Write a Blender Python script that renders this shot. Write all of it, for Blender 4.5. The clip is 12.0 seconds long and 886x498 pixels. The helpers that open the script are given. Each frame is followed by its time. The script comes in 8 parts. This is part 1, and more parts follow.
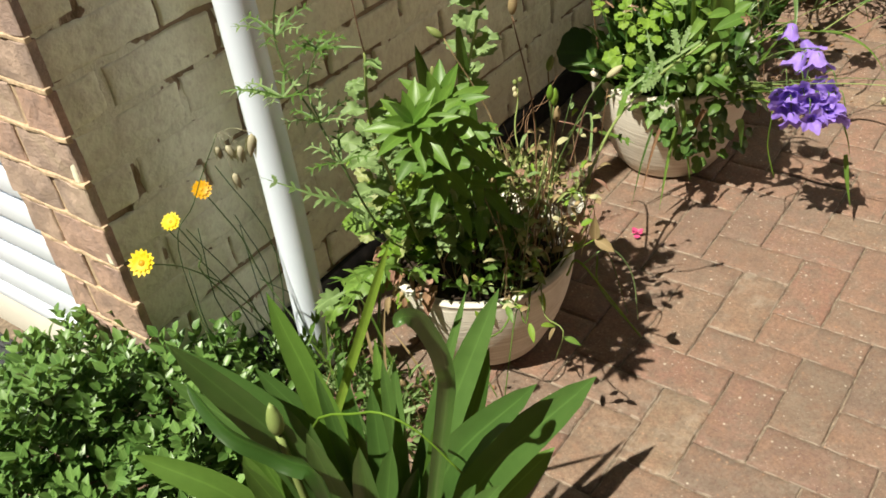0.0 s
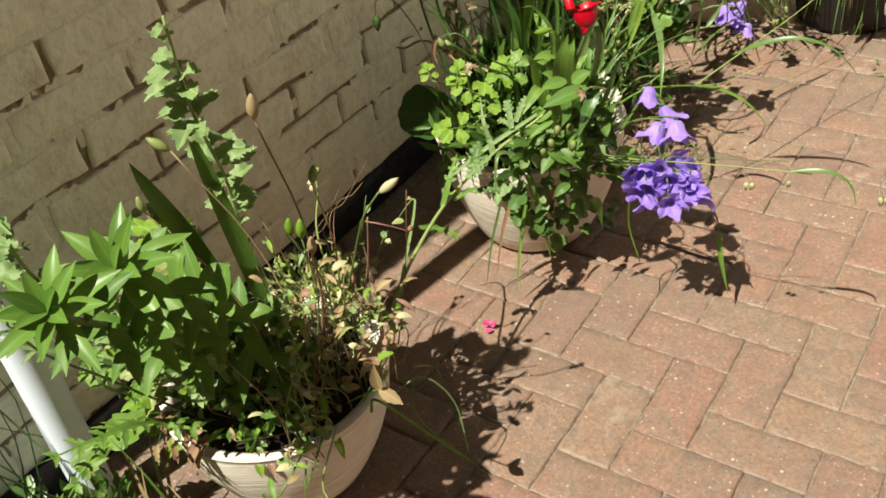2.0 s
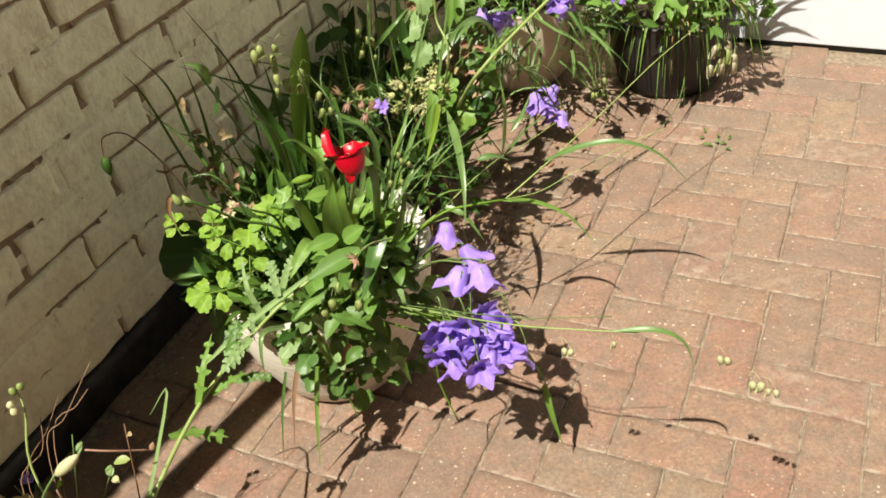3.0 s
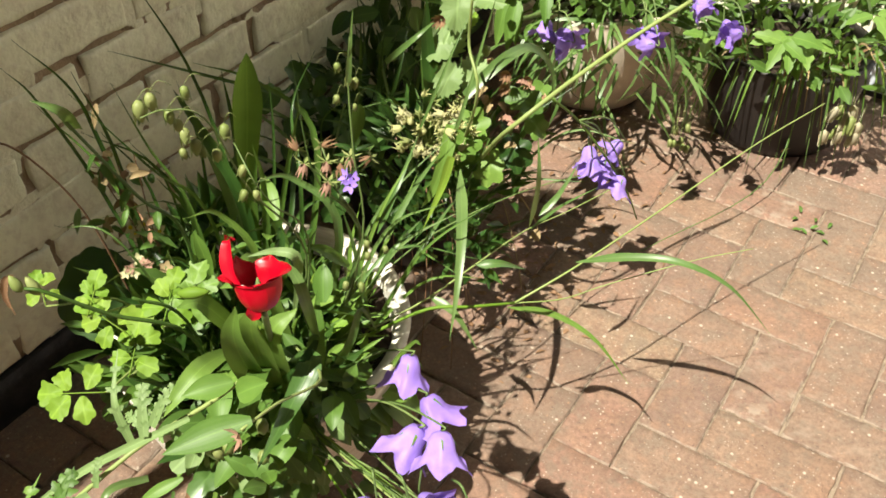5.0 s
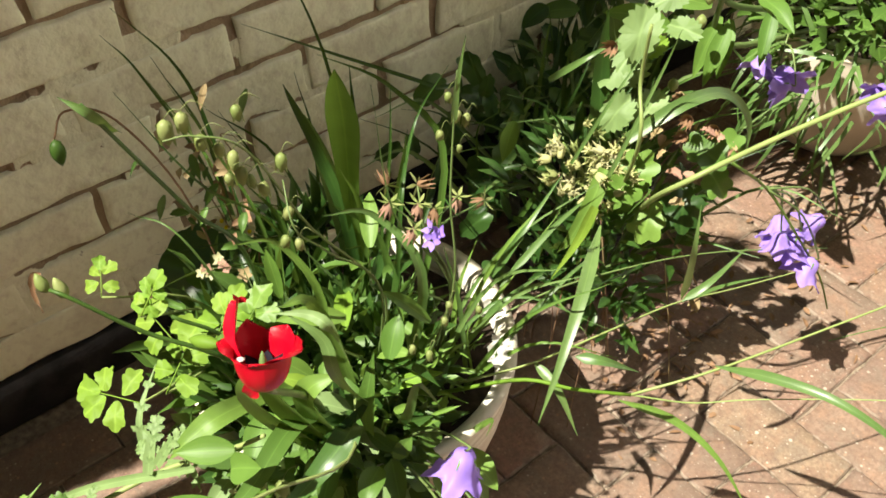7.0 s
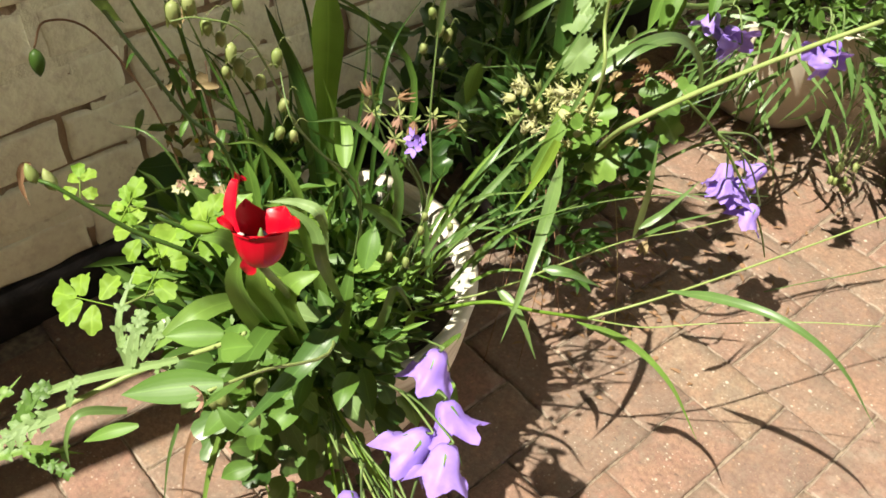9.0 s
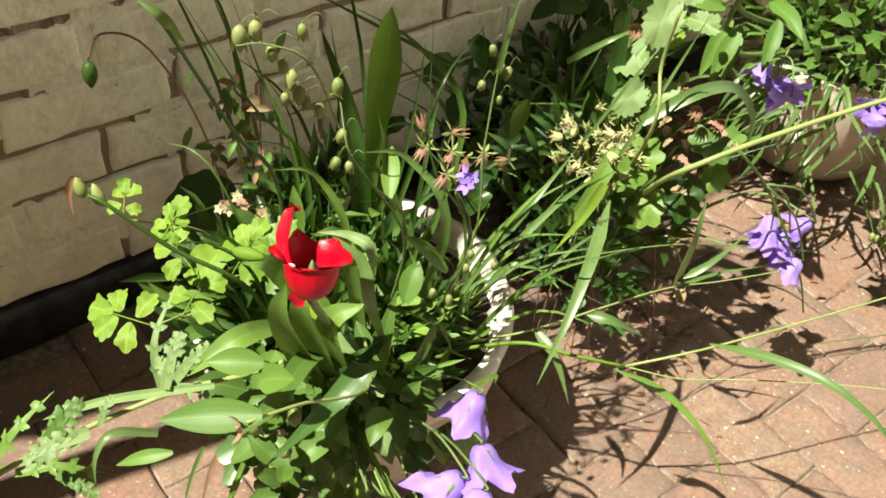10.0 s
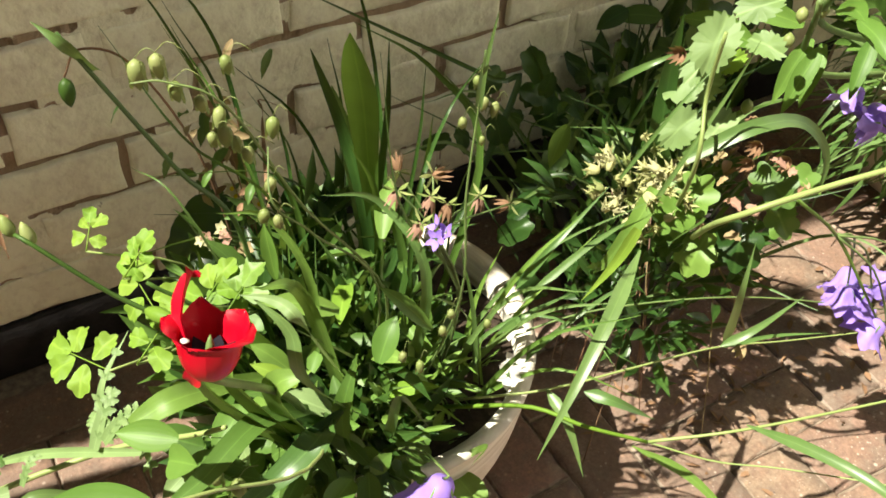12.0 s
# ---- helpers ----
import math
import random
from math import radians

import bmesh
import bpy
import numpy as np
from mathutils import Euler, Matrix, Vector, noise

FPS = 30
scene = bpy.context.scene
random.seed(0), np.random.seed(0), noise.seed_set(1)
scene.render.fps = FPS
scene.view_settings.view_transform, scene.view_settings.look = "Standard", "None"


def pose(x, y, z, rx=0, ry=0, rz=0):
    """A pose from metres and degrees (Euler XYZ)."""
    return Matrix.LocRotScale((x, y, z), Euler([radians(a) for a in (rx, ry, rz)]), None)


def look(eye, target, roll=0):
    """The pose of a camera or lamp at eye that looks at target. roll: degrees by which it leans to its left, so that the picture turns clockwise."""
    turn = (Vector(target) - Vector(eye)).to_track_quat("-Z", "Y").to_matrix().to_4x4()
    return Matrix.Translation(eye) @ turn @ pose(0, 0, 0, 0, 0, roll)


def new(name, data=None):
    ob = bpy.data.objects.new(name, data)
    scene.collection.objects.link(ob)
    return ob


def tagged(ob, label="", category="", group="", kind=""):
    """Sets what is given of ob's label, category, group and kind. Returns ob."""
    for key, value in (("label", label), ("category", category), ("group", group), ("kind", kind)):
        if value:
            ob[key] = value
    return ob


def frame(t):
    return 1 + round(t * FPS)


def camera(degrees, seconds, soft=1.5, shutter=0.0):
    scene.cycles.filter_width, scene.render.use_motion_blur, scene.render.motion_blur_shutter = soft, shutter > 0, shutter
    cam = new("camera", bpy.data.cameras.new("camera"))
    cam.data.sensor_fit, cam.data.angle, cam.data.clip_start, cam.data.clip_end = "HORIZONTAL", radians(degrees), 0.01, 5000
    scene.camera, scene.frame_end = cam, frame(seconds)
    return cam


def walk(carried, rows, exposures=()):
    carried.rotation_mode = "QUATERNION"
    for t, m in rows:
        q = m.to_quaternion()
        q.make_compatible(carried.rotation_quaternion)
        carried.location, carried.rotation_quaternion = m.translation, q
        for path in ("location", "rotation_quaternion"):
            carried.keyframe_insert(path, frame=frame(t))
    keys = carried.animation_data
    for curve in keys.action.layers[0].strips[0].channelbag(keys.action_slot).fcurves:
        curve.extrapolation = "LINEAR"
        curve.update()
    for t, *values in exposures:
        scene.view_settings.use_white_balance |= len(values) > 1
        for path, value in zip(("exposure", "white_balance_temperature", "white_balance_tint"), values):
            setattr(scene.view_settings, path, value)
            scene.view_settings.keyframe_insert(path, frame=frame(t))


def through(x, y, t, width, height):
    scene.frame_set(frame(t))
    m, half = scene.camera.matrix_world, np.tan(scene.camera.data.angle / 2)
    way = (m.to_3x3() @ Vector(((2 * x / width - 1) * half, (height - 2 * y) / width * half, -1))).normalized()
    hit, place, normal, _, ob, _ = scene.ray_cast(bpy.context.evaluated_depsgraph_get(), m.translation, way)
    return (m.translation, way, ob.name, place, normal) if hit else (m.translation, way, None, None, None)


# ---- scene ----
cam = camera(50.8, 12.0, 1.7)
PATH = [
    (0, (0.325, -1.539, 1.387), (-0.712, -0.329, 0.179), -8.1),
    (0.5, (0.317, -1.535, 1.381), (-0.621, -0.231, 0.19), -6.7),
    (1, (0.329, -1.436, 1.368), (-0.622, -0.144, 0.174), -6.1),
    (1.5, (0.355, -1.233, 1.351), (-0.696, -0.031, 0.146), -7.3),
    (2, (0.357, -1.048, 1.339), (-0.624, 0.186, 0.108), -8.7),
    (2.5, (0.306, -0.842, 1.316), (-0.505, 0.502, 0.077), -9.0),
    (3, (0.288, -0.627, 1.318), (-0.457, 0.763, 0.088), -7.7),
    (3.2, (0.291, -0.525, 1.294), (-0.483, 0.846, 0.061), -6.9),
    (4.8, (0.179, -0.163, 1.247), (-0.63, 1.093, -0.084), -1.1),
    (5, (0.148, -0.143, 1.235), (-0.663, 1.098, -0.107), -0.1),
    (5.5, (0.11, -0.076, 1.221), (-0.761, 1.099, -0.144), 1.9),
    (6, (0.115, 0.043, 1.2), (-0.899, 1.072, -0.184), 0.9),
    (6.5, (0.126, 0.125, 1.194), (-0.978, 1.015, -0.217), -2.0),
    (7, (0.114, 0.101, 1.2), (-1.007, 0.971, -0.209), -1.3),
    (7.5, (0.115, 0.051, 1.169), (-1.001, 0.938, -0.234), -0.2),
    (7.7, (0.127, 0.032, 1.159), (-0.972, 0.933, -0.249), 0.2),
    (9.3, (0.154, -0.003, 1.17), (-0.868, 1.007, -0.222), 5.2),
    (9.5, (0.151, -0.01, 1.171), (-0.887, 1.0, -0.208), 6.0),
    (10, (0.119, -0.003, 1.164), (-0.952, 0.981, -0.209), 7.2),
    (10.5, (0.079, 0.077, 1.133), (-1.06, 0.956, -0.256), 7.6),
    (11, (0.081, 0.141, 1.113), (-1.115, 0.905, -0.296), 6.4),
    (11.5, (0.081, 0.172, 1.113), (-1.13, 0.912, -0.296), 3.9),
    (12, (0.092, 0.186, 1.133), (-1.119, 0.931, -0.274), 2.3),
]
walk(cam, [(t, look(eye, target, roll)) for t, eye, target, roll in PATH], [(0, 0.80, 6650, 5), (1.5, 0.92, 6650, 5), (2.5, 1.02, 6650, 5), (3.2, 1.11, 6650, 5), (5, 1.23, 6650, 5), (6, 1.29, 6650, 5), (6.7, 1.43, 6650, 5), (7.7, 1.39, 6650, 5), (9.5, 1.36, 6650, 5), (12, 1.50, 6650, 5)])

# ==== world, sun, exposure ====
SUN_FROM = Vector((-0.10, -0.57, 1.0)).normalized()
world = bpy.data.worlds.new("sky")
scene.world = world
world.use_nodes = True
wn = world.node_tree
sky = wn.nodes.new("ShaderNodeTexSky")
sky.sky_type = "NISHITA"
sky.sun_disc = False
sky.sun_elevation = math.asin(SUN_FROM.z)
sky.sun_rotation = math.atan2(SUN_FROM.x, SUN_FROM.y)
wn.links.new(sky.outputs[0], wn.nodes["Background"].inputs[0])
wn.nodes["Background"].inputs[1].default_value = 0.0100
sun_data = bpy.data.lights.new("sun", "SUN")
sun_data.energy, sun_data.angle, sun_data.color = 5.0, radians(0.53), (1.0, 0.94, 0.83)
sun_ob = new("sun", sun_data)
sun_ob.matrix_world = look(SUN_FROM * 8, (0, 0, 0))


# ==== materials ====
class Nodes:
    """A short way to write node materials."""

    def __init__(self, name):
        self.m = bpy.data.materials.new(name)
        self.m.use_nodes = True
        self.t = self.m.node_tree
        self.bsdf = self.t.nodes["Principled BSDF"]
        self.out = self.t.nodes["Material Output"]
        self.co = self.add("ShaderNodeTexCoord").outputs["Object"]

    def add(self, kind):
        return self.t.nodes.new(kind)

    def link(self, a, b):
        self.t.links.new(a, b)

    def put(self, socket, value):
        if isinstance(value, bpy.types.NodeSocket):
            self.link(value, socket)
        elif isinstance(value, (tuple, list)):
            socket.default_value = (*value[:3], 1.0)
        else:
            socket.default_value = value

    def noise(self, scale, detail=4.0, rough=0.55, co=None, stretch=None):
        n = self.add("ShaderNodeTexNoise")
        n.inputs["Scale"].default_value, n.inputs["Detail"].default_value, n.inputs["Roughness"].default_value = scale, detail, rough
        src = co or self.co
        if stretch:
            mp = self.add("ShaderNodeMapping")
            mp.inputs["Scale"].default_value = stretch
            self.link(src, mp.inputs["Vector"])
            src = mp.outputs[0]
        self.link(src, n.inputs["Vector"])
        return n.outputs["Fac"]

    def ramp(self, fac, *stops):
        n = self.add("ShaderNodeValToRGB")
        e = n.color_ramp.elements
        while len(e) < len(stops):
            e.new(0.5)
        for k, (pos, col) in zip(e, stops):
            k.position = pos
            k.color = (col, col, col, 1) if isinstance(col, (int, float)) else (*col, 1)
        self.link(fac, n.inputs[0])
        return n.outputs[0]

    def mix(self, fac, a, b, blend="MIX"):
        n = self.add("ShaderNodeMix")
        n.data_type, n.blend_type = "RGBA", blend
        self.put(n.inputs[0], fac)
        self.put(n.inputs[6], a)
        self.put(n.inputs[7], b)
        return n.outputs[2]

    def math(self, op, a, b=0.0):
        n = self.add("ShaderNodeMath")
        n.operation = op
        self.put(n.inputs[0], a)
        self.put(n.inputs[1], b)
        return n.outputs[0]

    def chance(self):
        """A random number for every object and every loose piece of a joined mesh."""
        a = self.add("ShaderNodeObjectInfo").outputs["Random"]
        b = self.add("ShaderNodeNewGeometry").outputs["Random Per Island"]
        return self.math("FRACT", self.math("ADD", a, b))

    def bump(self, height, strength=0.3, distance=0.002):
        n = self.add("ShaderNodeBump")
        n.inputs["Strength"].default_value, n.inputs["Distance"].default_value = strength, distance
        self.link(height, n.inputs["Height"])
        self.link(n.outputs[0], self.bsdf.inputs["Normal"])

    def done(self, color, rough=0.6, metal=0.0, spec=0.5):
        self.put(self.bsdf.inputs["Base Color"], color)
        self.put(self.bsdf.inputs["Roughness"], rough)
        self.bsdf.inputs["Metallic"].default_value = metal
        self.bsdf.inputs["Specular IOR Level"].default_value = spec
        return self.m


def plain(name, color, rough=0.5, vary=0.12, scale=40.0, bump=0.15, spec=0.5):
    n = Nodes(name)
    dark = tuple(c * (1 - vary) for c in color)
    light = tuple(min(1, c * (1 + vary)) for c in color)
    f = n.noise(scale, 5)
    n.bump(n.noise(scale * 4, 3), bump, 0.001)
    return n.done(n.mix(n.ramp(f, (0.3, 0.0), (0.7, 1.0)), dark, light), rough, 0, spec)


def leafy(name, c1, c2, rough=0.48, through=0.35, tip=None, spec=0.35, vein=0.25):
    """A leaf: colour that varies from leaf to leaf, faint mottling, and light that shines through."""
    c1, c2, through = tuple(v * 0.76 for v in c1), tuple(v * 0.76 for v in c2), through * 0.62
    n = Nodes(name)
    col = n.mix(n.chance(), c1, c2)
    blot = n.ramp(n.noise(38, 3), (0.35, 0.0), (0.75, 1.0))
    col = n.mix(n.math("MULTIPLY", blot, 0.35), col, tuple(v * 0.62 for v in c1))
    if tip:
        col = n.mix(n.ramp(n.noise(14, 4), (0.6, 0.0), (0.72, 1.0)), col, tip)
    at = n.add("ShaderNodeAttribute")
    at.attribute_name = "across"
    side = n.math("ABSOLUTE", at.outputs["Fac"])
    ribs = n.math("ADD", n.math("MULTIPLY", n.math("SINE", n.math("MULTIPLY", side, 21.0)), 0.5), 0.5)
    col = n.mix(n.math("MULTIPLY", ribs, 0.03), col, tuple(v * 0.5 for v in c1))
    col = n.mix(n.math("MULTIPLY", n.ramp(side, (0.02, 1.0), (0.10, 0.0)), 0.28), col, tuple(min(1.0, v * 1.7) for v in c2))
    n.bump(n.mix(0.35, n.noise(120, 3), ribs), vein * 0.7, 0.0006)
    n.done(col, rough, 0, spec)
    tr = n.add("ShaderNodeBsdfTranslucent")
    warm = n.mix(0.55, col, (0.32, 0.45, 0.05), "MIX")
    n.link(n.mix(0.35, warm, col), tr.inputs[0])
    sh = n.add("ShaderNodeMixShader")
    sh.inputs[0].default_value = through
    n.link(n.bsdf.outputs[0], sh.inputs[1])
    n.link(tr.outputs[0], sh.inputs[2])
    n.link(sh.outputs[0], n.out.inputs[0])
    return n.m


def petal(name, c1, c2, through=0.35, rough=0.5):
    c1, c2, through = tuple(v * 0.86 for v in c1), tuple(v * 0.86 for v in c2), through * 0.6
    n = Nodes(name)
    col = n.mix(n.chance(), c1, c2)
    col = n.mix(n.ramp(n.noise(70, 3), (0.3, 0.0), (0.8, 0.5)), col, tuple(v * 0.7 for v in c1))
    n.bump(n.noise(220, 2), 0.2, 0.0006)
    n.done(col, rough, 0, 0.3)
    tr = n.add("ShaderNodeBsdfTranslucent")
    n.link(col, tr.inputs[0])
    sh = n.add("ShaderNodeMixShader")
    sh.inputs[0].default_value = through
    n.link(n.bsdf.outputs[0], sh.inputs[1])
    n.link(tr.outputs[0], sh.inputs[2])
    n.link(sh.outputs[0], n.out.inputs[0])
    return n.m


def paver_material():
    n = Nodes("clay_paver")
    r = n.chance()
    base = n.ramp(r, (0.0, (0.205, 0.135, 0.100)), (0.22, (0.300, 0.190, 0.134)), (0.42, (0.330, 0.155, 0.112)), (0.60, (0.330, 0.240, 0.150)), (0.76, (0.300, 0.160, 0.120)), (0.9, (0.200, 0.150, 0.118)), (1.0, (0.280, 0.200, 0.138)))
    geo = n.add("ShaderNodeNewGeometry").outputs["Position"]
    cloud = n.ramp(n.noise(9, 5, 0.6, geo), (0.3, 0.0), (0.72, 1.0))
    col = n.mix(n.math("MULTIPLY", cloud, 0.62), base, (0.355, 0.250, 0.182))
    patch = n.ramp(n.noise(38, 5, 0.68, geo), (0.44, 0.0), (0.56, 1.0))
    col = n.mix(n.math("MULTIPLY", patch, 0.62), col, n.mix(n.ramp(n.noise(17, 3, 0.5, geo), (0.44, 0.0), (0.56, 1.0)), (0.325, 0.190, 0.124), (0.235, 0.185, 0.138)))
    dirt = n.ramp(n.noise(22, 6, 0.72, geo), (0.46, 0.0), (0.66, 1.0))
    col = n.mix(n.math("MULTIPLY", dirt, 0.5), col, (0.175, 0.122, 0.090))
    fine = n.ramp(n.noise(130, 5, 0.8, geo), (0.42, 0.0), (0.60, 1.0))
    col = n.mix(n.math("MULTIPLY", fine, 0.62), col, (0.165, 0.100, 0.072))
    for size, part_of, how in ((75, 0.62, 0.85), (140, 0.55, 0.75), (230, 0.5, 0.6)):
        v = n.add("ShaderNodeTexVoronoi")
        v.inputs["Scale"].default_value = size
        n.link(geo, v.inputs["Vector"])
        pick = n.add("ShaderNodeSeparateColor")
        n.link(v.outputs["Color"], pick.inputs[0])
        chosen = n.ramp(pick.outputs[0], (part_of, 0.0), (part_of + 0.04, 1.0))
        small = n.math("ADD", v.outputs["Distance"], n.math("MULTIPLY", pick.outputs[1], 0.16))
        speck = n.math("MULTIPLY", n.ramp(small, (0.14, 1.0), (0.30, 0.0)), chosen)
        col = n.mix(n.math("MULTIPLY", speck, how), col, n.mix(pick.outputs[2], (0.62, 0.53, 0.42), (0.40, 0.22, 0.13)))
    stain = n.ramp(n.noise(3.1, 6, 0.65, geo), (0.5, 0.0), (0.75, 1.0))
    col = n.mix(n.math("MULTIPLY", stain, 0.4), col, (0.15, 0.10, 0.075))
    sep = n.add("ShaderNodeSeparateXYZ")
    n.link(geo, sep.inputs[0])
    edge = n.ramp(n.math("MULTIPLY", sep.outputs[2], -400.0), (0.55, 0.0), (0.9, 1.0))
    pit = n.ramp(n.noise(85, 4, 0.7, geo), (0.63, 0.0), (0.68, 1.0))
    col = n.mix(n.math("MULTIPLY", pit, 0.6), col, (0.10, 0.068, 0.052))
    worn = n.ramp(n.noise(45, 4, 0.6, geo), (0.42, 0.0), (0.56, 1.0))
    col = n.mix(n.math("MULTIPLY", n.math("MULTIPLY", edge, worn), 0.65), col, (0.43, 0.35, 0.27))
    n.bump(n.mix(0.75, fine, n.noise(520, 3, 0.7, geo)), 0.8, 0.0016)
    return n.done(n.mix(1.0, col, (0.81, 0.82, 0.84), "MULTIPLY"), 0.8, 0, 0.35)


def painted_brick_material():
    n = Nodes("cream_painted_brick")
    geo = n.add("ShaderNodeNewGeometry").outputs["Position"]
    big = n.ramp(n.noise(5, 5, 0.6, geo), (0.3, 0.0), (0.75, 1.0))
    col = n.mix(big, (0.88, 0.86, 0.67), (0.82, 0.80, 0.61))
    fine = n.noise(55, 5, 0.65, geo)
    col = n.mix(n.ramp(fine, (0.50, 0.0), (0.70, 0.55)), col, (0.60, 0.53, 0.41))
    smear = n.ramp(n.noise(13, 6, 0.7, geo), (0.48, 0.0), (0.68, 0.6))
    col = n.mix(smear, col, (0.62, 0.55, 0.42))
    chip = n.ramp(n.noise(30, 4, 0.7, geo), (0.70, 0.0), (0.72, 1.0))
    col = n.mix(n.math("MULTIPLY", chip, 0.75), col, (0.25, 0.18, 0.13))
    n.bump(n.mix(0.22, n.noise(26, 4, 0.5, geo), n.noise(90, 3, 0.5, geo)), 0.65, 0.013)
    return n.done(col, 0.65, 0, 0.35)


def painted_joint_material():
    """Joints under old paint: cream where the paint holds, brown mortar where the joint has crumbled away."""
    n = Nodes("painted_joint")
    geo = n.add("ShaderNodeNewGeometry").outputs["Position"]
    sep = n.add("ShaderNodeSeparateXYZ")
    n.link(geo, sep.inputs[0])
    depth = n.math("SUBTRACT", sep.outputs[0], n.math("MULTIPLY", sep.outputs[1], 0.008))
    deep = n.math("MULTIPLY", n.math("SUBTRACT", -0.966 - 0.0038, depth), 500.0)
    bare = n.ramp(n.math("ADD", deep, n.math("MULTIPLY", n.noise(60, 3, 0.6, geo), 0.6)), (0.3, 0.0), (0.45, 1.0))
    brown = n.mix(n.noise(14, 4, 0.6, geo), (0.25, 0.180, 0.125), (0.40, 0.300, 0.205))
    col = n.mix(bare, n.mix(n.ramp(n.noise(55, 5, 0.65, geo), (0.5, 0.0), (0.7, 0.6)), (0.80, 0.775, 0.605), (0.60, 0.55, 0.42)), brown)
    n.bump(n.mix(0.22, n.noise(34, 5, 0.62, geo), n.noise(110, 4, 0.6, geo)), 0.6, 0.014)
    return n.done(col, 0.85, 0, 0.2)


def red_brick_material():
    n = Nodes("red_brown_brick")
    geo = n.add("ShaderNodeNewGeometry").outputs["Position"]
    base = n.ramp(n.chance(), (0.0, (0.58, 0.41, 0.33)), (0.4, (0.63, 0.42, 0.32)), (0.7, (0.60, 0.46, 0.36)), (1.0, (0.52, 0.38, 0.31)))
    blot = n.ramp(n.noise(15, 6, 0.72, geo), (0.44, 0.0), (0.62, 1.0))
    col = n.mix(n.math("MULTIPLY", blot, 0.55), base, (0.27, 0.21, 0.195))
    lime = n.ramp(n.noise(11, 5, 0.65, n.math("ADD", geo, 3.0)), (0.58, 0.0), (0.68, 1.0))
    col = n.mix(n.math("MULTIPLY", lime, 0.5), col, (0.62, 0.50, 0.36))
    grain = n.ramp(n.noise(190, 3, 0.7, geo), (0.4, 0.0), (0.65, 1.0))
    col = n.mix(n.math("MULTIPLY", grain, 0.22), col, (0.22, 0.155, 0.125))
    n.bump(n.noise(110, 5, 0.7, geo), 1.0, 0.003)
    return n.done(n.mix(1.0, col, (0.84, 0.83, 0.84), "MULTIPLY"), 0.9, 0, 0.15)


def pot_material():
    n = Nodes("cream_glazed_stoneware")
    sep = n.add("ShaderNodeSeparateXYZ")
    n.link(n.co, sep.inputs[0])
    cmb = n.add("ShaderNodeCombineXYZ")
    wob = n.math("MULTIPLY", n.noise(5, 2), 0.05)
    n.link(n.math("ADD", sep.outputs[2], wob), cmb.inputs[2])
    ridge = n.noise(95, 3, 0.6, cmb.outputs[0])
    col = n.mix(n.ramp(ridge, (0.35, 0.0), (0.6, 1.0)), (0.54, 0.48, 0.39), (0.79, 0.75, 0.66))
    dirt = n.ramp(n.noise(12, 5, 0.65), (0.5, 0.0), (0.75, 1.0))
    col = n.mix(n.math("MULTIPLY", dirt, 0.45), col, (0.36, 0.28, 0.19))
    n.bump(ridge, 0.7, 0.004)
    return n.done(col, 0.55, 0, 0.4)


M_PAVER = paver_material()
M_CREAM = painted_brick_material()
M_JOINT = painted_joint_material()
M_RED = red_brick_material()
M_POT = pot_material()
M_SAND = plain("joint_sand", (0.195, 0.152, 0.113), 0.95, 0.4, 90, 0.6, 0.1)
M_MORTAR = plain("buff_mortar", (0.50, 0.37, 0.25), 0.9, 0.25, 80, 0.6, 0.1)
M_TAR = plain("black_bitumen", (0.022, 0.02, 0.02), 0.8, 0.5, 30, 0.8, 0.25)
M_UPVC = plain("white_plastic", (0.78, 0.85, 0.97), 0.3, 0.04, 9, 0.05)
M_DOOR = plain("white_gloss_paint", (0.72, 0.77, 0.86), 0.4, 0.04, 6, 0.08)
M_RUBBER = plain("black_rubber", (0.035, 0.036, 0.04), 0.6, 0.3, 50, 0.3)
M_RENDER = plain("pale_render", (0.72, 0.68, 0.60), 0.85, 0.08, 7, 0.4, 0.2)
# For the added walls out of view; dark, so they bounce little light.
M_UNSEENWALL = plain("brown_unseen_wall", (0.24, 0.17, 0.13), 0.9, 0.3, 9, 0.6, 0.15)
M_SOIL = plain("dark_compost", (0.035, 0.025, 0.018), 0.95, 0.6, 60, 1.0, 0.15)
M_DARKPOT = plain("dark_brown_plastic", (0.013, 0.010, 0.009), 0.55, 0.3, 25, 0.3)
M_GLAZE = plain("cream_glazed_ceramic", (0.62, 0.55, 0.44), 0.4, 0.12, 14, 0.15)

G_MID = leafy("leaf_mid_green", (0.075, 0.155, 0.025), (0.125, 0.235, 0.045))
G_LIGHT = leafy("leaf_light_green", (0.14, 0.27, 0.045), (0.22, 0.36, 0.07), through=0.42)
# For dark green leaves, and for foliage whose shade is put into its colour.
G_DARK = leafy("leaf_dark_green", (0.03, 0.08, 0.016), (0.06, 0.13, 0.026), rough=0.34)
G_BOX = leafy("leaf_box", (0.090, 0.20, 0.040), (0.22, 0.38, 0.095), rough=0.42, through=0.25, spec=0.55)
G_STRAP = leafy("leaf_strap", (0.072, 0.155, 0.034), (0.115, 0.215, 0.052), rough=0.36, through=0.26, spec=0.55)
G_GREY = leafy("leaf_grey_green", (0.19, 0.30, 0.10), (0.29, 0.41, 0.16), rough=0.55, through=0.4)
G_YELLOW = leafy("leaf_yellow_green", (0.20, 0.36, 0.04), (0.28, 0.42, 0.06), rough=0.55, through=0.45, spec=0.2)
G_LILY = leafy("leaf_lily", (0.095, 0.205, 0.030), (0.155, 0.285, 0.05), rough=0.5, through=0.38)
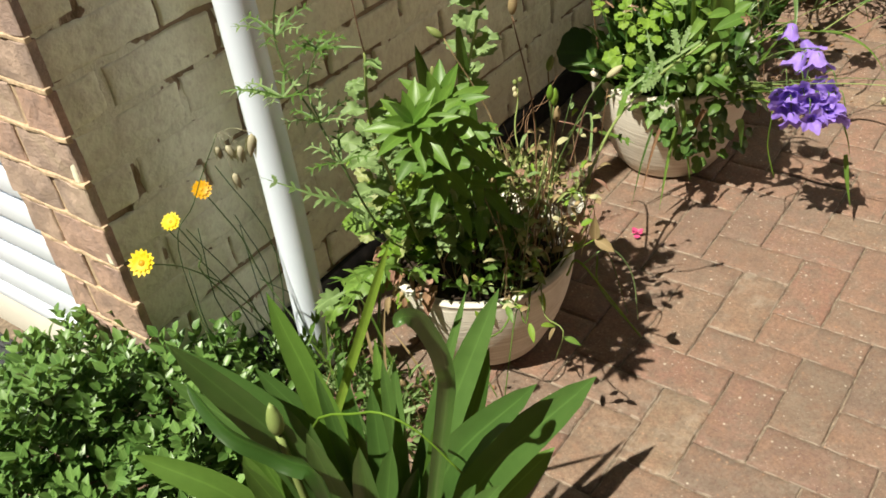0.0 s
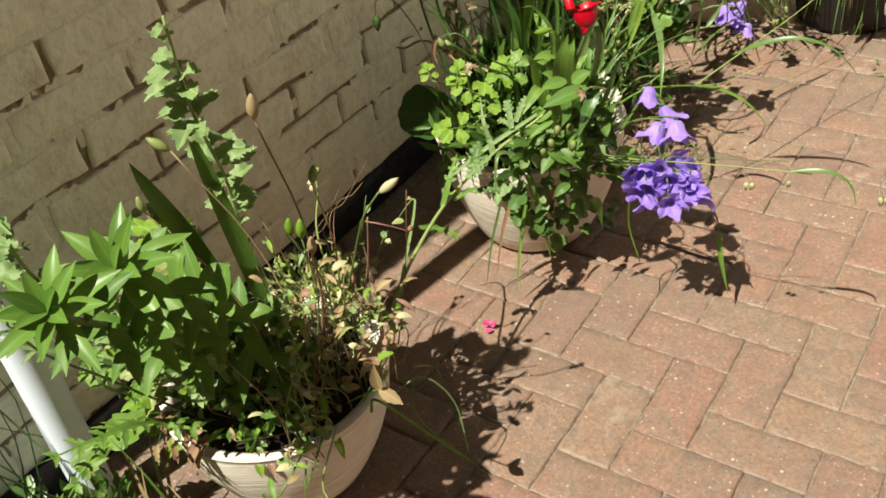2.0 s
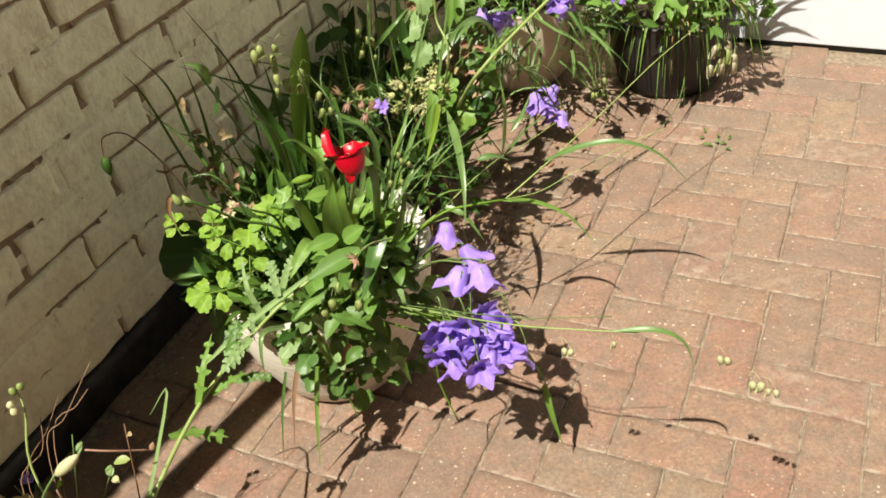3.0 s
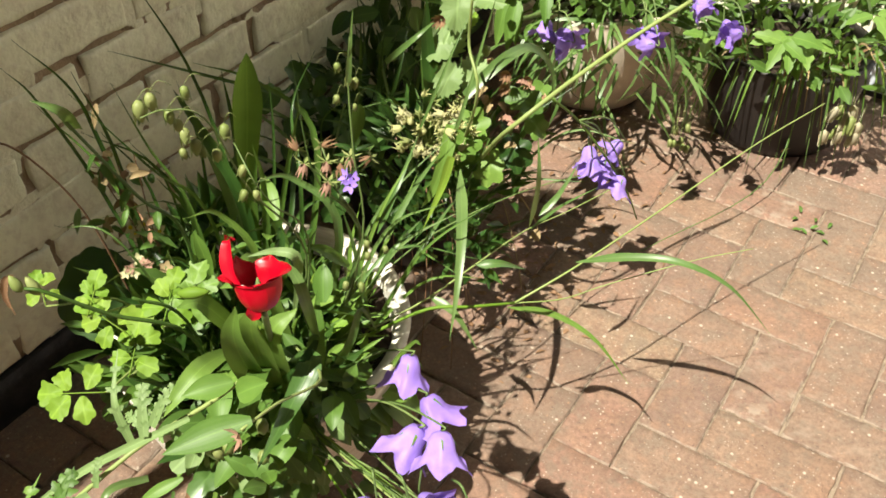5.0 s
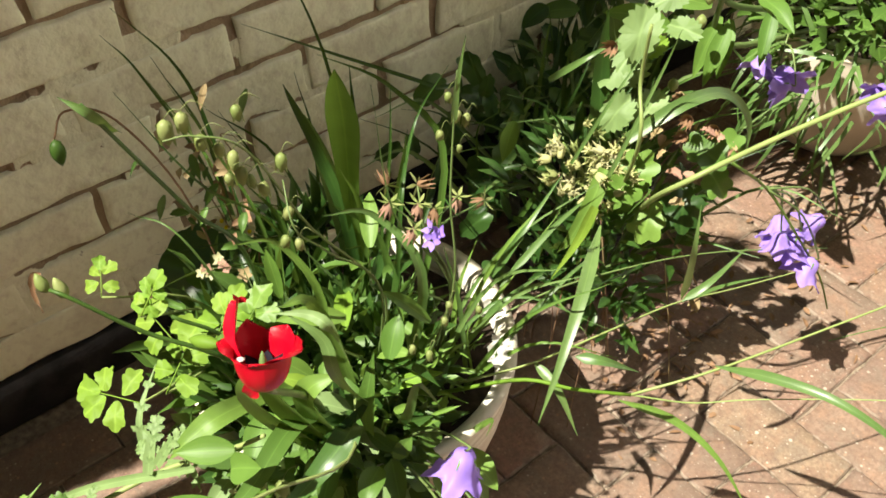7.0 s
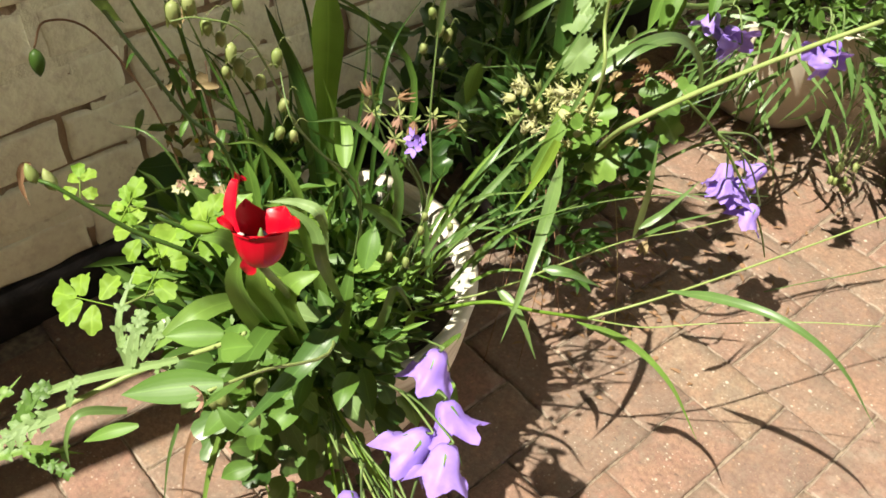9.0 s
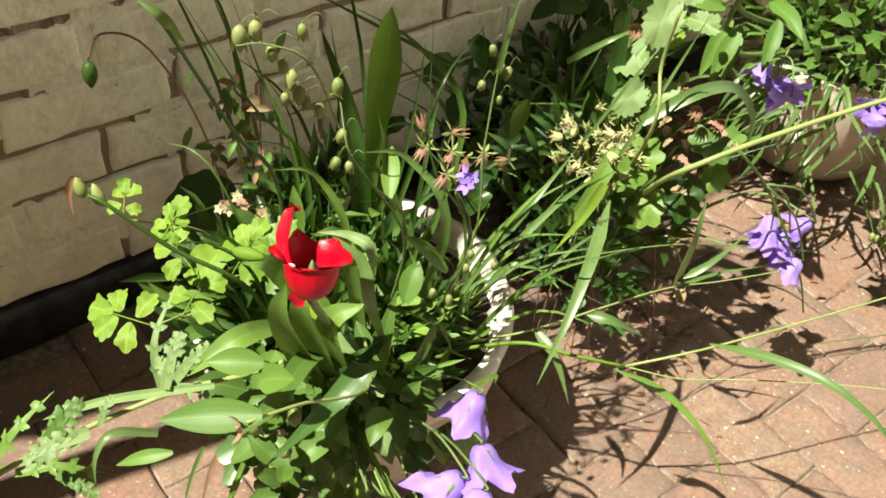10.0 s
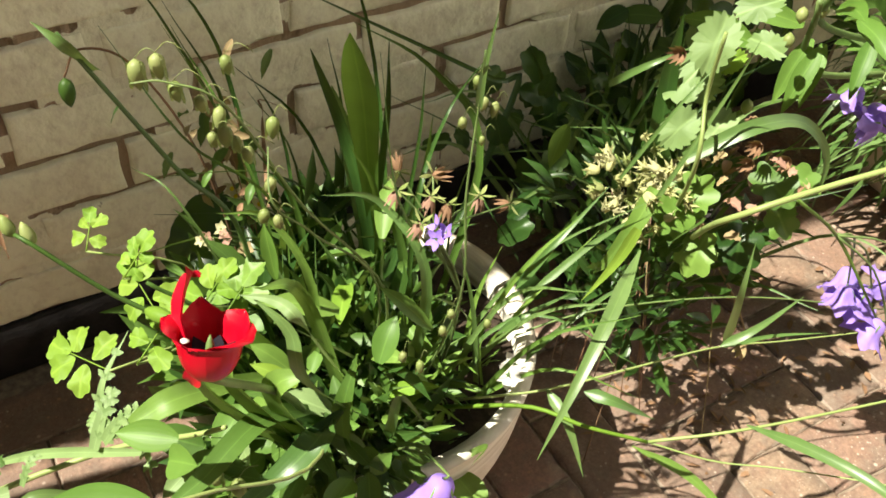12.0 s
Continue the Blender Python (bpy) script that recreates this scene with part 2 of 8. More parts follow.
G_FRESH = leafy("leaf_fresh_green", (0.115, 0.240, 0.034), (0.185, 0.33, 0.055), rough=0.42, through=0.38, spec=0.45)
G_GRASS = leafy("leaf_grass", (0.10, 0.20, 0.05), (0.17, 0.27, 0.08), rough=0.38, through=0.35, spec=0.5)
G_SEED = leafy("green_seed_pod", (0.27, 0.34, 0.10), (0.38, 0.42, 0.16), rough=0.5, through=0.3)
G_CALYX = leafy("pale_yellow_calyx", (0.56, 0.56, 0.24), (0.66, 0.64, 0.32), rough=0.6, through=0.35, spec=0.2)
G_STEM = leafy("green_stem", (0.13, 0.21, 0.06), (0.22, 0.30, 0.10), rough=0.45, through=0.12)
G_PALESTEM = leafy("pale_green_stem", (0.30, 0.40, 0.12), (0.36, 0.44, 0.15), rough=0.45, through=0.15)
G_DRY = leafy("dry_straw", (0.36, 0.26, 0.13), (0.48, 0.36, 0.19), rough=0.7, through=0.25)
G_STRAW = leafy("pale_straw", (0.60, 0.54, 0.36), (0.70, 0.64, 0.46), rough=0.6, through=0.4)
G_BRACT = leafy("pale_bract", (0.52, 0.50, 0.26), (0.64, 0.60, 0.36), rough=0.6, through=0.3)
G_BROWN = leafy("dry_brown_leaf", (0.22, 0.115, 0.06), (0.36, 0.21, 0.12), rough=0.75, through=0.2)
G_PINKDRY = leafy("dry_pinkish_leaf", (0.42, 0.23, 0.17), (0.50, 0.31, 0.22), rough=0.7, through=0.3)
F_PURPLE = petal("petal_violet", (0.35, 0.21, 0.80), (0.46, 0.31, 0.88), 0.45)
F_RED = petal("petal_red", (0.46, 0.001, 0.014), (0.54, 0.003, 0.022), 0.10, 0.34)
F_YELLOW = petal("petal_yellow", (0.85, 0.62, 0.01), (0.88, 0.70, 0.03), 0.3)
F_ORANGE = petal("petal_orange", (0.82, 0.46, 0.01), (0.78, 0.40, 0.02), 0.3)
F_CREAM = petal("petal_cream", (0.72, 0.66, 0.36), (0.78, 0.73, 0.48), 0.4)
F_WHITE = petal("petal_white", (0.80, 0.78, 0.70), (0.85, 0.83, 0.78), 0.4)
F_PINK = petal("petal_pink", (0.72, 0.06, 0.22), (0.78, 0.12, 0.30), 0.3)
F_DARK = plain("dark_flower_heart", (0.008, 0.005, 0.010), 0.75, 0.4, 200, 0.5, 0.15)


# ==== mesh helpers ====
def base_of(ob):
    p = Vector((0, 0, 0))
    while ob:
        p += ob.location
        ob = ob.parent
    return p


def thing(name, at, label, category, group="", kind=""):
    """A thing: an empty at its base, which carries its parts."""
    ob = new(name)
    ob.location = at
    ob.empty_display_size = 0.05
    return tagged(ob, label, category, group, kind)


class Geo:
    """Vertices and faces in world places, gathered and then linked as one mesh."""

    def __init__(self):
        self.v, self.f, self.a = [], [], []

    def add(self, verts, faces, across=None):
        k = len(self.v)
        self.a.extend(across or [0.6] * len(verts))
        self.v.extend([tuple(p) for p in verts])
        self.f.extend([tuple(i + k for i in f) for f in faces])
        return self

    def mesh(self, name, origin=(0, 0, 0), smooth=True):
        me = bpy.data.meshes.new(name)
        o = Vector(origin)
        me.from_pydata([(p[0] - o.x, p[1] - o.y, p[2] - o.z) for p in self.v], [], self.f)
        if smooth:
            me.polygons.foreach_set("use_smooth", [True] * len(me.polygons))
        me.attributes.new("across", "FLOAT", "POINT").data.foreach_set("value", self.a)
        me.update()
        return me


def part(name, geo, material, parent, label="", smooth=True, kind=""):
    """Links a Geo as one mesh object under a thing or a part."""
    me = geo.mesh(name, base_of(parent) if parent else (0, 0, 0), smooth)
    me.materials.append(material)
    ob = new(name, me)
    ob.parent = parent
    return tagged(ob, label, kind=kind)


def box(geo, lo, hi, bevel=0.0):
    (a, b, c), (d, e, f) = lo, hi
    if bevel <= 0:
        v = [(x, y, z) for x in (a, d) for y in (b, e) for z in (c, f)]
        return geo.add(v, [(0, 1, 3, 2), (4, 6, 7, 5), (0, 4, 5, 1), (2, 3, 7, 6), (0, 2, 6, 4), (1, 5, 7, 3)])
    bm = bmesh.new()
    bmesh.ops.create_cube(bm, size=1.0)
    for v in bm.verts:
        v.co = ((a + d) / 2 + v.co.x * (d - a), (b + e) / 2 + v.co.y * (e - b), (c + f) / 2 + v.co.z * (f - c))
    bmesh.ops.bevel(bm, geom=bm.edges[:] + bm.verts[:], offset=bevel, segments=2, affect="EDGES", profile=0.5)
    geo.add([v.co for v in bm.verts], [[v.index for v in f.verts] for f in bm.faces])
    bm.free()
    return geo


def lathe(geo, profile, centre, segments=48, wobble=0.0, seed=0.0, close=True):
    """Turns (radius, height) pairs round the upright through centre."""
    n, verts, faces = len(profile), [], []
    for i in range(segments):
        a = 2 * math.pi * i / segments
        k = 1 + wobble * noise.noise(Vector((math.cos(a) * 1.3 + seed, math.sin(a) * 1.3, seed)))
        for r, z in profile:
            verts.append((centre[0] + r * k * math.cos(a), centre[1] + r * k * math.sin(a), centre[2] + z))
    for i in range(segments):
        j = (i + 1) % segments
        for q in range(n - 1):
            faces.append((i * n + q, j * n + q, j * n + q + 1, i * n + q + 1))
    if close:
        faces.append(tuple(i * n for i in range(segments))[::-1])
    return geo.add(verts, faces)


def spline(points, n):
    """n + 1 places along a smooth curve through the points."""
    p = [Vector(q) for q in points]
    if len(p) == 2:
        return [p[0].lerp(p[1], i / n) for i in range(n + 1)]
    p = [p[0] * 2 - p[1]] + p + [p[-1] * 2 - p[-2]]
    out, spans = [], len(p) - 3
    for i in range(n + 1):
        s = min(i / n * spans, spans - 1e-6)
        k, t = int(s), s - int(s)
        a, b, c, d = p[k : k + 4]
        out.append(0.5 * (2 * b + (c - a) * t + (2 * a - 5 * b + 4 * c - d) * t * t + (3 * b - a - 3 * c + d) * t**3))
    return out


def tube(geo, points, r0, r1=None, n=10, sides=6):
    path = spline(points, n)
    r1 = r0 if r1 is None else r1
    verts, faces, side = [], [], None
    for i, p in enumerate(path):
        t = (path[min(i + 1, n)] - path[max(i - 1, 0)]).normalized()
        side = t.orthogonal().normalized() if side is None else (side - t * side.dot(t)).normalized()
        up, r = t.cross(side), r0 + (r1 - r0) * i / n
        verts += [p + (side * math.cos(a) + up * math.sin(a)) * r for a in (2 * math.pi * k / sides for k in range(sides))]
    for i in range(n):
        for k in range(sides):
            j = (k + 1) % sides
            faces.append((i * sides + k, i * sides + j, (i + 1) * sides + j, (i + 1) * sides + k))
    faces += [tuple(range(sides))[::-1], tuple(n * sides + k for k in range(sides))]
    return geo.add(verts, faces)


def strap(s, p=4.5):
    """How wide a strap-shaped leaf is along its length."""
    return (0.62 + 0.38 * min(1, s * 4)) * max(0.0, 1 - s**p) ** 0.7


def lance(s):
    return max(0.02, math.sin(math.pi * min(1, s * 0.94 + 0.06)) ** 0.85 * (1.15 - 0.45 * s))


def ovate(s):
    return max(0.02, math.sin(math.pi * s**0.72) ** 0.8)


def grassy(s):
    return (0.75 + 0.25 * min(1, s * 5)) * max(0.0, 1 - s**1.8)


def reed(s):
    return min(1.0, 0.12 + s * 5) * max(0.0, 1 - s**1.8)


def blade(geo, points, width, facing=(0, 0, 1), shape=strap, fold=0.25, n=14, twist=0.0, teeth=0.0, nteeth=9, wave=0.0):
    """A leaf along a curve. facing: which way its upper side looks; fold: how deep the gutter is; teeth: how ragged the edge is."""
    path = spline(points, n)
    verts, faces, hint = [], [], Vector(facing)
    for i, p in enumerate(path):
        s = i / n
        t = (path[min(i + 1, n)] - path[max(i - 1, 0)]).normalized()
        side = t.cross(hint)
        side = side.normalized() if side.length > 1e-4 else t.orthogonal().normalized()
        up = side.cross(t).normalized()
        if twist:
            side, up = side * math.cos(twist * s) + up * math.sin(twist * s), up * math.cos(twist * s) - side * math.sin(twist * s)
        w = max(width * 0.5 * shape(s), 0.0002)
        if teeth:
            w *= 1 - teeth * (0.5 + 0.5 * math.cos(2 * math.pi * s * nteeth))
        lift = wave * width * math.sin(s * 23)
        verts += [p - side * w + up * (fold * w + lift), p - side * w * 0.5 + up * fold * w * 0.3, p, p + side * w * 0.5 + up * fold * w * 0.3, p + side * w + up * (fold * w - lift)]
    for i in range(n):
        for k in range(4):
            faces.append((i * 5 + k, i * 5 + k + 1, i * 5 + k + 6, i * 5 + k + 5))
    return geo.add(verts, faces, [-1.0, -0.5, 0.0, 0.5, 1.0] * (n + 1))


def leaf(geo, at, way, facing, length, width, shape=ovate, droop=0.2, fold=0.2, n=7, teeth=0.0, nteeth=6, wave=0.0):
    """A single leaf that starts at a place, points a way and droops at its end."""
    w, up = Vector(way).normalized(), Vector(facing).normalized()
    a = Vector(at)
    pts = [a, a + w * length * 0.5 + up * droop * length * 0.08, a + w * length * (1 - droop * 0.25) - Vector((0, 0, 1)) * droop * length * 0.45]
    return blade(geo, pts, width, up, shape, fold, n, 0.0, teeth, nteeth, wave)


def pod(geo, at, axis, length, radius, n=5, sides=7, tip=0.6):
    """An egg-shaped seed head that hangs or stands along an axis."""
    ax = Vector(axis).normalized()
    s = ax.orthogonal().normalized()
    u = ax.cross(s)
    a = Vector(at)
    verts, faces = [a], []
    for i in range(1, n):
        f = i / n
        r = radius * math.sin(math.pi * f**tip) ** 0.8
        verts += [a + ax * length * f + (s * math.cos(q) + u * math.sin(q)) * r for q in (2 * math.pi * k / sides for k in range(sides))]
    verts.append(a + ax * length)
    for k in range(sides):
        j = (k + 1) % sides
        faces.append((0, 1 + j, 1 + k))
        for i in range(n - 2):
            b = 1 + i * sides
            faces.append((b + k, b + j, b + sides + j, b + sides + k))
        faces.append((1 + (n - 2) * sides + k, 1 + (n - 2) * sides + j, len(verts) - 1))
    return geo.add(verts, faces)


def bell(geo, at, axis, size, spread=1.0, lobes=5, seed=0):
    """A bell-shaped flower with pointed lobes; at is where its stalk meets it, axis the way it opens."""
    rng = random.Random(seed)
    ax = Vector(axis).normalized()
    s = ax.orthogonal().normalized()
    u = ax.cross(s)
    a, seg, prof = Vector(at), lobes * 8, ((0.06, 0.0), (0.24, 0.06), (0.34, 0.25), (0.38, 0.48), (0.45, 0.68), (0.56, 0.84), (0.66, 0.95))
    verts, faces, ph = [], [], rng.uniform(0, 6)
    for q, (r, h) in enumerate(prof):
        for k in range(seg):
            g = 2 * math.pi * k / seg
            c = math.cos(lobes * g)
            late = max(0.0, (q - 3) / 3)
            rr = r * (1 + (spread - 1) * late) * (1 + 0.045 * c * min(1.0, q / 2) + 0.14 * late * c + 0.07 * math.sin(3 * g + ph) + 0.08 * late * math.sin(11 * g + 2 * ph))
            hh = h + 0.05 * late * math.sin(7 * g + ph) + 0.36 * late * late * (abs(((lobes * g / (2 * math.pi)) % 1.0) * 2 - 1) - 0.6)
            verts.append(a + ax * hh * size + (s * math.cos(g) + u * math.sin(g)) * rr * size)
    for q in range(len(prof) - 1):
        for k in range(seg):
            j = (k + 1) % seg
            faces.append((q * seg + k, q * seg + j, (q + 1) * seg + j, (q + 1) * seg + k))
    return geo.add(verts, faces)


def rosette(geo, at, axis, radius, count, width, shape=ovate, cup=0.15, n=4, seed=0, start=0.12):
    """A ring of petals."""
    rng = random.Random(seed)
    ax = Vector(axis).normalized()
    s = ax.orthogonal().normalized()
    u = ax.cross(s)
    for k in range(count):
        g = 2 * math.pi * (k + rng.uniform(-0.12, 0.12)) / count
        d = s * math.cos(g) + u * math.sin(g)
        a = Vector(at) + d * radius * start
        blade(geo, [a, a + d * radius * 0.5 + ax * cup * radius * 0.3, a + d * radius * rng.uniform(0.88, 1.0) + ax * cup * radius], width * rng.uniform(0.85, 1.1), ax, shape, 0.1, n)
    return geo


LEAF_V = np.array([(0, 0, 0), (-0.36, 0.3, 0.09), (0, 0.33, 0), (0.36, 0.3, 0.09), (-0.4, 0.62, 0.08), (0, 0.66, 0.0), (0.4, 0.62, 0.08), (0, 1.0, -0.06)], float)
LEAF_F = [(0, 2, 1), (0, 3, 2), (1, 2, 5, 4), (2, 3, 6, 5), (4, 5, 7), (5, 6, 7)]
GRASS_V = np.array([(-0.5, 0, 0), (0.5, 0, 0), (-0.5, 0.35, 0.05), (0.5, 0.35, 0.05), (-0.4, 0.7, 0.0), (0.4, 0.7, 0.0), (0, 1.0, -0.16)], float)
GRASS_F = [(0, 1, 3, 2), (2, 3, 5, 4), (4, 5, 6)]


def scatter(name, places, ways, faces_up, lengths, widths, material, parent, label="", template=(LEAF_V, LEAF_F)):
    """Many small leaves joined into one mesh, for foliage that nobody could count."""
    tv, tf = template
    p, y, z = (np.asarray(a, float) for a in (places, ways, faces_up))
    y /= np.linalg.norm(y, axis=1, keepdims=True) + 1e-9
    x = np.cross(y, z)
    x /= np.linalg.norm(x, axis=1, keepdims=True) + 1e-9
    z = np.cross(x, y)
    ln, wd = np.asarray(lengths)[:, None, None], np.asarray(widths)[:, None, None]
    v = p[:, None] + x[:, None] * tv[None, :, :1] * wd + y[:, None] * tv[None, :, 1:2] * ln + z[:, None] * tv[None, :, 2:] * ln
    o = np.array(base_of(parent)) if parent else np.zeros(3)
    me = bpy.data.meshes.new(name)
    k = len(tv)
    me.from_pydata((v.reshape(-1, 3) - o).tolist(), [], [tuple(i + k * q for i in f) for q in range(len(p)) for f in tf])
    me.polygons.foreach_set("use_smooth", [True] * len(me.polygons))
    me.attributes.new("across", "FLOAT", "POINT").data.foreach_set("value", np.tile(tv[:, 0] * 2.2, len(p)))
    me.materials.append(material)
    ob = new(name, me)
    ob.parent = parent
    return tagged(ob, label, kind="stuff")


def mound(name, centre, radii, count, length, width, material, parent, label="", seed=1, up=0.5, template=(LEAF_V, LEAF_F), shell=0.55, low=-0.1):
    """Leaves over a dome: they point outwards and upwards and lie thicker near the outside."""
    rng = np.random.RandomState(seed)
    d = rng.normal(size=(count * 2, 3))
    d /= np.linalg.norm(d, axis=1, keepdims=True)
    d = d[d[:, 2] > low][:count]
    r = shell + (1 - shell) * rng.rand(len(d), 1) ** 0.6
    lump = 1 + 0.22 * np.sin(d[:, :1] * 5.1 + seed) * np.cos(d[:, 1:2] * 4.3 + seed * 2)
    p = np.array(centre) + d * r * lump * np.array(radii)
    way = d + rng.normal(size=d.shape) * 0.55 + np.array((0, 0, up))
    face = d * 0.6 + rng.normal(size=d.shape) * 0.45 + np.array((0, 0, 0.8))
    return scatter(name, p, way, face, length * rng.uniform(0.6, 1.25, len(d)), width * rng.uniform(0.65, 1.2, len(d)), material, parent, label, template)


# ==== the large structure ====
UNIT = 0.1025          # a paver's width with its joint
COURSE = 0.0865        # one course of wall bricks
WALL_X = -0.966        # the house wall's face; it turns away slightly
WALL_TOP = 38 * COURSE
CORNER_Y = -0.897
END_Y = 2.03           # the far wall with the white door


def wall_x(y):
    return WALL_X + 0.008 * y


ground_geo = Geo()
ground_geo.add([(-400, -400, -0.009), (400, -400, -0.009), (400, 400, -0.009), (-400, 400, -0.009)], [(0, 1, 2, 3)])
ground = tagged(part("ground", ground_geo, M_SAND, None), "dry brown joint sand under the paving", "ground", kind="structure")

# House wall: the core behind the joints.
g = Geo()
box(g, (-1.20, CORNER_Y + 0.012, -0.008), (WALL_X - 0.045, 2.3, WALL_TOP))
# Its joints: flush with the paint in places, crumbled away in others.
levels = [-0.006] + [COURSE * k + 0.004 + d for k in range(1, 38) for d in (-0.009, -0.006, -0.003, 0.0, 0.003, 0.006, 0.009, 0.03, 0.05)]
jv, jf, jy, jz = [], [], 584, len(levels) - 1
for iy in range(jy + 1):
    for z in levels:
        y = CORNER_Y + 0.01 + iy * 0.005
        gap = noise.noise(Vector((y * 5.0, z * 15.0, 1.3))) + 0.40 * noise.noise(Vector((y * 18.0, z * 18.0, 4.1))) + 0.25 * noise.noise(Vector((y * 60.0, z * 40.0, 8.1)))
        gap = min(1.0, max(0.0, (gap - 0.09 - 0.03 * min(1.0, max(0.0, -0.1 - 2.0 * y)) + 0.17 * min(1.0, max(0.0, 3.0 * y))) * 7.0))
        jv.append((wall_x(y) - 0.0032 - 0.0085 * gap + 0.0012 * noise.noise(Vector((y * 40, z * 40, 2))), y, z))
jf += [(i * (jz + 1) + j, (i + 1) * (jz + 1) + j, (i + 1) * (jz + 1) + j + 1, i * (jz + 1) + j + 1) for i in range(jy) for j in range(jz)]
g.add(jv, jf)
wall_house = tagged(part("wall_house", g, M_JOINT, None, smooth=False), "cream painted old brick house wall with crumbling joints", "wall", kind="structure")
g = Geo()
box(g, (WALL_X - 0.006, CORNER_Y + 0.02, -0.006), (WALL_X + 0.007, 2.02, 0.094), 0.004)
part("plinth", g, M_TAR, wall_house, "black bitumen strip along the foot of the wall")
# Coping slab along the top.
g = Geo()
box(g, (-1.24, CORNER_Y - 0.02, WALL_TOP), (WALL_X + 0.012, 2.3, WALL_TOP + 0.04), 0.006)
part("coping", g, M_RENDER, wall_house)

# Return of the house in bare brick, which faces the drive, and its garage door.
g = Geo()
box(g, (-1.165, CORNER_Y + 0.0005, -0.007), (WALL_X - 0.006, CORNER_Y + 0.011, WALL_TOP))
wall_return = tagged(part("wall_return", g, M_MORTAR, None, smooth=False), "bare red-brown brick corner of the house", "wall", kind="structure")
g = Geo()
box(g, (-3.6, CORNER_Y + 0.10, -0.007), (-1.205, CORNER_Y + 0.2, WALL_TOP))
wall_garage = tagged(part("wall_garage", g, M_RENDER, None, smooth=False), "pale wall behind the garage door", "wall", kind="structure")

garage_door = thing("garage_door", (-1.7, CORNER_Y + 0.05, 0.0), "white garage door with horizontal ribs", "garage door", kind="structure")
g = Geo()
box(g, (-3.0, CORNER_Y + 0.032, 0.14), (-1.15, CORNER_Y + 0.06, WALL_TOP - 0.05))
part("panel", g, M_DOOR, garage_door, smooth=False)
for k in range(27):
    g = Geo()
    z = 0.165 + 0.078 * k
    box(g, (-3.0, CORNER_Y + 0.018, z), (-1.16, CORNER_Y + 0.032, z + 0.062), 0.006)
    part("rib", g, M_DOOR, garage_door)
g = Geo()
box(g, (-3.0, CORNER_Y + 0.012, 0.118), (-1.15, CORNER_Y + 0.05, 0.15), 0.006)
part("bottom_rail", g, M_DOOR, garage_door)
g = Geo()
box(g, (-3.0, CORNER_Y + 0.02, -0.007), (-1.15, CORNER_Y + 0.06, 0.117), 0.006)
part("sill", g, M_RENDER, garage_door, "beige rendered sill")

# Far wall with a white door.
g = Geo()
box(g, (-0.96, END_Y, -0.007), (-0.07, END_Y + 0.2, 2.2))
wall_end = tagged(part("wall_end", g, M_CREAM, None, smooth=False), "cream painted wall beside the white door", "wall", kind="structure")
white_door = thing("door_1", (0.4, END_Y, 0.0), "white painted door panel at the end of the paving", "door", kind="structure")
g = Geo()
box(g, (-0.066, END_Y - 0.012, 0.012), (0.94, END_Y + 0.03, 2.05), 0.004)
part("door_leaf", g, M_DOOR, white_door)
g = Geo()
box(g, (-0.066, END_Y + 0.0, -0.006), (0.94, END_Y + 0.03, 0.011))
part("threshold", g, M_RUBBER, white_door, smooth=False)
# Added pale wall out of view; it reflects sun onto the house wall.
g = Geo()
box(g, (0.945, END_Y, -0.007), (2.6, END_Y + 0.2, 2.2))
wall_far = tagged(part("wall_far", g, M_RENDER, None, smooth=False), "unseen pale wall added beyond the door to bounce sunlight", "wall", kind="structure")
# Added wall out of view, tall and dark to hold back fill light.
g = Geo()
box(g, (2.6, -4.0, -0.007), (2.8, 2.23, 3.6))
wall_side = tagged(part("wall_side", g, M_UNSEENWALL, None, smooth=False), "unseen brown wall added across the paving to cut sky and bounced light", "wall", kind="structure")
# Another added wall, behind the camera, that blocks low sky.
g = Geo()
box(g, (-3.6, -4.2, -0.007), (2.8, -4.002, 3.6))
wall_back = tagged(part("wall_back", g, M_UNSEENWALL, None, smooth=False), "unseen brown wall added behind the drive to block sky light", "wall", kind="structure")


# ==== pots ====
def bowl(name, at, r, h, foot, material, label, rim=0.018, soil=0.035, group="", seed=0.0, squash=None):
    pot = thing(name, (at[0], at[1], 0.0), label, "flower pot", group)
    prof = [(foot * 0.6, 0.004), (foot * 0.9, 0.0), (foot, 0.006)]
    for i in range(1, 12):
        s = i / 12
        prof.append((foot + (r - foot) * math.sin(s * math.pi / 2) ** 0.9, h * s))
    prof += [(r, h * 0.965), (r + 0.004, h * 0.99), (r - rim * 0.4, h), (r - rim, h - 0.006), (r - rim * 1.25, h - 0.03), (r - rim * 1.6, h - soil - 0.03)]
    part("bowl", lathe(Geo(), prof, (at[0], at[1], 0.0), 64, 0.02, seed), material, pot)
    g, rng = Geo(), random.Random(5)
    rings = [[(at[0], at[1], h - soil + 0.012)]]
    for k in range(1, 6):
        rings.append([(at[0] + (r - rim * 1.3) * k / 5 * math.cos(a), at[1] + (r - rim * 1.3) * k / 5 * math.sin(a), h - soil + rng.uniform(-0.008, 0.012)) for a in (2 * math.pi * q / 24 for q in range(24))])
    v = [p for ring in rings for p in ring]
    f = [(0, 1 + q, 1 + (q + 1) % 24) for q in range(24)]
    f += [(1 + k * 24 + q, 1 + k * 24 + 24 + q, 1 + k * 24 + 24 + (q + 1) % 24, 1 + k * 24 + (q + 1) % 24) for k in range(4) for q in range(24)]
    part("soil", g.add(v, f), M_SOIL, pot, "dark dry compost")
    return pot


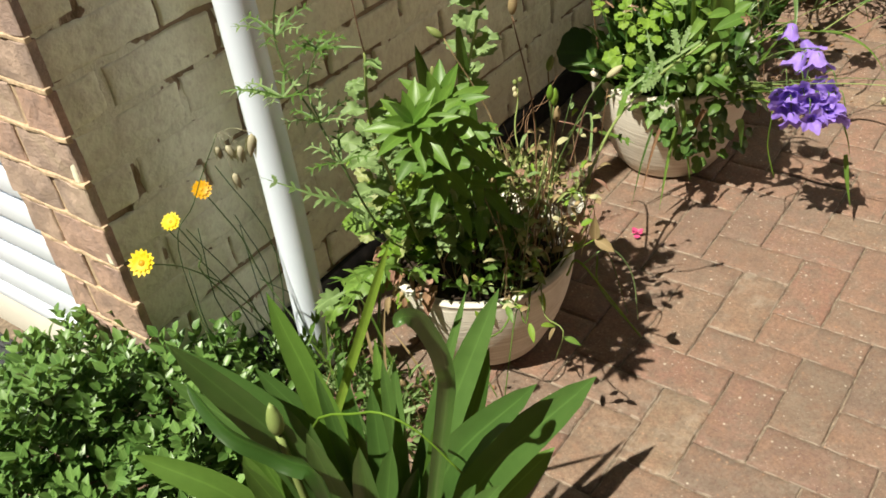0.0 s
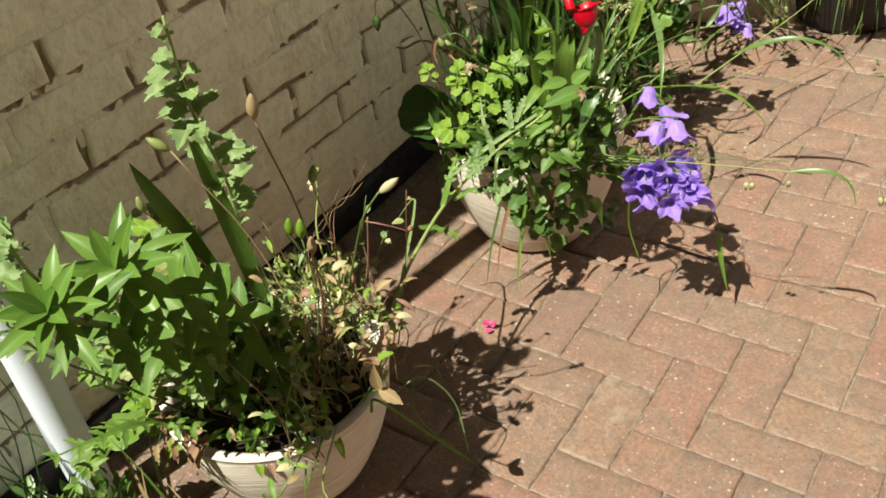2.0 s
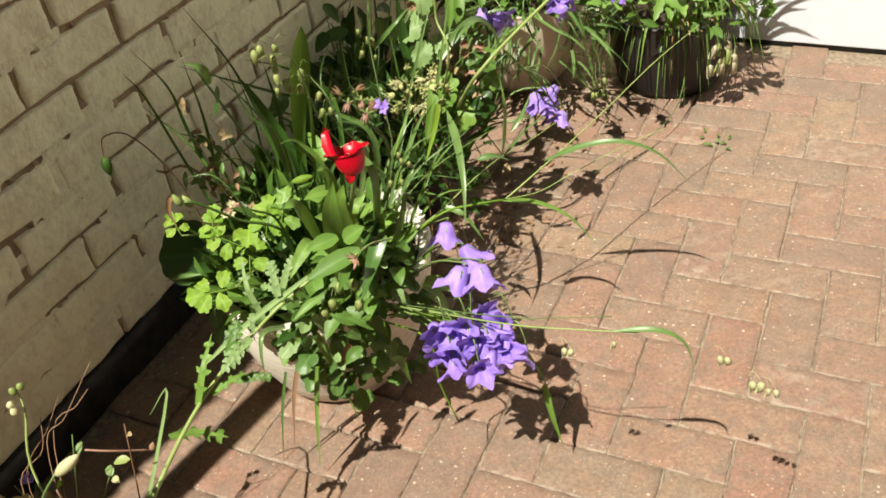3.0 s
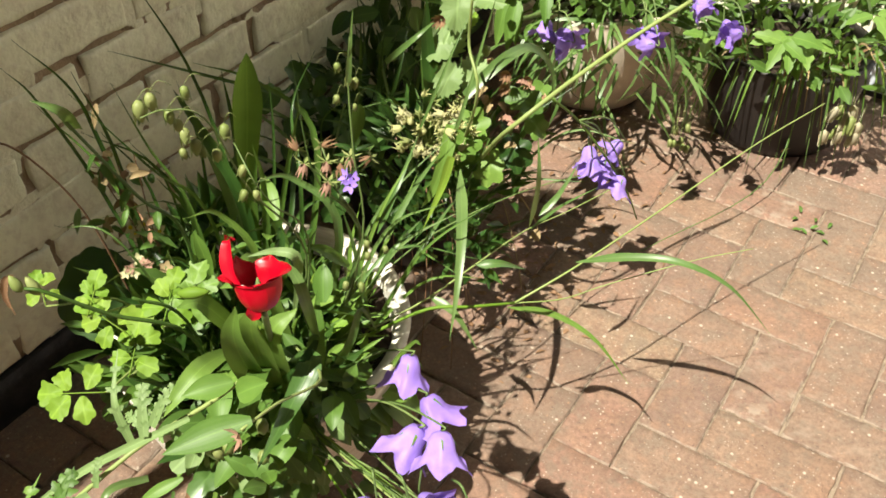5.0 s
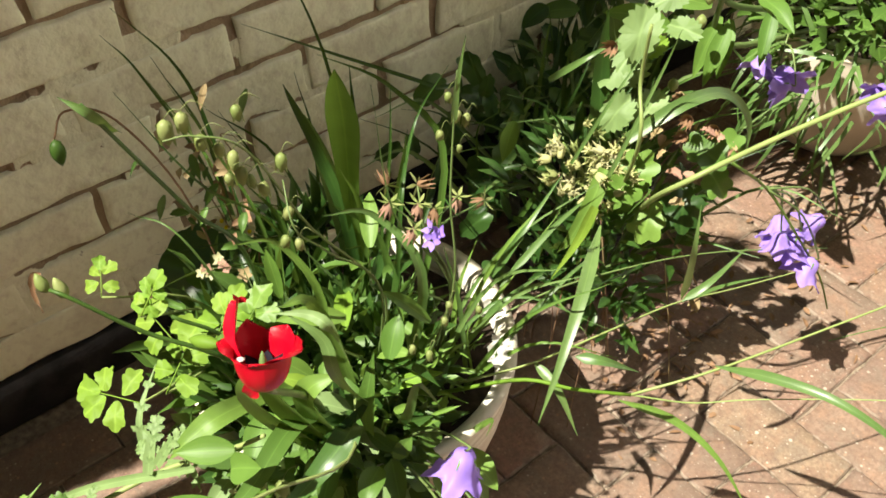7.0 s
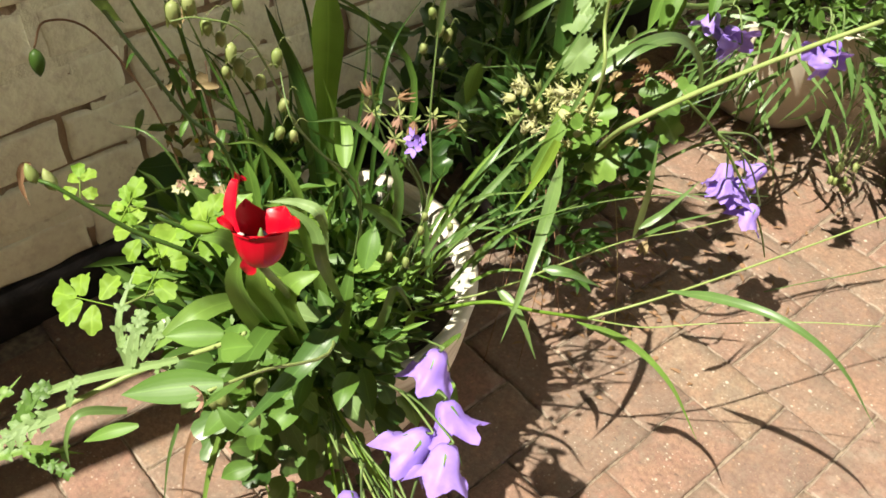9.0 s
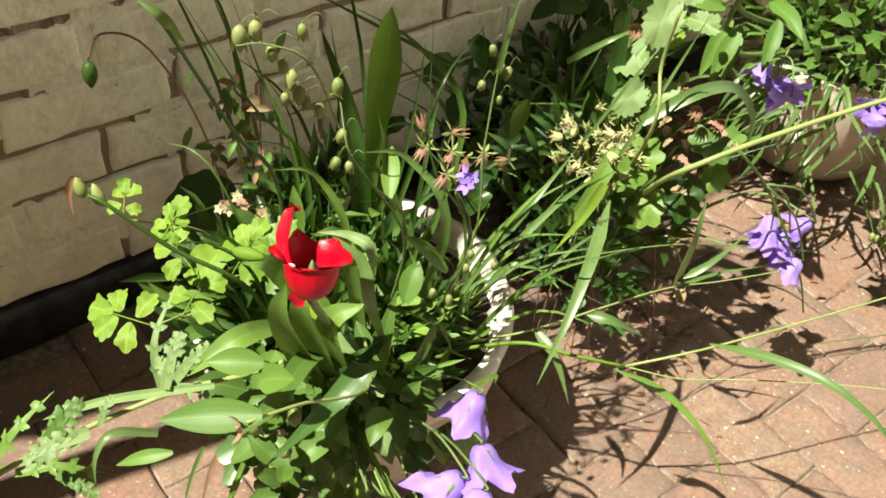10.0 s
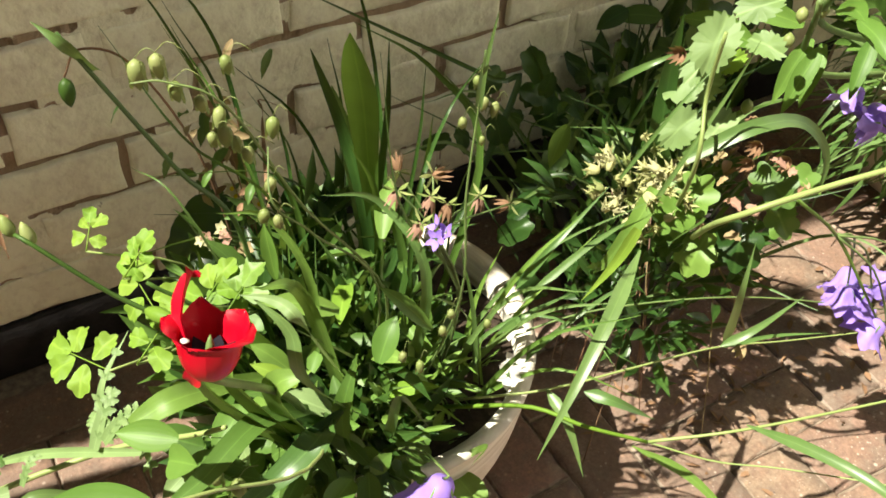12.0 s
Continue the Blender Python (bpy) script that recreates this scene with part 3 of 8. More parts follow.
BOWL_A = (-0.601, -0.345)
BOWL_B = (-0.564, 0.480)
POT_C = (-0.665, 1.000)
BOWL_D = (-0.628, 1.705)
POT_E = (-0.20, 1.775)
POT_H = 0.235
bowl("flower_pot", BOWL_A, 0.193, POT_H + 0.010, 0.11, M_POT, "cream stoneware bowl planter with brushed ridges on paving", group="stoneware bowls", seed=1)
bowl("flower_pot", BOWL_B, 0.206, POT_H + 0.045, 0.125, M_POT, "cream stoneware bowl planter overflowing with flowers and grass", group="stoneware bowls", seed=3)
bowl("flower_pot", POT_C, 0.125, 0.17, 0.095, M_DARKPOT, "dark plastic pot hidden under grass and leaves", seed=5)
bowl("flower_pot", BOWL_D, 0.20, 0.27, 0.13, M_GLAZE, "cream glazed bowl planter with lilies against the wall", seed=7)
bowl("flower_pot", POT_E, 0.17, 0.22, 0.14, M_DARKPOT, "dark brown planter with trailing grass beside the white door", seed=9)

# Downpipe.
pipe = thing("downpipe", (-0.872, -0.597, 0.0), "white plastic downpipe against the wall", "drain pipe")
tube_geo = Geo()
tube(tube_geo, [(-0.873, -0.597, -0.005), (-0.861, -0.598, 0.25), (-0.851, -0.599, 0.5), (-0.836, -0.609, 0.85), (-0.832, -0.611, 1.0), (-0.832, -0.611, 1.6), (-0.832, -0.611, WALL_TOP - 0.02)], 0.034, 0.034, n=40, sides=32)
part("pipe", tube_geo, M_UPVC, pipe)
g = Geo()
lathe(g, [(0.0345, 0.885), (0.040, 0.887), (0.041, 0.90), (0.041, 0.955), (0.044, 0.965), (0.044, 0.98), (0.035, 0.985)], (-0.834, -0.6105, 0.0), 32, close=False)
part("collar", g, M_UPVC, pipe, "white plastic pipe collar")
g = Geo()
box(g, (-0.962, -0.626, 0.915), (-0.838, -0.594, 0.94), 0.003)
part("bracket", g, M_UPVC, pipe)

# Rubber mat before the garage door.
mat_thing = thing("doormat", (-1.5, -1.02, 0.0), "black rubber doormat with wavy ridges", "doormat")
g = Geo()
box(g, (-1.90, -1.2, -0.004), (-1.36, -0.915, 0.008), 0.003)
part("base", g, M_RUBBER, mat_thing)
for k in range(9):
    g = Geo()
    y = -1.18 + 0.03 * k
    tube(g, [(-1.89 + 0.032 * q, y + 0.008 * (q % 2), 0.011) for q in range(17)], 0.006, n=48, sides=5)
    part("ridge", g, M_RUBBER, mat_thing)


# ==== plants: parts that many of them share ====
def one_blade(parent, pts, width, material, facing=(0.2, -0.5, 0.8), shape=strap, fold=0.25, n=14, name="leaf", label="", **more):
    return part(name, blade(Geo(), pts, width, facing, shape, fold, n, **more), material, parent, label)


def one_leaf(parent, at, way, length, width, material, facing=(0.1, -0.3, 1.0), shape=ovate, name="leaf", label="", **more):
    return part(name, leaf(Geo(), at, way, facing, length, width, shape, **more), material, parent, label)


def one_stem(parent, pts, r0, r1, material=None, n=14, sides=6, name="stem", label=""):
    return part(name, tube(Geo(), pts, r0, r1, n, sides), material or G_STEM, parent, label)


def arc(a, b, sag=0.0, side=0.0):
    """Three places from a to b with the middle lifted or pushed aside."""
    a, b = Vector(a), Vector(b)
    m = (a + b) / 2 + Vector((0, 0, sag))
    d = b - a
    m += Vector((-d.y, d.x, 0)) * side
    return [a, m, b]


def sprig(parent, at, way, length, count, leaf_len, leaf_wid, material, seed=0, name="sprig", shape=ovate, teeth=0.0, stem=0.0012, spread=0.9, droop=0.2):
    """A short stem with leaves to both sides, as one part."""
    rng, g = random.Random(seed), Geo()
    a, w = Vector(at), Vector(way).normalized()
    side = w.cross(Vector((0, 0, 1)))
    side = side.normalized() if side.length > 0.05 else Vector((1, 0, 0))
    up = side.cross(w).normalized()
    pts = [a, a + w * length * 0.5 + up * length * 0.05, a + w * length]
    tube(g, pts, stem, stem * 0.5, 6, 5)
    for k in range(count):
        s = (k + 0.6) / count
        p = a + w * length * s
        q = (1 if k % 2 else -1) * rng.uniform(0.7, 1.1) * spread
        turn = rng.uniform(-0.5, 0.5)
        d = w * 0.55 + side * q + up * turn
        leaf(g, p, d, up + Vector((0, 0, 0.6)), leaf_len * rng.uniform(0.75, 1.15) * (1.1 - 0.4 * s), leaf_wid * rng.uniform(0.8, 1.15), shape, droop, 0.2, 6, teeth, 4)
    leaf(g, a + w * length, w, up, leaf_len * 0.8, leaf_wid * 0.8, shape, droop, 0.2, 6, teeth, 4)
    return part(name, g, material, parent)


def ferny(parent, pts, count, leaflet, width, material, name="leaf", seed=0, facing=(0.1, -0.3, 1), end=1.0, label=""):
    """A feathery leaf: a midrib with many narrow toothed lobes."""
    rng, g = random.Random(seed), Geo()
    path = spline(pts, count * 2)
    blade(g, pts, width * 1.3, facing, grassy, 0.2, 12)
    for k in range(1, count):
        i = int(k * 2)
        t = (path[min(i + 1, len(path) - 1)] - path[i - 1]).normalized()
        side = t.cross(Vector(facing)).normalized()
        up = side.cross(t)
        s = k / count
        ln = leaflet * (math.sin(math.pi * min(0.98, s * 0.8 + 0.15)) ** 0.7) * rng.uniform(0.75, 1.15)
        for sg in (-1, 1):
            leaf(g, path[i], t * 0.75 + side * sg + up * rng.uniform(-0.2, 0.25), up, ln, width * rng.uniform(0.8, 1.2), lance, 0.25, 0.15, 6, 0.35, 3)
    return part(name, g, material, parent, label)


def fan_leaf(geo, at, way, facing, length, width, lobes=7, depth=0.14, sharp=False, cup=0.25, wave=0.04, widest=0.15, seed=0, droop=0.15, smooth_base=False):
    """A flat leaf with a scalloped or saw-toothed edge; widest > 0 puts its broad part near the tip."""
    w, up = Vector(way).normalized(), Vector(facing).normalized()
    side = w.cross(up).normalized()
    up = side.cross(w).normalized()
    n, a = lobes * 6, Vector(at)
    verts, faces, across = [a + w * length * 0.5], [], [0.0]
    for ring in (0.55, 1.0):
        for k in range(n):
            g = 2 * math.pi * k / n
            cut = (k % 6) / 5 if sharp else (0.5 - 0.5 * math.cos(2 * math.pi * k / 6)) ** 2
            if smooth_base:
                cut *= min(1.0, max(0.0, 0.6 + math.cos(g) * 0.9))
            r = ring * (1 - depth * cut * ring)
            x = math.sin(g) * r * width * 0.5 * (1 + widest * math.cos(g)) * (1 + 0.08 * math.sin(2 * g + seed))
            y = length * (0.5 + 0.5 * math.cos(g) * r)
            z = cup * abs(x) + wave * length * ring * math.sin(3 * g + seed * 1.7) - droop * y * y / length
            verts.append(a + side * x + w * y + up * z)
            across.append(math.sin(g) * ring)
    for k in range(n):
        j = (k + 1) % n
        faces += [(0, 1 + k, 1 + j), (1 + k, 1 + n + k, 1 + n + j, 1 + j)]
    return geo.add(verts, faces, across)


def one_fan(parent, at, way, length, width, material, facing=(0.3, -0.45, 0.85), name="leaf", label="", **more):
    return part(name, fan_leaf(Geo(), at, way, facing, length, width, **more), material, parent, label)


def compound(parent, at, way, size, material, seed=0, facing=(0.3, -0.45, 0.85)):
    """A celandine leaf: scalloped leaflets in pairs on one thin stalk, with a larger one at its end."""
    rng, g = random.Random(seed), Geo()
    w, up = Vector(way).normalized(), Vector(facing).normalized()
    side = w.cross(up).normalized()
    a = Vector(at)
    size *= 1.24
    tube(g, [a, a + w * size * 0.5, a + w * size], 0.0009, 0.0007, 4, 4)
    for s, ang in ((0.40, 1.9), (0.46, -1.75), (0.70, 0.95), (0.66, -0.85), (0.78, 0.0)):
        d = w * math.cos(ang) + side * math.sin(ang) + up * rng.uniform(-0.2, 0.2)
        k = size * (0.5 if s < 0.78 else 0.62) * rng.uniform(0.8, 1.12)
        fan_leaf(g, a + w * size * s + d * k * 0.12, d, up + side * rng.uniform(-0.25, 0.25), k, k * rng.uniform(0.70, 0.92), rng.choice((6, 7, 8)), 0.2, False, 0.2, 0.06, 0.42, rng.uniform(0, 6), 0.25, True)
    return part("leaf", g, material, parent)


def lobe_shape(s):
    return max(0.05, (0.25 + 0.75 * math.sin(math.pi * min(1.0, s) * 0.72) ** 1.2) * max(0.0, 1 - s**7) ** 0.6)


def lobed(geo, at, way, facing, size, lobes=3, seed=0, outline=None, broad=1.0):
    """A leaf cut into rounded lobes, as of celandine: a few broad leaflets that meet."""
    rng = random.Random(seed)
    w, up = Vector(way).normalized(), Vector(facing).normalized()
    side = w.cross(up).normalized()
    up = side.cross(w).normalized()
    a = Vector(at)
    for k in range(lobes):
        ang = (k - (lobes - 1) / 2) * (2.7 / max(lobes - 1, 1))
        d = w * math.cos(ang) + side * math.sin(ang)
        leaf(geo, a + d * size * 0.05, d, up + Vector((0, 0, 0.02 * k)), size * rng.uniform(0.85, 1.05) * (1.0 if k == lobes // 2 else 0.85), size * rng.uniform(0.60, 0.72) * broad, outline or lobe_shape, 0.15, 0.15, 14, 0.3, 3)
    return geo


def daisy(parent, at, axis, radius, petals, material, seed, heart=F_ORANGE):
    flower = part("flower_head", rosette(Geo(), at, axis, radius, petals, radius * 0.42, strap, 0.12, 4, seed), material, parent)
    rosette_geo = rosette(Geo(), Vector(at) + Vector(axis).normalized() * 0.0012, axis, radius * 0.72, petals - 3, radius * 0.36, strap, 0.2, 4, seed + 5)
    part("inner_petals", rosette_geo, material, flower)
    a = Vector(at) - Vector(axis).normalized() * 0.002
    part("heart", pod(Geo(), a, axis, radius * 0.32, radius * 0.3, 4, 10), heart, flower)
    return flower


def one_spikelet(parent, at, size, material, hang_from=None, seed=0, way=(0, 0, -1), slim=0.29):
    rng, g = random.Random(seed), Geo()
    axis = (Vector(way) + Vector((rng.uniform(-0.3, 0.3), rng.uniform(-0.3, 0.3), 0))).normalized()
    top = Vector(at) - axis * size * 0.5
    pod(g, top, axis, size * 1.15, size * slim, 6, 8, 0.7)
    s = axis.orthogonal().normalized()
    u = axis.cross(s)
    for q in range(6):
        for sg in (-1, 1):
            d = s * sg
            leaf(g, top + axis * size * (0.10 + 0.14 * q) + d * size * slim * 0.5, axis * 1.0 + d * 0.35, d + u * 0.2, size * 0.36, size * 0.3, ovate, 0.0, 0.3, 4)
    if hang_from is not None:
        h = Vector(hang_from)
        tube(g, [h, (h + top) / 2 + Vector((0, 0, 0.008)), top], 0.00035, 0.0003, 6, 4)
    return part("spikelet", g, material, parent)


# ==== hedge, strap-leaved plant and daisies by the corner ====
hedge = thing("box_hedge", (-0.946, -1.112, 0.0), "low glossy green box shrub growing at the house corner", "shrub")
rs = np.random.RandomState(4)
HC, HR = np.array((-0.935, -1.145, 0.0)), np.array((0.40, 0.40, 0.325))
places, ways, ups, lens, wids = [], [], [], [], []
g_twig = Geo()
for k in range(900):
    d = rs.normal(size=3)
    d[2] = abs(d[2]) * 1.1 + 0.05
    d /= np.linalg.norm(d)
    lump = 1 + 0.16 * math.sin(7 * d[0] + 2) * math.cos(6 * d[1]) + 0.10 * math.sin(15 * d[0]) + rs.uniform(-0.14, 0.06)
    p = HC + d * HR * lump * np.array((1.0 + 0.12 * d[1], 1, 1.0 - 0.26 * max(0.0, -d[0])))
    w = d * np.array((0.5, 0.5, 0.55)) + np.array((0.069, -0.148, 0.758)) + rs.normal(size=3) * 0.28
    w /= np.linalg.norm(w)
    ln = rs.uniform(0.055, 0.125)
    a = p - w * ln * 0.6
    side = np.cross(w, rs.normal(size=3))
    side /= np.linalg.norm(side)
    oth = np.cross(w, side)
    if k % 3 == 0:
        tube(g_twig, [a - w * 0.04, a, a + w * ln], 0.0011, 0.0006, 4, 4)
    pairs = rs.randint(4, 6)
    for q in range(pairs):
        s = (q + 0.7) / pairs
        e = side if q % 2 else oth
        for sg in (-1, 1):
            places.append(a + w * ln * s)
            ways.append(w * (0.55 + 0.35 * s) + e * sg * (0.95 - 0.35 * s) + rs.normal(size=3) * 0.13)
            ups.append(w - e * sg * 0.4)
            lens.append(rs.uniform(0.030, 0.046) * (1.05 - 0.3 * s))
            wids.append(rs.uniform(0.016, 0.023))
scatter("foliage", places, ways, ups, lens, wids, G_BOX, hedge, "small glossy oval box leaves")
part("inner_twig", g_twig, G_STEM, hedge, kind="stuff")
# The hedge's inner shade is put into these leaves as a darker green.
mound("inner_foliage", HC + np.array((0, 0, 0.02)), HR * np.array((0.8, 0.86, 0.84)), 2600, 0.022, 0.013, G_DARK, hedge, "inner box leaves coloured dark for shade", 8, shell=0.4)

agap = thing("strap_leaved_lily", (-0.307, -1.036, 0.0), "strap-leaved lily clump with long arching green leaves on paving", "plant")
AB = Vector((-0.307, -1.036, 0.0))


def strap_leaf(tip, width, bulge=(0.0, 0.0, 0.10), root=(0, 0), facing=(0.25, -0.45, 0.7), material=None, more=()):
    a = AB + Vector((root[0], root[1], 0.0))
    t = Vector(tip)
    mid = a.lerp(t, 0.55) + Vector(bulge)
    one_blade(agap, [a, a.lerp(mid, 0.5) + Vector((0, 0, 0.03)), mid, t, *more], width, material or G_STRAP, facing, lambda s: strap(s, 8.0), fold=0.3, n=20)


strap_leaf((-0.433, -0.998, 0.674), 0.046, (0.03, 0.0, 0.06), (-0.03, 0.02), material=G_LILY)
strap_leaf((-0.398, -1.164, 0.742), 0.046, (0.04, 0.02, 0.10), (-0.04, -0.01))
strap_leaf((-0.494, -1.118, 0.658), 0.040, (0.05, 0.03, 0.15), (-0.02, -0.03))
strap_leaf((-0.494, -1.133, 0.616), 0.030, (0.05, 0.03, 0.12), (-0.03, -0.05))
strap_leaf((-0.024, -0.910, 0.653), 0.058, (-0.02, -0.02, 0.10), (0.04, 0.03))
strap_leaf((-0.074, -0.951, 0.653), 0.046, (-0.02, -0.01, 0.12), (0.02, 0.02))
# Light green here puts the sun shining through this leaf into its colour.
strap_leaf((-0.113, -0.863, 0.437), 0.05, (0.0, -0.03, 0.10), (0.05, 0.0), material=G_LIGHT)
strap_leaf((-0.218, -0.808, 0.624), 0.052, (-0.02, -0.03, 0.03), (0.0, 0.05))
strap_leaf((-0.271, -0.809, 0.600), 0.02, (0.0, -0.03, 0.05), (-0.01, 0.05))
strap_leaf((-0.472, -1.022, 0.545), 0.04, (0.02, 0.02, 0.09), (-0.03, 0.04))
strap_leaf((-0.213, -1.096, 0.615), 0.045, (0.0, 0.01, 0.03), (-0.01, -0.02))
strap_leaf((-0.354, -1.019, 0.597), 0.026, (0.0, 0.0, 0.02), (-0.01, 0.03))
strap_leaf((-0.322, -0.934, 0.557), 0.030, (0.01, 0.0, 0.02), (0.0, 0.04))
strap_leaf((-0.208, -0.955, 0.554), 0.040, (0.01, -0.01, 0.04), (0.02, 0.03), material=G_LILY)
strap_leaf((-0.500, -1.205, 0.541), 0.044, (0.03, 0.0, 0.14), (-0.05, -0.03), material=G_LILY)
strap_leaf((-0.315, -1.177, 0.613), 0.042, (0.03, 0.0, 0.05), (-0.03, -0.04), material=G_LILY)
strap_leaf((-0.085, -1.018, 0.550), 0.05, (0.0, -0.03, 0.09), (0.04, -0.03))
strap_leaf((-0.279, -1.110, 0.615), 0.046, (0.02, 0.0, 0.05), (-0.02, -0.01))
one_blade(agap, [AB + Vector((0.02, 0.0, 0)), (-0.149, -1.027, 0.616), (-0.100, -1.063, 0.761), (-0.097, -1.086, 0.839), (-0.103, -1.104, 0.859), (-0.106, -1.114, 0.853)], 0.021, G_STRAP, (0.25, -0.6, 0.4), fold=0.5, n=22)
one_blade(agap, [Vector((-0.358, -0.930, 0.578)) * 3.4 - Vector((-0.281, -0.925, 0.753)) * 2.4, (-0.358, -0.930, 0.578), (-0.281, -0.925, 0.753)], 0.0135, G_YELLOW, (0.3, -0.6, 0.3), fold=0.35, n=16)
one_blade(agap, [AB + Vector((-0.02, -0.05, 0.1)), (-0.231, -1.140, 0.570), (-0.275, -1.150, 0.613), (-0.322, -1.171, 0.646), (-0.375, -1.162, 0.657), (-0.409, -1.154, 0.668)], 0.028, G_DARK, (0.1, -0.9, 0.3), fold=0.5, n=20, label="leaf folded over with a browned edge")
for tip, wide, root, m in (((-0.300, -1.086, 0.595), 0.040, (-0.02, -0.04), G_STRAP), ((-0.225, -1.038, 0.552), 0.042, (0.0, -0.04), G_STRAP), ((-0.435, -1.095, 0.542), 0.036, (-0.04, -0.03), G_LILY), ((-0.409, -1.118, 0.510), 0.046, (-0.05, -0.05), G_LILY), ((-0.435, -1.149, 0.487), 0.042, (-0.06, -0.06), G_STRAP), ((-0.143, -0.994, 0.486), 0.046, (0.03, -0.06), G_STRAP), ((-0.389, -0.877, 0.517), 0.026, (-0.01, 0.05), G_LILY), ((-0.355, -0.882, 0.496), 0.024, (0.0, 0.05), G_STRAP), ((-0.312, -0.972, 0.546), 0.036, (0.0, 0.02), G_STRAP), ((-0.225, -0.833, 0.538), 0.044, (0.02, 0.05), G_DARK), ((-0.218, -1.010, 0.487), 0.04, (0.01, -0.05), G_DARK), ((-0.442, -0.907, 0.475), 0.03, (-0.02, 0.03), G_DARK), ((-0.264, -0.857, 0.455), 0.034, (0.03, 0.03), G_DARK)):
    strap_leaf(tip, wide, (0.0, 0.0, 0.05), root, material=m)
one_stem(agap, [AB + Vector((-0.02, -0.02, 0)), (-0.331, -1.097, 0.382), (-0.341, -1.104, 0.568)], 0.006, 0.005, G_PALESTEM)
part("flower_bud", pod(Geo(), (-0.341, -1.104, 0.568), (-0.02, 0.02, 1), 0.055, 0.0105, 7, 9, 0.8), G_PALESTEM, agap, "pointed pale green flower bud")
one_stem(agap, [AB + Vector((0.0, 0.03, 0)), (-0.348, -1.056, 0.489), (-0.244, -1.058, 0.616), (-0.182, -1.045, 0.616), (-0.132, -1.028, 0.550)], 0.002, 0.0012, G_YELLOW, n=20, label="thin yellowing grass stalk")

BENDS = ([(-0.903, -0.718, 0.257), (-0.900, -0.809, 0.398)], [(-0.902, -0.775, 0.344), (-0.899, -0.779, 0.407), (-0.886, -0.805, 0.480)], [(-0.923, -0.641, 0.234), (-0.918, -0.668, 0.362), (-0.917, -0.697, 0.445)])
daisies = thing("yellow_daisy", (-0.870, -0.886, 0.0), "yellow hawkweed daisies on thin stems before the wall", "flower")
for k, (at, axis, m, r) in enumerate((((-0.864, -0.910, 0.497), (0.35, -0.6, 0.7), F_YELLOW, 0.0225), ((-0.859, -0.837, 0.535), (0.3, -0.5, 0.8), F_YELLOW, 0.0165), ((-0.909, -0.728, 0.518), (0.55, -0.35, 0.6), F_ORANGE, 0.0175))):
    daisy(daisies, at, axis, r, 15, m, k)
    a = Vector(at)
    one_stem(daisies, [(-0.862 + 0.01 * k, -0.646 + 0.02 * k, 0.02), *BENDS[k], a - Vector(axis).normalized() * 0.004], 0.0019, 0.0012, n=18)
# Stems within the wall's shade, which the dark green puts into their colour.
rngd = random.Random(3)
for k in range(9):
    y = -0.60 - 0.03 * k
    top = (-0.899 + rngd.uniform(-0.02, 0.02), y + rngd.uniform(-0.05, 0.05), rngd.uniform(0.275, 0.545))
    one_stem(daisies, [(-0.846, -0.705 + rngd.uniform(-0.08, 0.05), 0.02), (-0.867, y + 0.02, top[2] * 0.6), top], 0.0015, 0.0008, G_DARK, n=8, sides=5, name="thin_stem")

wall_briza = thing("quaking_grass", (-0.666, -0.916, 0.0), "dry straw-coloured quaking grass above the box shrub", "grass", "quaking grasses")
one_stem(wall_briza, [(-0.707, -0.916, 0.0), (-0.844, -0.854, 0.450), (-0.660, -0.910, 0.683), (-0.558, -0.912, 0.822)], 0.0011, 0.0006, n=18)


one_spikelet(wall_briza, (-0.553, -0.921, 0.801), 0.0213, G_STRAW, (-0.558, -0.912, 0.822), 1, slim=0.21)
one_spikelet(wall_briza, (-0.532, -0.918, 0.806), 0.0213, G_STRAW, (-0.558, -0.912, 0.822), 2, slim=0.21)
one_spikelet(wall_briza, (-0.517, -0.915, 0.806), 0.0246, G_STRAW, (-0.558, -0.912, 0.822), 3, slim=0.21)
one_spikelet(wall_briza, (-0.506, -0.904, 0.816), 0.0302, G_STRAW, (-0.558, -0.912, 0.822), 4, slim=0.21)
one_spikelet(wall_briza, (-0.532, -0.921, 0.765), 0.0235, G_STRAW, (-0.558, -0.912, 0.822), 5, slim=0.21)

# Low weeds between the shrub and the first bowl.
weeds = thing("ground_weeds", (-0.754, -0.664, 0.0), "low green weeds growing out of the paving joints by the wall", "weeds")
mound("foliage", (-0.775, -0.684, 0.0), (0.16, 0.13, 0.15), 420, 0.034, 0.014, G_MID, weeds, "mixed low weed leaves", 21)
mound("foliage", (-0.664, -0.704, 0.0), (0.14, 0.12, 0.11), 260, 0.045, 0.012, G_GREY, weeds, "narrow grey-green weed leaves", 22)
mound("foliage", (-0.601, -0.604, 0.0), (0.10, 0.06, 0.05), 110, 0.03, 0.012, G_MID, weeds, "", 23)
rngw = random.Random(6)
for k in range(26):
    a = Vector((rngw.uniform(-0.823, -0.503), rngw.uniform(-0.784, -0.544), 0.0))
    b = a + Vector((rngw.uniform(-0.08, 0.08), rngw.uniform(-0.1, 0.05), rngw.uniform(0.12, 0.3)))
    one_blade(weeds, arc(a, b, 0.03, rngw.uniform(-0.2, 0.2)), rngw.uniform(0.005, 0.011), rngw.choice((G_GRASS, G_LIGHT, G_DRY)), shape=grassy, n=8, name="grass_blade")
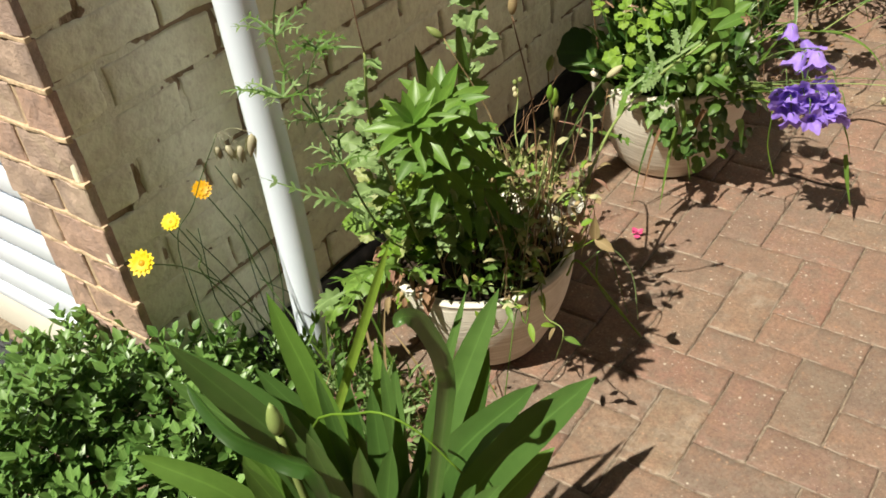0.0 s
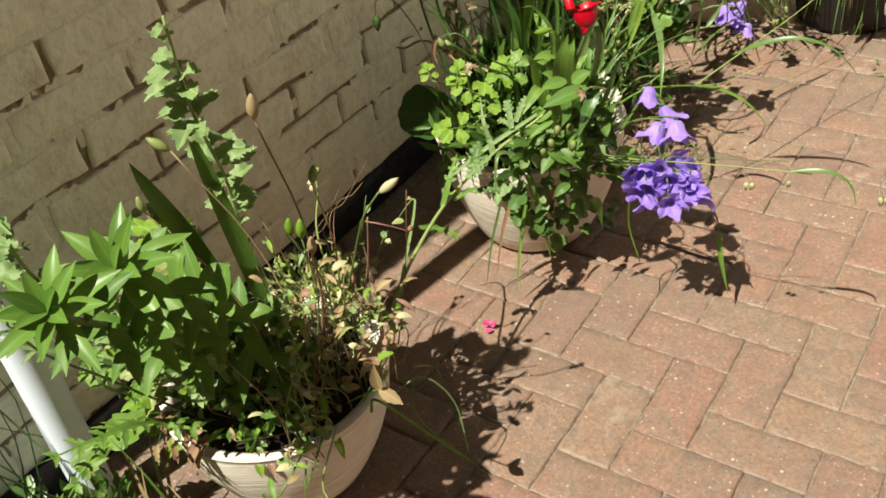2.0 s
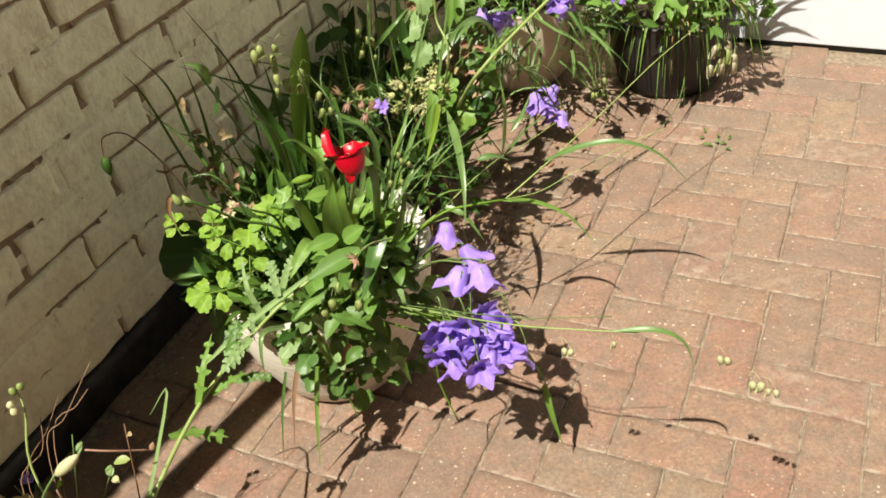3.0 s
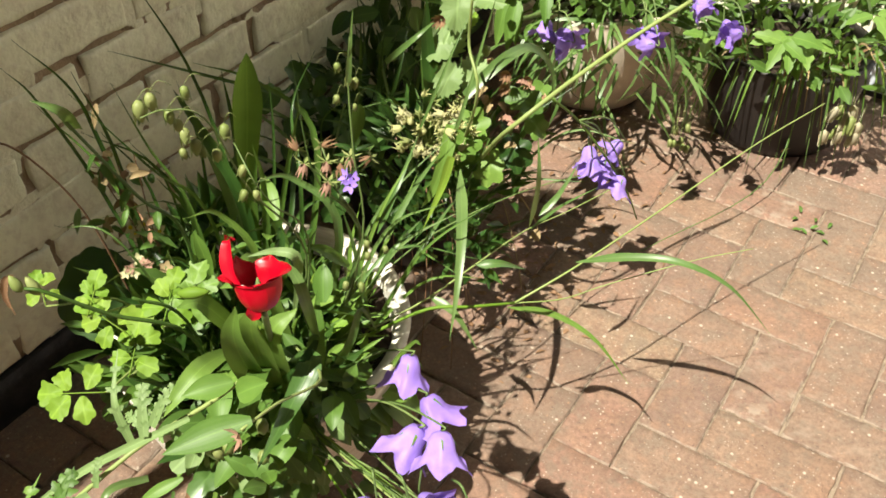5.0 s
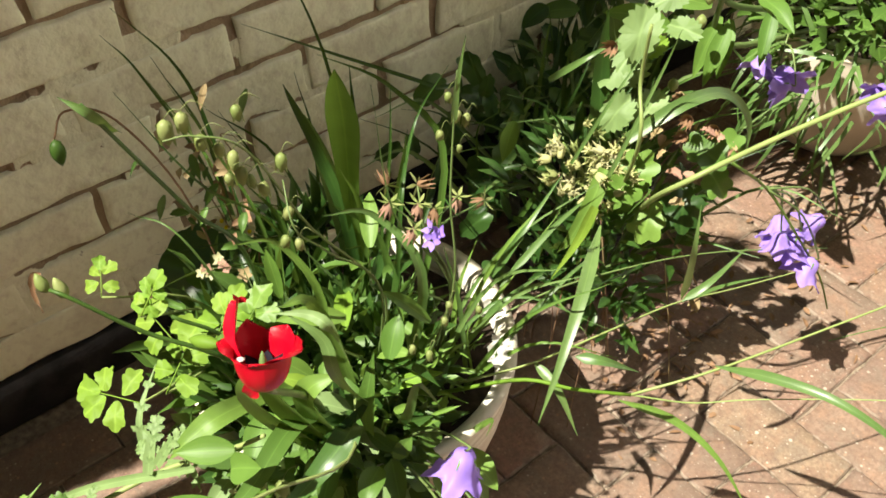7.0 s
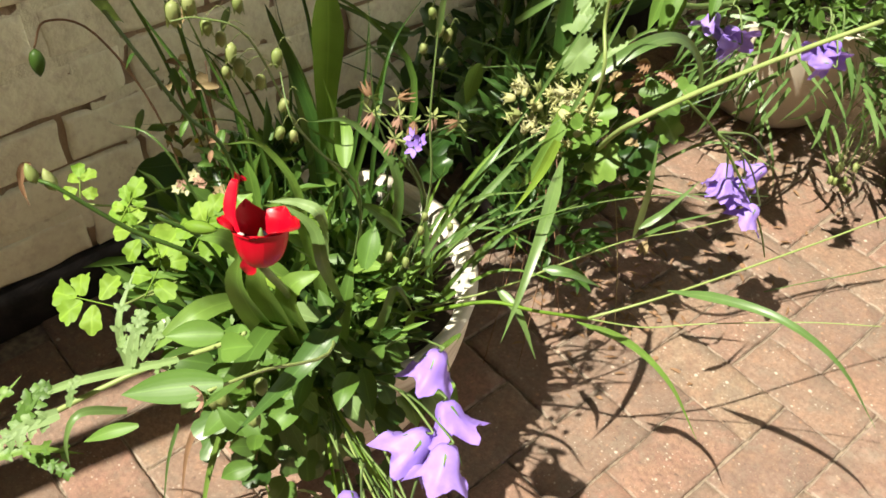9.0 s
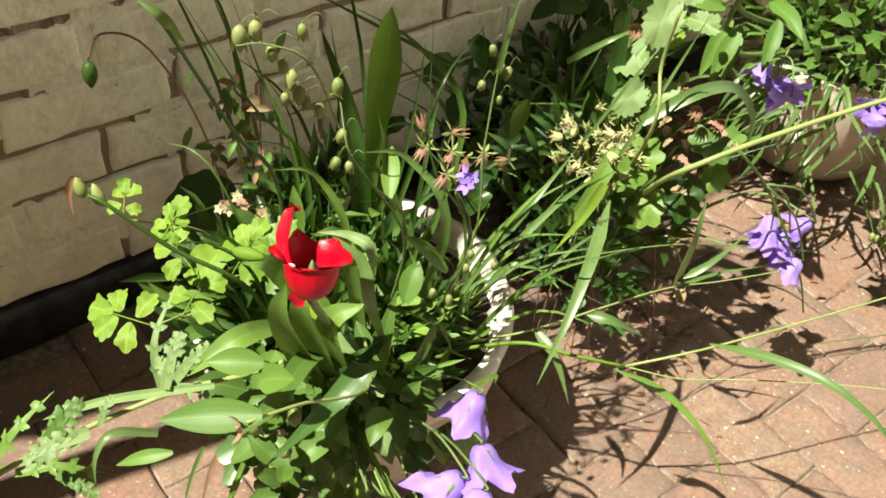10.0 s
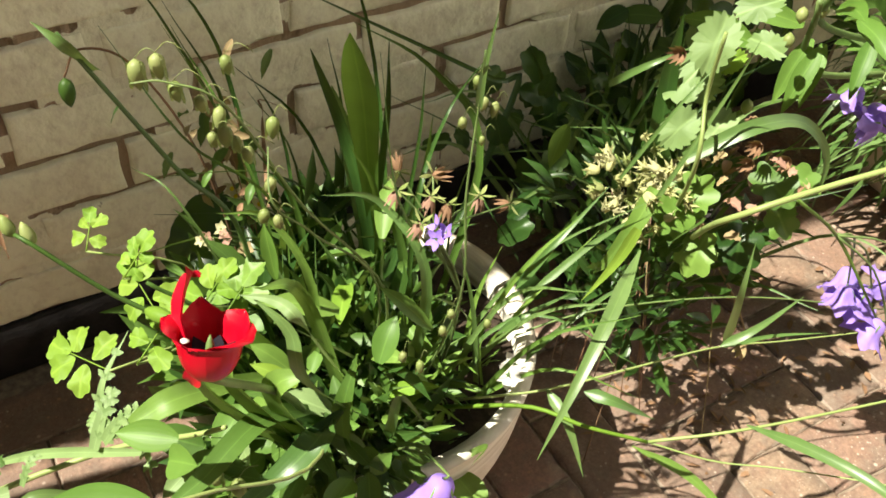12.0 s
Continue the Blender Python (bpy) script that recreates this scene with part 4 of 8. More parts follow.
for k in range(14):
    at = Vector((rngw.uniform(-0.704, -0.284), rngw.uniform(-0.979, -0.739), rngw.uniform(0.190, 0.410)))
    one_stem(weeds, [(at.x - 0.03, at.y + 0.05, 0.0), at - Vector((0.0, -0.02, 0.1)), at], 0.0009, 0.0006, G_DRY, n=8, sides=4, name="dry_stem")
    part("seed_head", pod(Geo(), at, (rngw.uniform(-0.3, 0.3), -0.2, 0.8), rngw.uniform(0.012, 0.02), 0.0048, 5, 7), rngw.choice((G_DRY, G_PINKDRY)), weeds)


# ==== first bowl: lily, poppies gone to seed, dry stems ====
SOIL_Z = POT_H - 0.03


def lily(parent, base, head, leaves, length, width, material, seed=0, start=0.25, whorl=9, tip=None):
    """An upright lily shoot: lance leaves up the whole stem and a whorl at its top."""
    rng = random.Random(seed)
    a, h = Vector(base), Vector(head)
    mid = a.lerp(h, 0.5) + Vector((0.0, 0.03, 0.03))
    one_stem(parent, [a, mid, h], 0.0055, 0.004, G_STEM)
    path = spline([a, mid, h], 40)
    for k in range(leaves):
        s = start + (1 - start) * (k / leaves)
        p = path[min(40, int(s * 40))]
        t = (path[min(40, int(s * 40) + 1)] - path[max(0, int(s * 40) - 1)]).normalized()
        g0 = k * 2.4 + rng.uniform(-0.3, 0.3)
        e = t.orthogonal().normalized()
        e = e * math.cos(g0) + t.cross(e) * math.sin(g0)
        one_leaf(parent, p, e + t * rng.uniform(0.1, 0.55), length * rng.uniform(0.8, 1.15), width * rng.uniform(0.85, 1.15), material, t, lance, droop=rng.uniform(0.15, 0.5), fold=0.25, n=9)
    t = ((h - mid).normalized() + Vector((0.25, -0.1, 0.5))).normalized()
    for k in range(whorl):
        g0, f = k * 2.4 + 0.4, k / whorl
        e = t.orthogonal().normalized()
        e = e * math.cos(g0) + t.cross(e) * math.sin(g0)
        one_leaf(parent, h + t * 0.002 * k, e + t * (0.12 + 1.7 * f * f + rng.uniform(-0.15, 0.25)), length * (1.02 - 0.4 * f) * rng.uniform(0.85, 1.1), width * (1.0 - 0.25 * f), tip or material, t - e * 0.2, lance, droop=0.22 - 0.15 * f, fold=0.32, n=10)


lily_a = thing("lily_plant", (BOWL_A[0], BOWL_A[1], SOIL_Z), "leafy green lily shoot leaning out of the stoneware bowl", "plant", "lilies")
lily(lily_a, (-0.587, -0.415, SOIL_Z), (-0.394, -0.724, 0.765), 24, 0.082, 0.022, G_LILY, 2, 0.45, 15, G_FRESH)
lily_b = thing("lily_plant", (BOWL_A[0], BOWL_A[1] + 0.02, SOIL_Z), "second leafy lily shoot in the stoneware bowl", "plant", "lilies")
lily(lily_b, (-0.555, -0.357, SOIL_Z), (-0.429, -0.622, 0.728), 32, 0.092, 0.026, G_LILY, 5, 0.2, 14, G_FRESH)
one_blade(lily_b, [(-0.625, -0.327, SOIL_Z), (-0.625, -0.388, 0.512), (-0.593, -0.466, 0.738)], 0.034, G_DARK, (0.5, -0.5, 0.2))
one_blade(lily_b, [(-0.605, -0.297, SOIL_Z), (-0.595, -0.338, 0.513), (-0.563, -0.386, 0.755)], 0.030, G_MID, (0.5, -0.5, 0.2))
mound("foliage", (-0.574, -0.407, 0.264), (0.11, 0.10, 0.13), 240, 0.05, 0.018, G_MID, lily_b, "shaded leaves at the foot of the lilies", 31)


def ruffled(parent, at, way, size, material, seed=0, facing=(0.1, -0.3, 0.9)):
    """A wavy, coarsely toothed poppy leaf that clasps its stalk."""
    return one_fan(parent, at, way, size, size * 0.66, material, facing, lobes=11, depth=0.22, sharp=True, wave=0.09, cup=0.35, widest=-0.1, seed=seed, droop=0.3)


def poppy_stalk(parent, pts, size, pairs, material, seed=0, top_pod=True, leaf_from=0.2):
    rng = random.Random(seed)
    one_stem(parent, pts, 0.0032, 0.002, G_PALESTEM if material is not G_MID else G_STEM, n=18)
    path = spline(pts, 40)
    for k in range(pairs):
        s = leaf_from + (1 - leaf_from) * (k + 0.4) / pairs
        p = path[int(s * 40)]
        g0 = rng.uniform(0, 6.3)
        ruffled(parent, p, (math.cos(g0), math.sin(g0), rng.uniform(0.1, 0.7)), size * (1.15 - 0.5 * s) * rng.uniform(0.8, 1.2), material, seed + k)
    if top_pod:
        part("seed_pod", pod(Geo(), path[-1], path[-1] - path[-4], 0.022, 0.008, 6, 9, 0.8), G_SEED, parent)


grey_poppy = thing("poppy_plant", (-0.645, -0.377, SOIL_Z), "tall pale grey-green poppy stalk with wavy leaves", "plant", "pale poppies")
poppy_stalk(grey_poppy, [(-0.645, -0.307, SOIL_Z), (-0.620, -0.311, 0.463), (-0.604, -0.319, 0.610), (-0.506, -0.407, 0.772), (-0.493, -0.422, 0.837), (-0.469, -0.436, 0.944)], 0.056, 24, G_GREY, 3, False, 0.3)
grey_poppy2 = thing("poppy_plant", (-0.648, -0.454, SOIL_Z), "pale poppy shoot with small clasping leaves", "plant", "pale poppies")
poppy_stalk(grey_poppy2, [(-0.648, -0.434, SOIL_Z), (-0.593, -0.565, 0.506), (-0.526, -0.668, 0.718), (-0.484, -0.698, 0.850)], 0.05, 14, G_GREY, 8, False, 0.2)
one_stem(grey_poppy2, [(-0.484, -0.698, 0.850), (-0.455, -0.731, 0.890), (-0.453, -0.738, 0.961)], 0.0012, 0.0008, G_BROWN, label="thin dark stalk")

feather = thing("mayweed", (-0.688, -0.434, SOIL_Z), "feathery weed with thin leaning stem and narrow cut leaves", "weed")
W = [(-0.648, -0.464, SOIL_Z), (-0.616, -0.603, 0.455), (-0.567, -0.695, 0.626), (-0.625, -0.679, 0.699), (-0.626, -0.714, 0.790), (-0.635, -0.716, 0.857), (-0.583, -0.738, 0.942)]
one_stem(feather, W, 0.0022, 0.0012, G_STEM, n=26)
NODES = (((-0.635, -0.712, 0.854), 0.06), ((-0.629, -0.733, 0.767), 0.07), ((-0.620, -0.679, 0.699), 0.06), ((-0.576, -0.696, 0.647), 0.06))
for k, (at, ln) in enumerate(NODES):
    for q in range(6):
        a0 = k * 1.1 + q * 1.05
        d = Vector((math.cos(a0), math.sin(a0), 0.35 + 0.2 * math.sin(q * 2.1 + k))) * ln
        ferny(feather, [at, Vector(at) + d * 0.55 + Vector((0, 0, 0.006)), Vector(at) + d], 4, ln * 0.32, 0.0045, G_MID if q % 2 else G_GREY, seed=k * 10 + q)
ferny(feather, [(-0.629, -0.735, 0.767), (-0.705, -0.741, 0.767), (-0.774, -0.736, 0.745)], 7, 0.016, 0.005, G_GREY, seed=77)
one_stem(feather, [(-0.620, -0.679, 0.699), (-0.607, -0.702, 0.770), (-0.580, -0.695, 0.833)], 0.0015, 0.001, G_STEM)
for q in range(7):
    a0 = q * 0.95
    d = Vector((math.cos(a0), math.sin(a0), 0.3)) * 0.05
    ferny(feather, [(-0.580, -0.695, 0.833), Vector((-0.579, -0.695, 0.837)) + d * 0.5, Vector((-0.580, -0.694, 0.826)) + d], 4, 0.016, 0.005, G_MID, seed=90 + q)
one_blade(feather, [(-0.580, -0.695, 0.833), (-0.545, -0.685, 0.841), (-0.506, -0.670, 0.841)], 0.006, G_GREY, shape=grassy, n=8)

fronds = thing("field_poppy_leaves", (-0.685, -0.396, SOIL_Z), "cut grey-green poppy fronds hanging over the bowl's rim", "plant")
ferny(fronds, [(-0.643, -0.467, 0.305), (-0.677, -0.603, 0.476), (-0.706, -0.648, 0.518), (-0.768, -0.707, 0.574)], 10, 0.035, 0.010, G_GREY, seed=1)
ferny(fronds, [(-0.645, -0.476, 0.284), (-0.638, -0.601, 0.424), (-0.645, -0.585, 0.507)], 9, 0.035, 0.010, G_GREY, seed=2)
ferny(fronds, [(-0.626, -0.496, 0.253), (-0.601, -0.606, 0.370), (-0.616, -0.746, 0.428)], 9, 0.042, 0.012, G_LIGHT, seed=3)
ferny(fronds, [(-0.626, -0.496, 0.253), (-0.632, -0.622, 0.362), (-0.593, -0.748, 0.358)], 8, 0.035, 0.011, G_LIGHT, seed=4)
ferny(fronds, [(-0.606, -0.515, 0.241), (-0.585, -0.570, 0.342), (-0.530, -0.544, 0.331)], 6, 0.03, 0.012, G_LIGHT, seed=5)
ruffled(fronds, (-0.637, -0.568, 0.425), (-0.8, -0.3, 0.1), 0.09, G_LIGHT, 6)
ruffled(fronds, (-0.650, -0.525, 0.467), (-0.3, -0.6, 0.4), 0.07, G_GREY, 7)
ruffled(fronds, (-0.610, -0.536, 0.425), (0.2, -0.7, 0.1), 0.06, G_LIGHT, 8)
rngf = random.Random(9)
for k in range(7):
    g0 = rngf.uniform(2.6, 4.6)
    at = Vector((BOWL_A[0] + 0.17 * math.cos(g0), BOWL_A[1] + 0.17 * math.sin(g0), SOIL_Z + 0.02))
    ruffled(fronds, at, (math.cos(g0), math.sin(g0), rngf.uniform(-0.5, 1.0)), rngf.uniform(0.04, 0.075), rngf.choice((G_LIGHT, G_GREY, G_DRY, G_YELLOW)), k)

# Pale wavy leaves crowding the left of the bowl, some of them withered.
for k in range(125):
    g0, q = rngf.uniform(2.9, 5.2), rngf.uniform(0.07, 0.19)
    at = Vector((BOWL_A[0] + q * math.cos(g0), BOWL_A[1] + q * math.sin(g0) - 0.02, rngf.uniform(0.31, 0.56)))
    out = (math.cos(g0) + rngf.uniform(-0.7, 0.7), math.sin(g0) + rngf.uniform(-0.7, 0.7), rngf.uniform(-0.3, 0.8))
    size = rngf.uniform(0.03, 0.07)
    one_fan(fronds, at, out, size, size * rngf.uniform(0.45, 0.7), rngf.choice((G_GREY, G_GREY, G_LIGHT, G_YELLOW, G_SEED)), lobes=8, depth=0.25, sharp=True, wave=0.09, cup=0.35, widest=-0.1, seed=k, droop=0.3)
for k in range(14):
    g0 = rngf.uniform(3.6, 5.0)
    at = Vector((BOWL_A[0] + 0.175 * math.cos(g0), BOWL_A[1] + 0.175 * math.sin(g0), POT_H + rngf.uniform(0.0, 0.07)))
    one_leaf(fronds, at, (math.cos(g0), math.sin(g0), rngf.uniform(-1.0, 0.4)), rngf.uniform(0.03, 0.07), rngf.uniform(0.012, 0.024), rngf.choice((G_PINKDRY, G_DRY, G_BROWN)), (math.cos(g0), math.sin(g0), 0.5), lance, droop=0.5, fold=0.6, n=9, wave=0.12, name="withered_leaf")

rf = random.Random(77)
one_fan(fronds, (-0.678, -0.542, 0.278), (-0.75, -0.62, -0.25), 0.105, 0.062, G_LIGHT, (0.35, -0.45, 0.8), lobes=9, depth=0.16, sharp=True, wave=0.06, seed=2, droop=0.25)
one_fan(fronds, (-0.736, -0.601, 0.256), (-0.7, -0.66, -0.35), 0.085, 0.042, G_GREY, (0.35, -0.45, 0.8), lobes=11, depth=0.34, sharp=True, wave=0.07, seed=5, droop=0.3)
one_fan(fronds, (-0.725, -0.599, 0.251), (-0.45, -0.85, -0.5), 0.085, 0.036, G_LIGHT, (0.35, -0.45, 0.8), lobes=11, depth=0.34, sharp=True, wave=0.07, seed=7, droop=0.3)
one_fan(fronds, (-0.753, -0.495, 0.337), (-0.6, -0.5, 0.3), 0.05, 0.04, G_YELLOW, (0.35, -0.45, 0.8), lobes=8, depth=0.18, sharp=True, wave=0.07, seed=3)
for k in range(9):
    p = Vector((-0.664, -0.534, 0.262)) + Vector((rf.uniform(-0.02, 0.03), rf.uniform(-0.02, 0.02), rf.uniform(-0.05, 0.03)))
    one_leaf(fronds, p, (rf.uniform(-0.5, 0.4), -0.4, -0.8), rf.uniform(0.025, 0.05), rf.uniform(0.008, 0.016), (G_BROWN, G_DRY, G_PINKDRY)[k % 3], droop=0.5, fold=0.6, n=8, wave=0.15, name="withered_leaf")

pods = thing("poppy_seed_heads", (-0.515, -0.277, SOIL_Z), "bare poppy stalks with green and tan seed pods in the bowl", "plant")
for k, (at, way, size) in enumerate((((-0.442, -0.306, 0.643), (0.25, 0.1, 1), 0.034), ((-0.360, -0.437, 0.672), (0.1, 0.0, 1), 0.03), ((-0.487, -0.336, 0.750), (0.1, 0.05, 1), 0.042), ((-0.573, -0.414, 0.729), (-0.5, -0.3, 0.5), 0.036), ((-0.366, -0.416, 0.650), (0.1, 0.05, 1), 0.034), ((-0.373, -0.399, 0.610), (0.1, 0.05, 1), 0.032), ((-0.521, -0.514, 0.711), (0.0, -0.1, 1), 0.028))):
    a = Vector(at)
    root = Vector((-0.505 + 0.015 * (k % 4), -0.297 - 0.02 * k, SOIL_Z))
    one_stem(pods, [root, root.lerp(a, 0.55) + Vector((0.01, 0.025, 0.03)), a], 0.0017, 0.0012, (G_DRY, G_STEM, G_BROWN)[k % 3], n=10, sides=5)
    part("seed_pod", pod(Geo(), a, way, size, size * 0.2, 7, 8, 0.9), (G_SEED, G_YELLOW, G_DRY)[k % 3], pods)
one_stem(pods, [(-0.475, -0.268, SOIL_Z), (-0.477, -0.259, 0.369), (-0.416, -0.281, 0.511), (-0.369, -0.296, 0.603), (-0.344, -0.284, 0.643)], 0.0018, 0.0014, G_STEM, n=18)
part("seed_pod", pod(Geo(), (-0.342, -0.287, 0.643), (0.4, 0.35, 0.35), 0.036, 0.0065, 7, 8, 0.9), G_BRACT, pods, "hooked yellow-green seed pod")
one_stem(pods, [(-0.455, -0.258, SOIL_Z), (-0.457, -0.253, 0.349), (-0.429, -0.246, 0.462), (-0.392, -0.265, 0.573)], 0.0016, 0.0012, G_PINKDRY, n=14)
rngp = random.Random(17)
for k in range(110):
    a = Vector((rngp.uniform(-0.625, -0.425), rngp.uniform(-0.457, -0.177), SOIL_Z))
    b = a + Vector((rngp.uniform(-0.006, 0.104), rngp.uniform(-0.129, 0.041), rngp.uniform(0.096, 0.336)))
    m = rngp.choice((G_DRY, G_DRY, G_STEM, G_BROWN, G_PALESTEM))
    one_stem(pods, [a, a.lerp(b, 0.5) + Vector((rngp.uniform(-0.02, 0.02), rngp.uniform(-0.02, 0.02), 0.01)), b], 0.0013, 0.0007, m, n=7, sides=4)
    for q in range(3):
        s = rngp.uniform(0.35, 1.0)
        d = Vector((rngp.uniform(-0.982, 1.018), rngp.uniform(-1.004, 0.996), rngp.uniform(-0.200, 0.800)))
        one_leaf(pods, a.lerp(b, s), d, rngp.uniform(0.014, 0.036), rngp.uniform(0.006, 0.014), rngp.choice((G_YELLOW, G_BRACT, G_DRY, G_GREY, G_SEED)), n=5, droop=0.4)
mound("bract_litter", (-0.537, -0.269, 0.370), (0.11, 0.075, 0.06), 420, 0.018, 0.010, G_SEED, pods, "pale seed capsules and bracts", 41, shell=0.1)
one_leaf(pods, (-0.406, -0.290, 0.383), (0.25, -0.35, -0.75), 0.085, 0.045, G_PINKDRY, (0.5, -0.6, 0.3), lance, droop=0.3, fold=0.6, n=10, wave=0.1, label="withered pinkish leaf")
one_leaf(pods, (-0.400, -0.290, 0.393), (0.0, -0.5, -0.6), 0.05, 0.03, F_WHITE, (0.5, -0.6, 0.3), lance, droop=0.3, fold=0.7, n=8, wave=0.1, label="bleached withered petal")
one_stem(pods, [(-0.455, -0.337, SOIL_Z + 0.02), (-0.368, -0.372, 0.324), (-0.300, -0.409, 0.403)], 0.0015, 0.0012, G_YELLOW, n=8)
one_leaf(pods, (-0.300, -0.409, 0.403), (0.05, -0.05, 1.0), 0.05, 0.02, G_DRY, (0.3, -0.9, 0.2), lance, droop=-0.1, fold=0.6, n=8, label="dry yellow leaf")
one_leaf(pods, (-0.300, -0.409, 0.403), (0.8, 0.1, -0.35), 0.04, 0.02, G_DRY, (0.240, -0.621, 0.597), lance, droop=0.2, fold=0.4, n=8, wave=0.1, label="dry yellow leaf")
one_stem(pods, [(-0.424, -0.397, SOIL_Z + 0.04), (-0.340, -0.519, 0.298), (-0.282, -0.555, 0.316), (-0.315, -0.533, 0.212)], 0.0016, 0.0010, G_PALESTEM, n=12, name="trailing_stem")
one_stem(pods, [(-0.434, -0.417, SOIL_Z + 0.04), (-0.383, -0.517, 0.257), (-0.441, -0.460, 0.219), (-0.434, -0.536, 0.050)], 0.0017, 0.0011, G_LIGHT, n=12, name="trailing_stem")
one_stem(pods, [(-0.454, -0.417, SOIL_Z + 0.04), (-0.424, -0.536, 0.237), (-0.532, -0.496, 0.117), (-0.462, -0.521, 0.030)], 0.0019, 0.0012, G_LIGHT, n=12, name="trailing_stem")
one_stem(pods, [(-0.384, -0.249, SOIL_Z + 0.02), (-0.367, -0.269, 0.161), (-0.303, -0.217, 0.020)], 0.0022, 0.0014, G_LIGHT, n=10, name="trailing_stem")
one_stem(pods, [(-0.404, -0.219, SOIL_Z + 0.02), (-0.408, -0.151, 0.145), (-0.352, -0.178, 0.030)], 0.0012, 0.0008, G_STEM, n=10, name="trailing_stem")
for k, p in enumerate(((-0.383, -0.569, 0.339), (-0.334, -0.576, 0.327), (-0.290, -0.567, 0.327), (-0.285, -0.551, 0.296), (-0.320, -0.563, 0.317), (-0.360, -0.560, 0.330))):
    one_leaf(pods, p, (0.5 - 0.3 * (k % 3), -0.4 + 0.2 * k, -0.2), 0.034, 0.012, (G_LIGHT, G_YELLOW, G_DRY)[k % 3], shape=lance, droop=0.3, n=7)
one_stem(pods, [(-0.400, -0.340, SOIL_Z + 0.03), (-0.367, -0.353, 0.291), (-0.335, -0.290, 0.165), (-0.305, -0.208, 0.004)], 0.0026, 0.0014, G_YELLOW, n=16, name="trailing_stem", label="yellow-green strand trailing to the paving")
one_stem(pods, [(-0.390, -0.300, SOIL_Z + 0.03), (-0.352, -0.260, 0.262), (-0.318, -0.230, 0.190), (-0.300, -0.236, 0.080)], 0.0016, 0.0009, G_GREY, n=16, name="trailing_stem")
for k in range(10):
    g0 = rngp.uniform(3.3, 6.0)
    at = Vector((BOWL_A[0] + 0.184 * math.cos(g0), BOWL_A[1] + 0.184 * math.sin(g0), POT_H + 0.006))
    one_leaf(pods, at, (0.4 * math.cos(g0), 0.4 * math.sin(g0), -0.9), rngp.uniform(0.03, 0.08), rngp.uniform(0.006, 0.016), rngp.choice((G_BROWN, G_DRY, G_PINKDRY, G_YELLOW)), (math.cos(g0), math.sin(g0), 0.4), lance, droop=0.3, fold=0.5, n=7, name="withered_leaf")

for k in range(60):
    at = Vector((rngp.uniform(-0.559, -0.389), rngp.uniform(-0.382, -0.172), rngp.uniform(0.228, 0.428)))
    one_leaf(pods, at, (rngp.uniform(-1, 1), rngp.uniform(-1, 1), rngp.uniform(-0.6, 0.8)), rngp.uniform(0.015, 0.045), rngp.uniform(0.006, 0.015), rngp.choice((G_DRY, G_DRY, G_PINKDRY, G_SEED)), (0.242, -0.426, 0.801), lance, droop=0.5, fold=0.6, n=7, wave=0.12, name="withered_leaf")

# Wiry stalks over the bowl's back edge.
wiry = thing("wild_stalks", (-0.535, -0.238, SOIL_Z), "wiry reddish stalks with small buds behind the stoneware bowl", "weed")
for pts in ([(-0.636, -0.165, 0.355), (-0.620, -0.112, 0.417), (-0.618, -0.077, 0.447)], [(-0.612, -0.132, 0.396), (-0.601, -0.094, 0.427), (-0.587, -0.033, 0.478)], [(-0.618, -0.114, 0.396), (-0.590, -0.079, 0.437), (-0.586, -0.055, 0.447)], [(-0.637, -0.175, 0.355), (-0.620, -0.134, 0.396), (-0.625, -0.111, 0.437)]):
    one_stem(wiry, [(-0.545, -0.218, SOIL_Z), *pts], 0.0009, 0.0006, G_BROWN, n=16, sides=5)
one_stem(wiry, [(-0.505, -0.218, SOIL_Z), (-0.613, -0.164, 0.375), (-0.631, -0.122, 0.457), (-0.640, -0.113, 0.488)], 0.0020, 0.0014, G_PALESTEM, n=16)
for k, p in enumerate(((-0.638, -0.117, 0.483), (-0.632, -0.133, 0.477), (-0.632, -0.110, 0.488), (-0.627, -0.135, 0.467))):
    part("bud", pod(Geo(), p, (0.3 * math.sin(k), -0.2, 0.8), 0.016, 0.0055, 5, 8, 0.9), F_CREAM if k % 2 else G_SEED, wiry)
one_stem(wiry, [(-0.528, -0.135, 0.435), (-0.500, -0.118, 0.424), (-0.480, -0.079, 0.389)], 0.0015, 0.0013, G_PINKDRY, n=10)
part("bud", pod(Geo(), (-0.479, -0.080, 0.390), (0.2, 0.3, 0.9), 0.014, 0.005, 5, 7), G_BROWN, wiry)
for k, p in enumerate(((-0.736, -0.109, 0.266), (-0.726, -0.112, 0.264), (-0.732, -0.119, 0.268))):
    part("flower_head", rosette(Geo(), p, (0.3 * (k - 1), -0.4, 0.8), 0.007, 5, 0.006, ovate, 0.4, 4, k), F_PURPLE, wiry)

# The long pale stem that leans from the first bowl to the second.
long_stem = thing("sow_thistle", (-0.435, -0.218, SOIL_Z), "long pale leaning stem with toothed leaves between the two bowls", "weed", "pale thistles")
LS = [(-0.455, -0.238, SOIL_Z), (-0.445, -0.175, 0.340), (-0.470, 0.003, 0.382), (-0.459, 0.163, 0.402), (-0.402, 0.250, 0.447), (-0.377, 0.269, 0.476)]
one_stem(long_stem, LS, 0.0036, 0.0022, G_PALESTEM, n=26, sides=7)
ferny(long_stem, [(-0.472, 0.012, 0.382), (-0.467, 0.041, 0.432), (-0.481, 0.089, 0.449)], 5, 0.018, 0.010, G_LIGHT, seed=11)
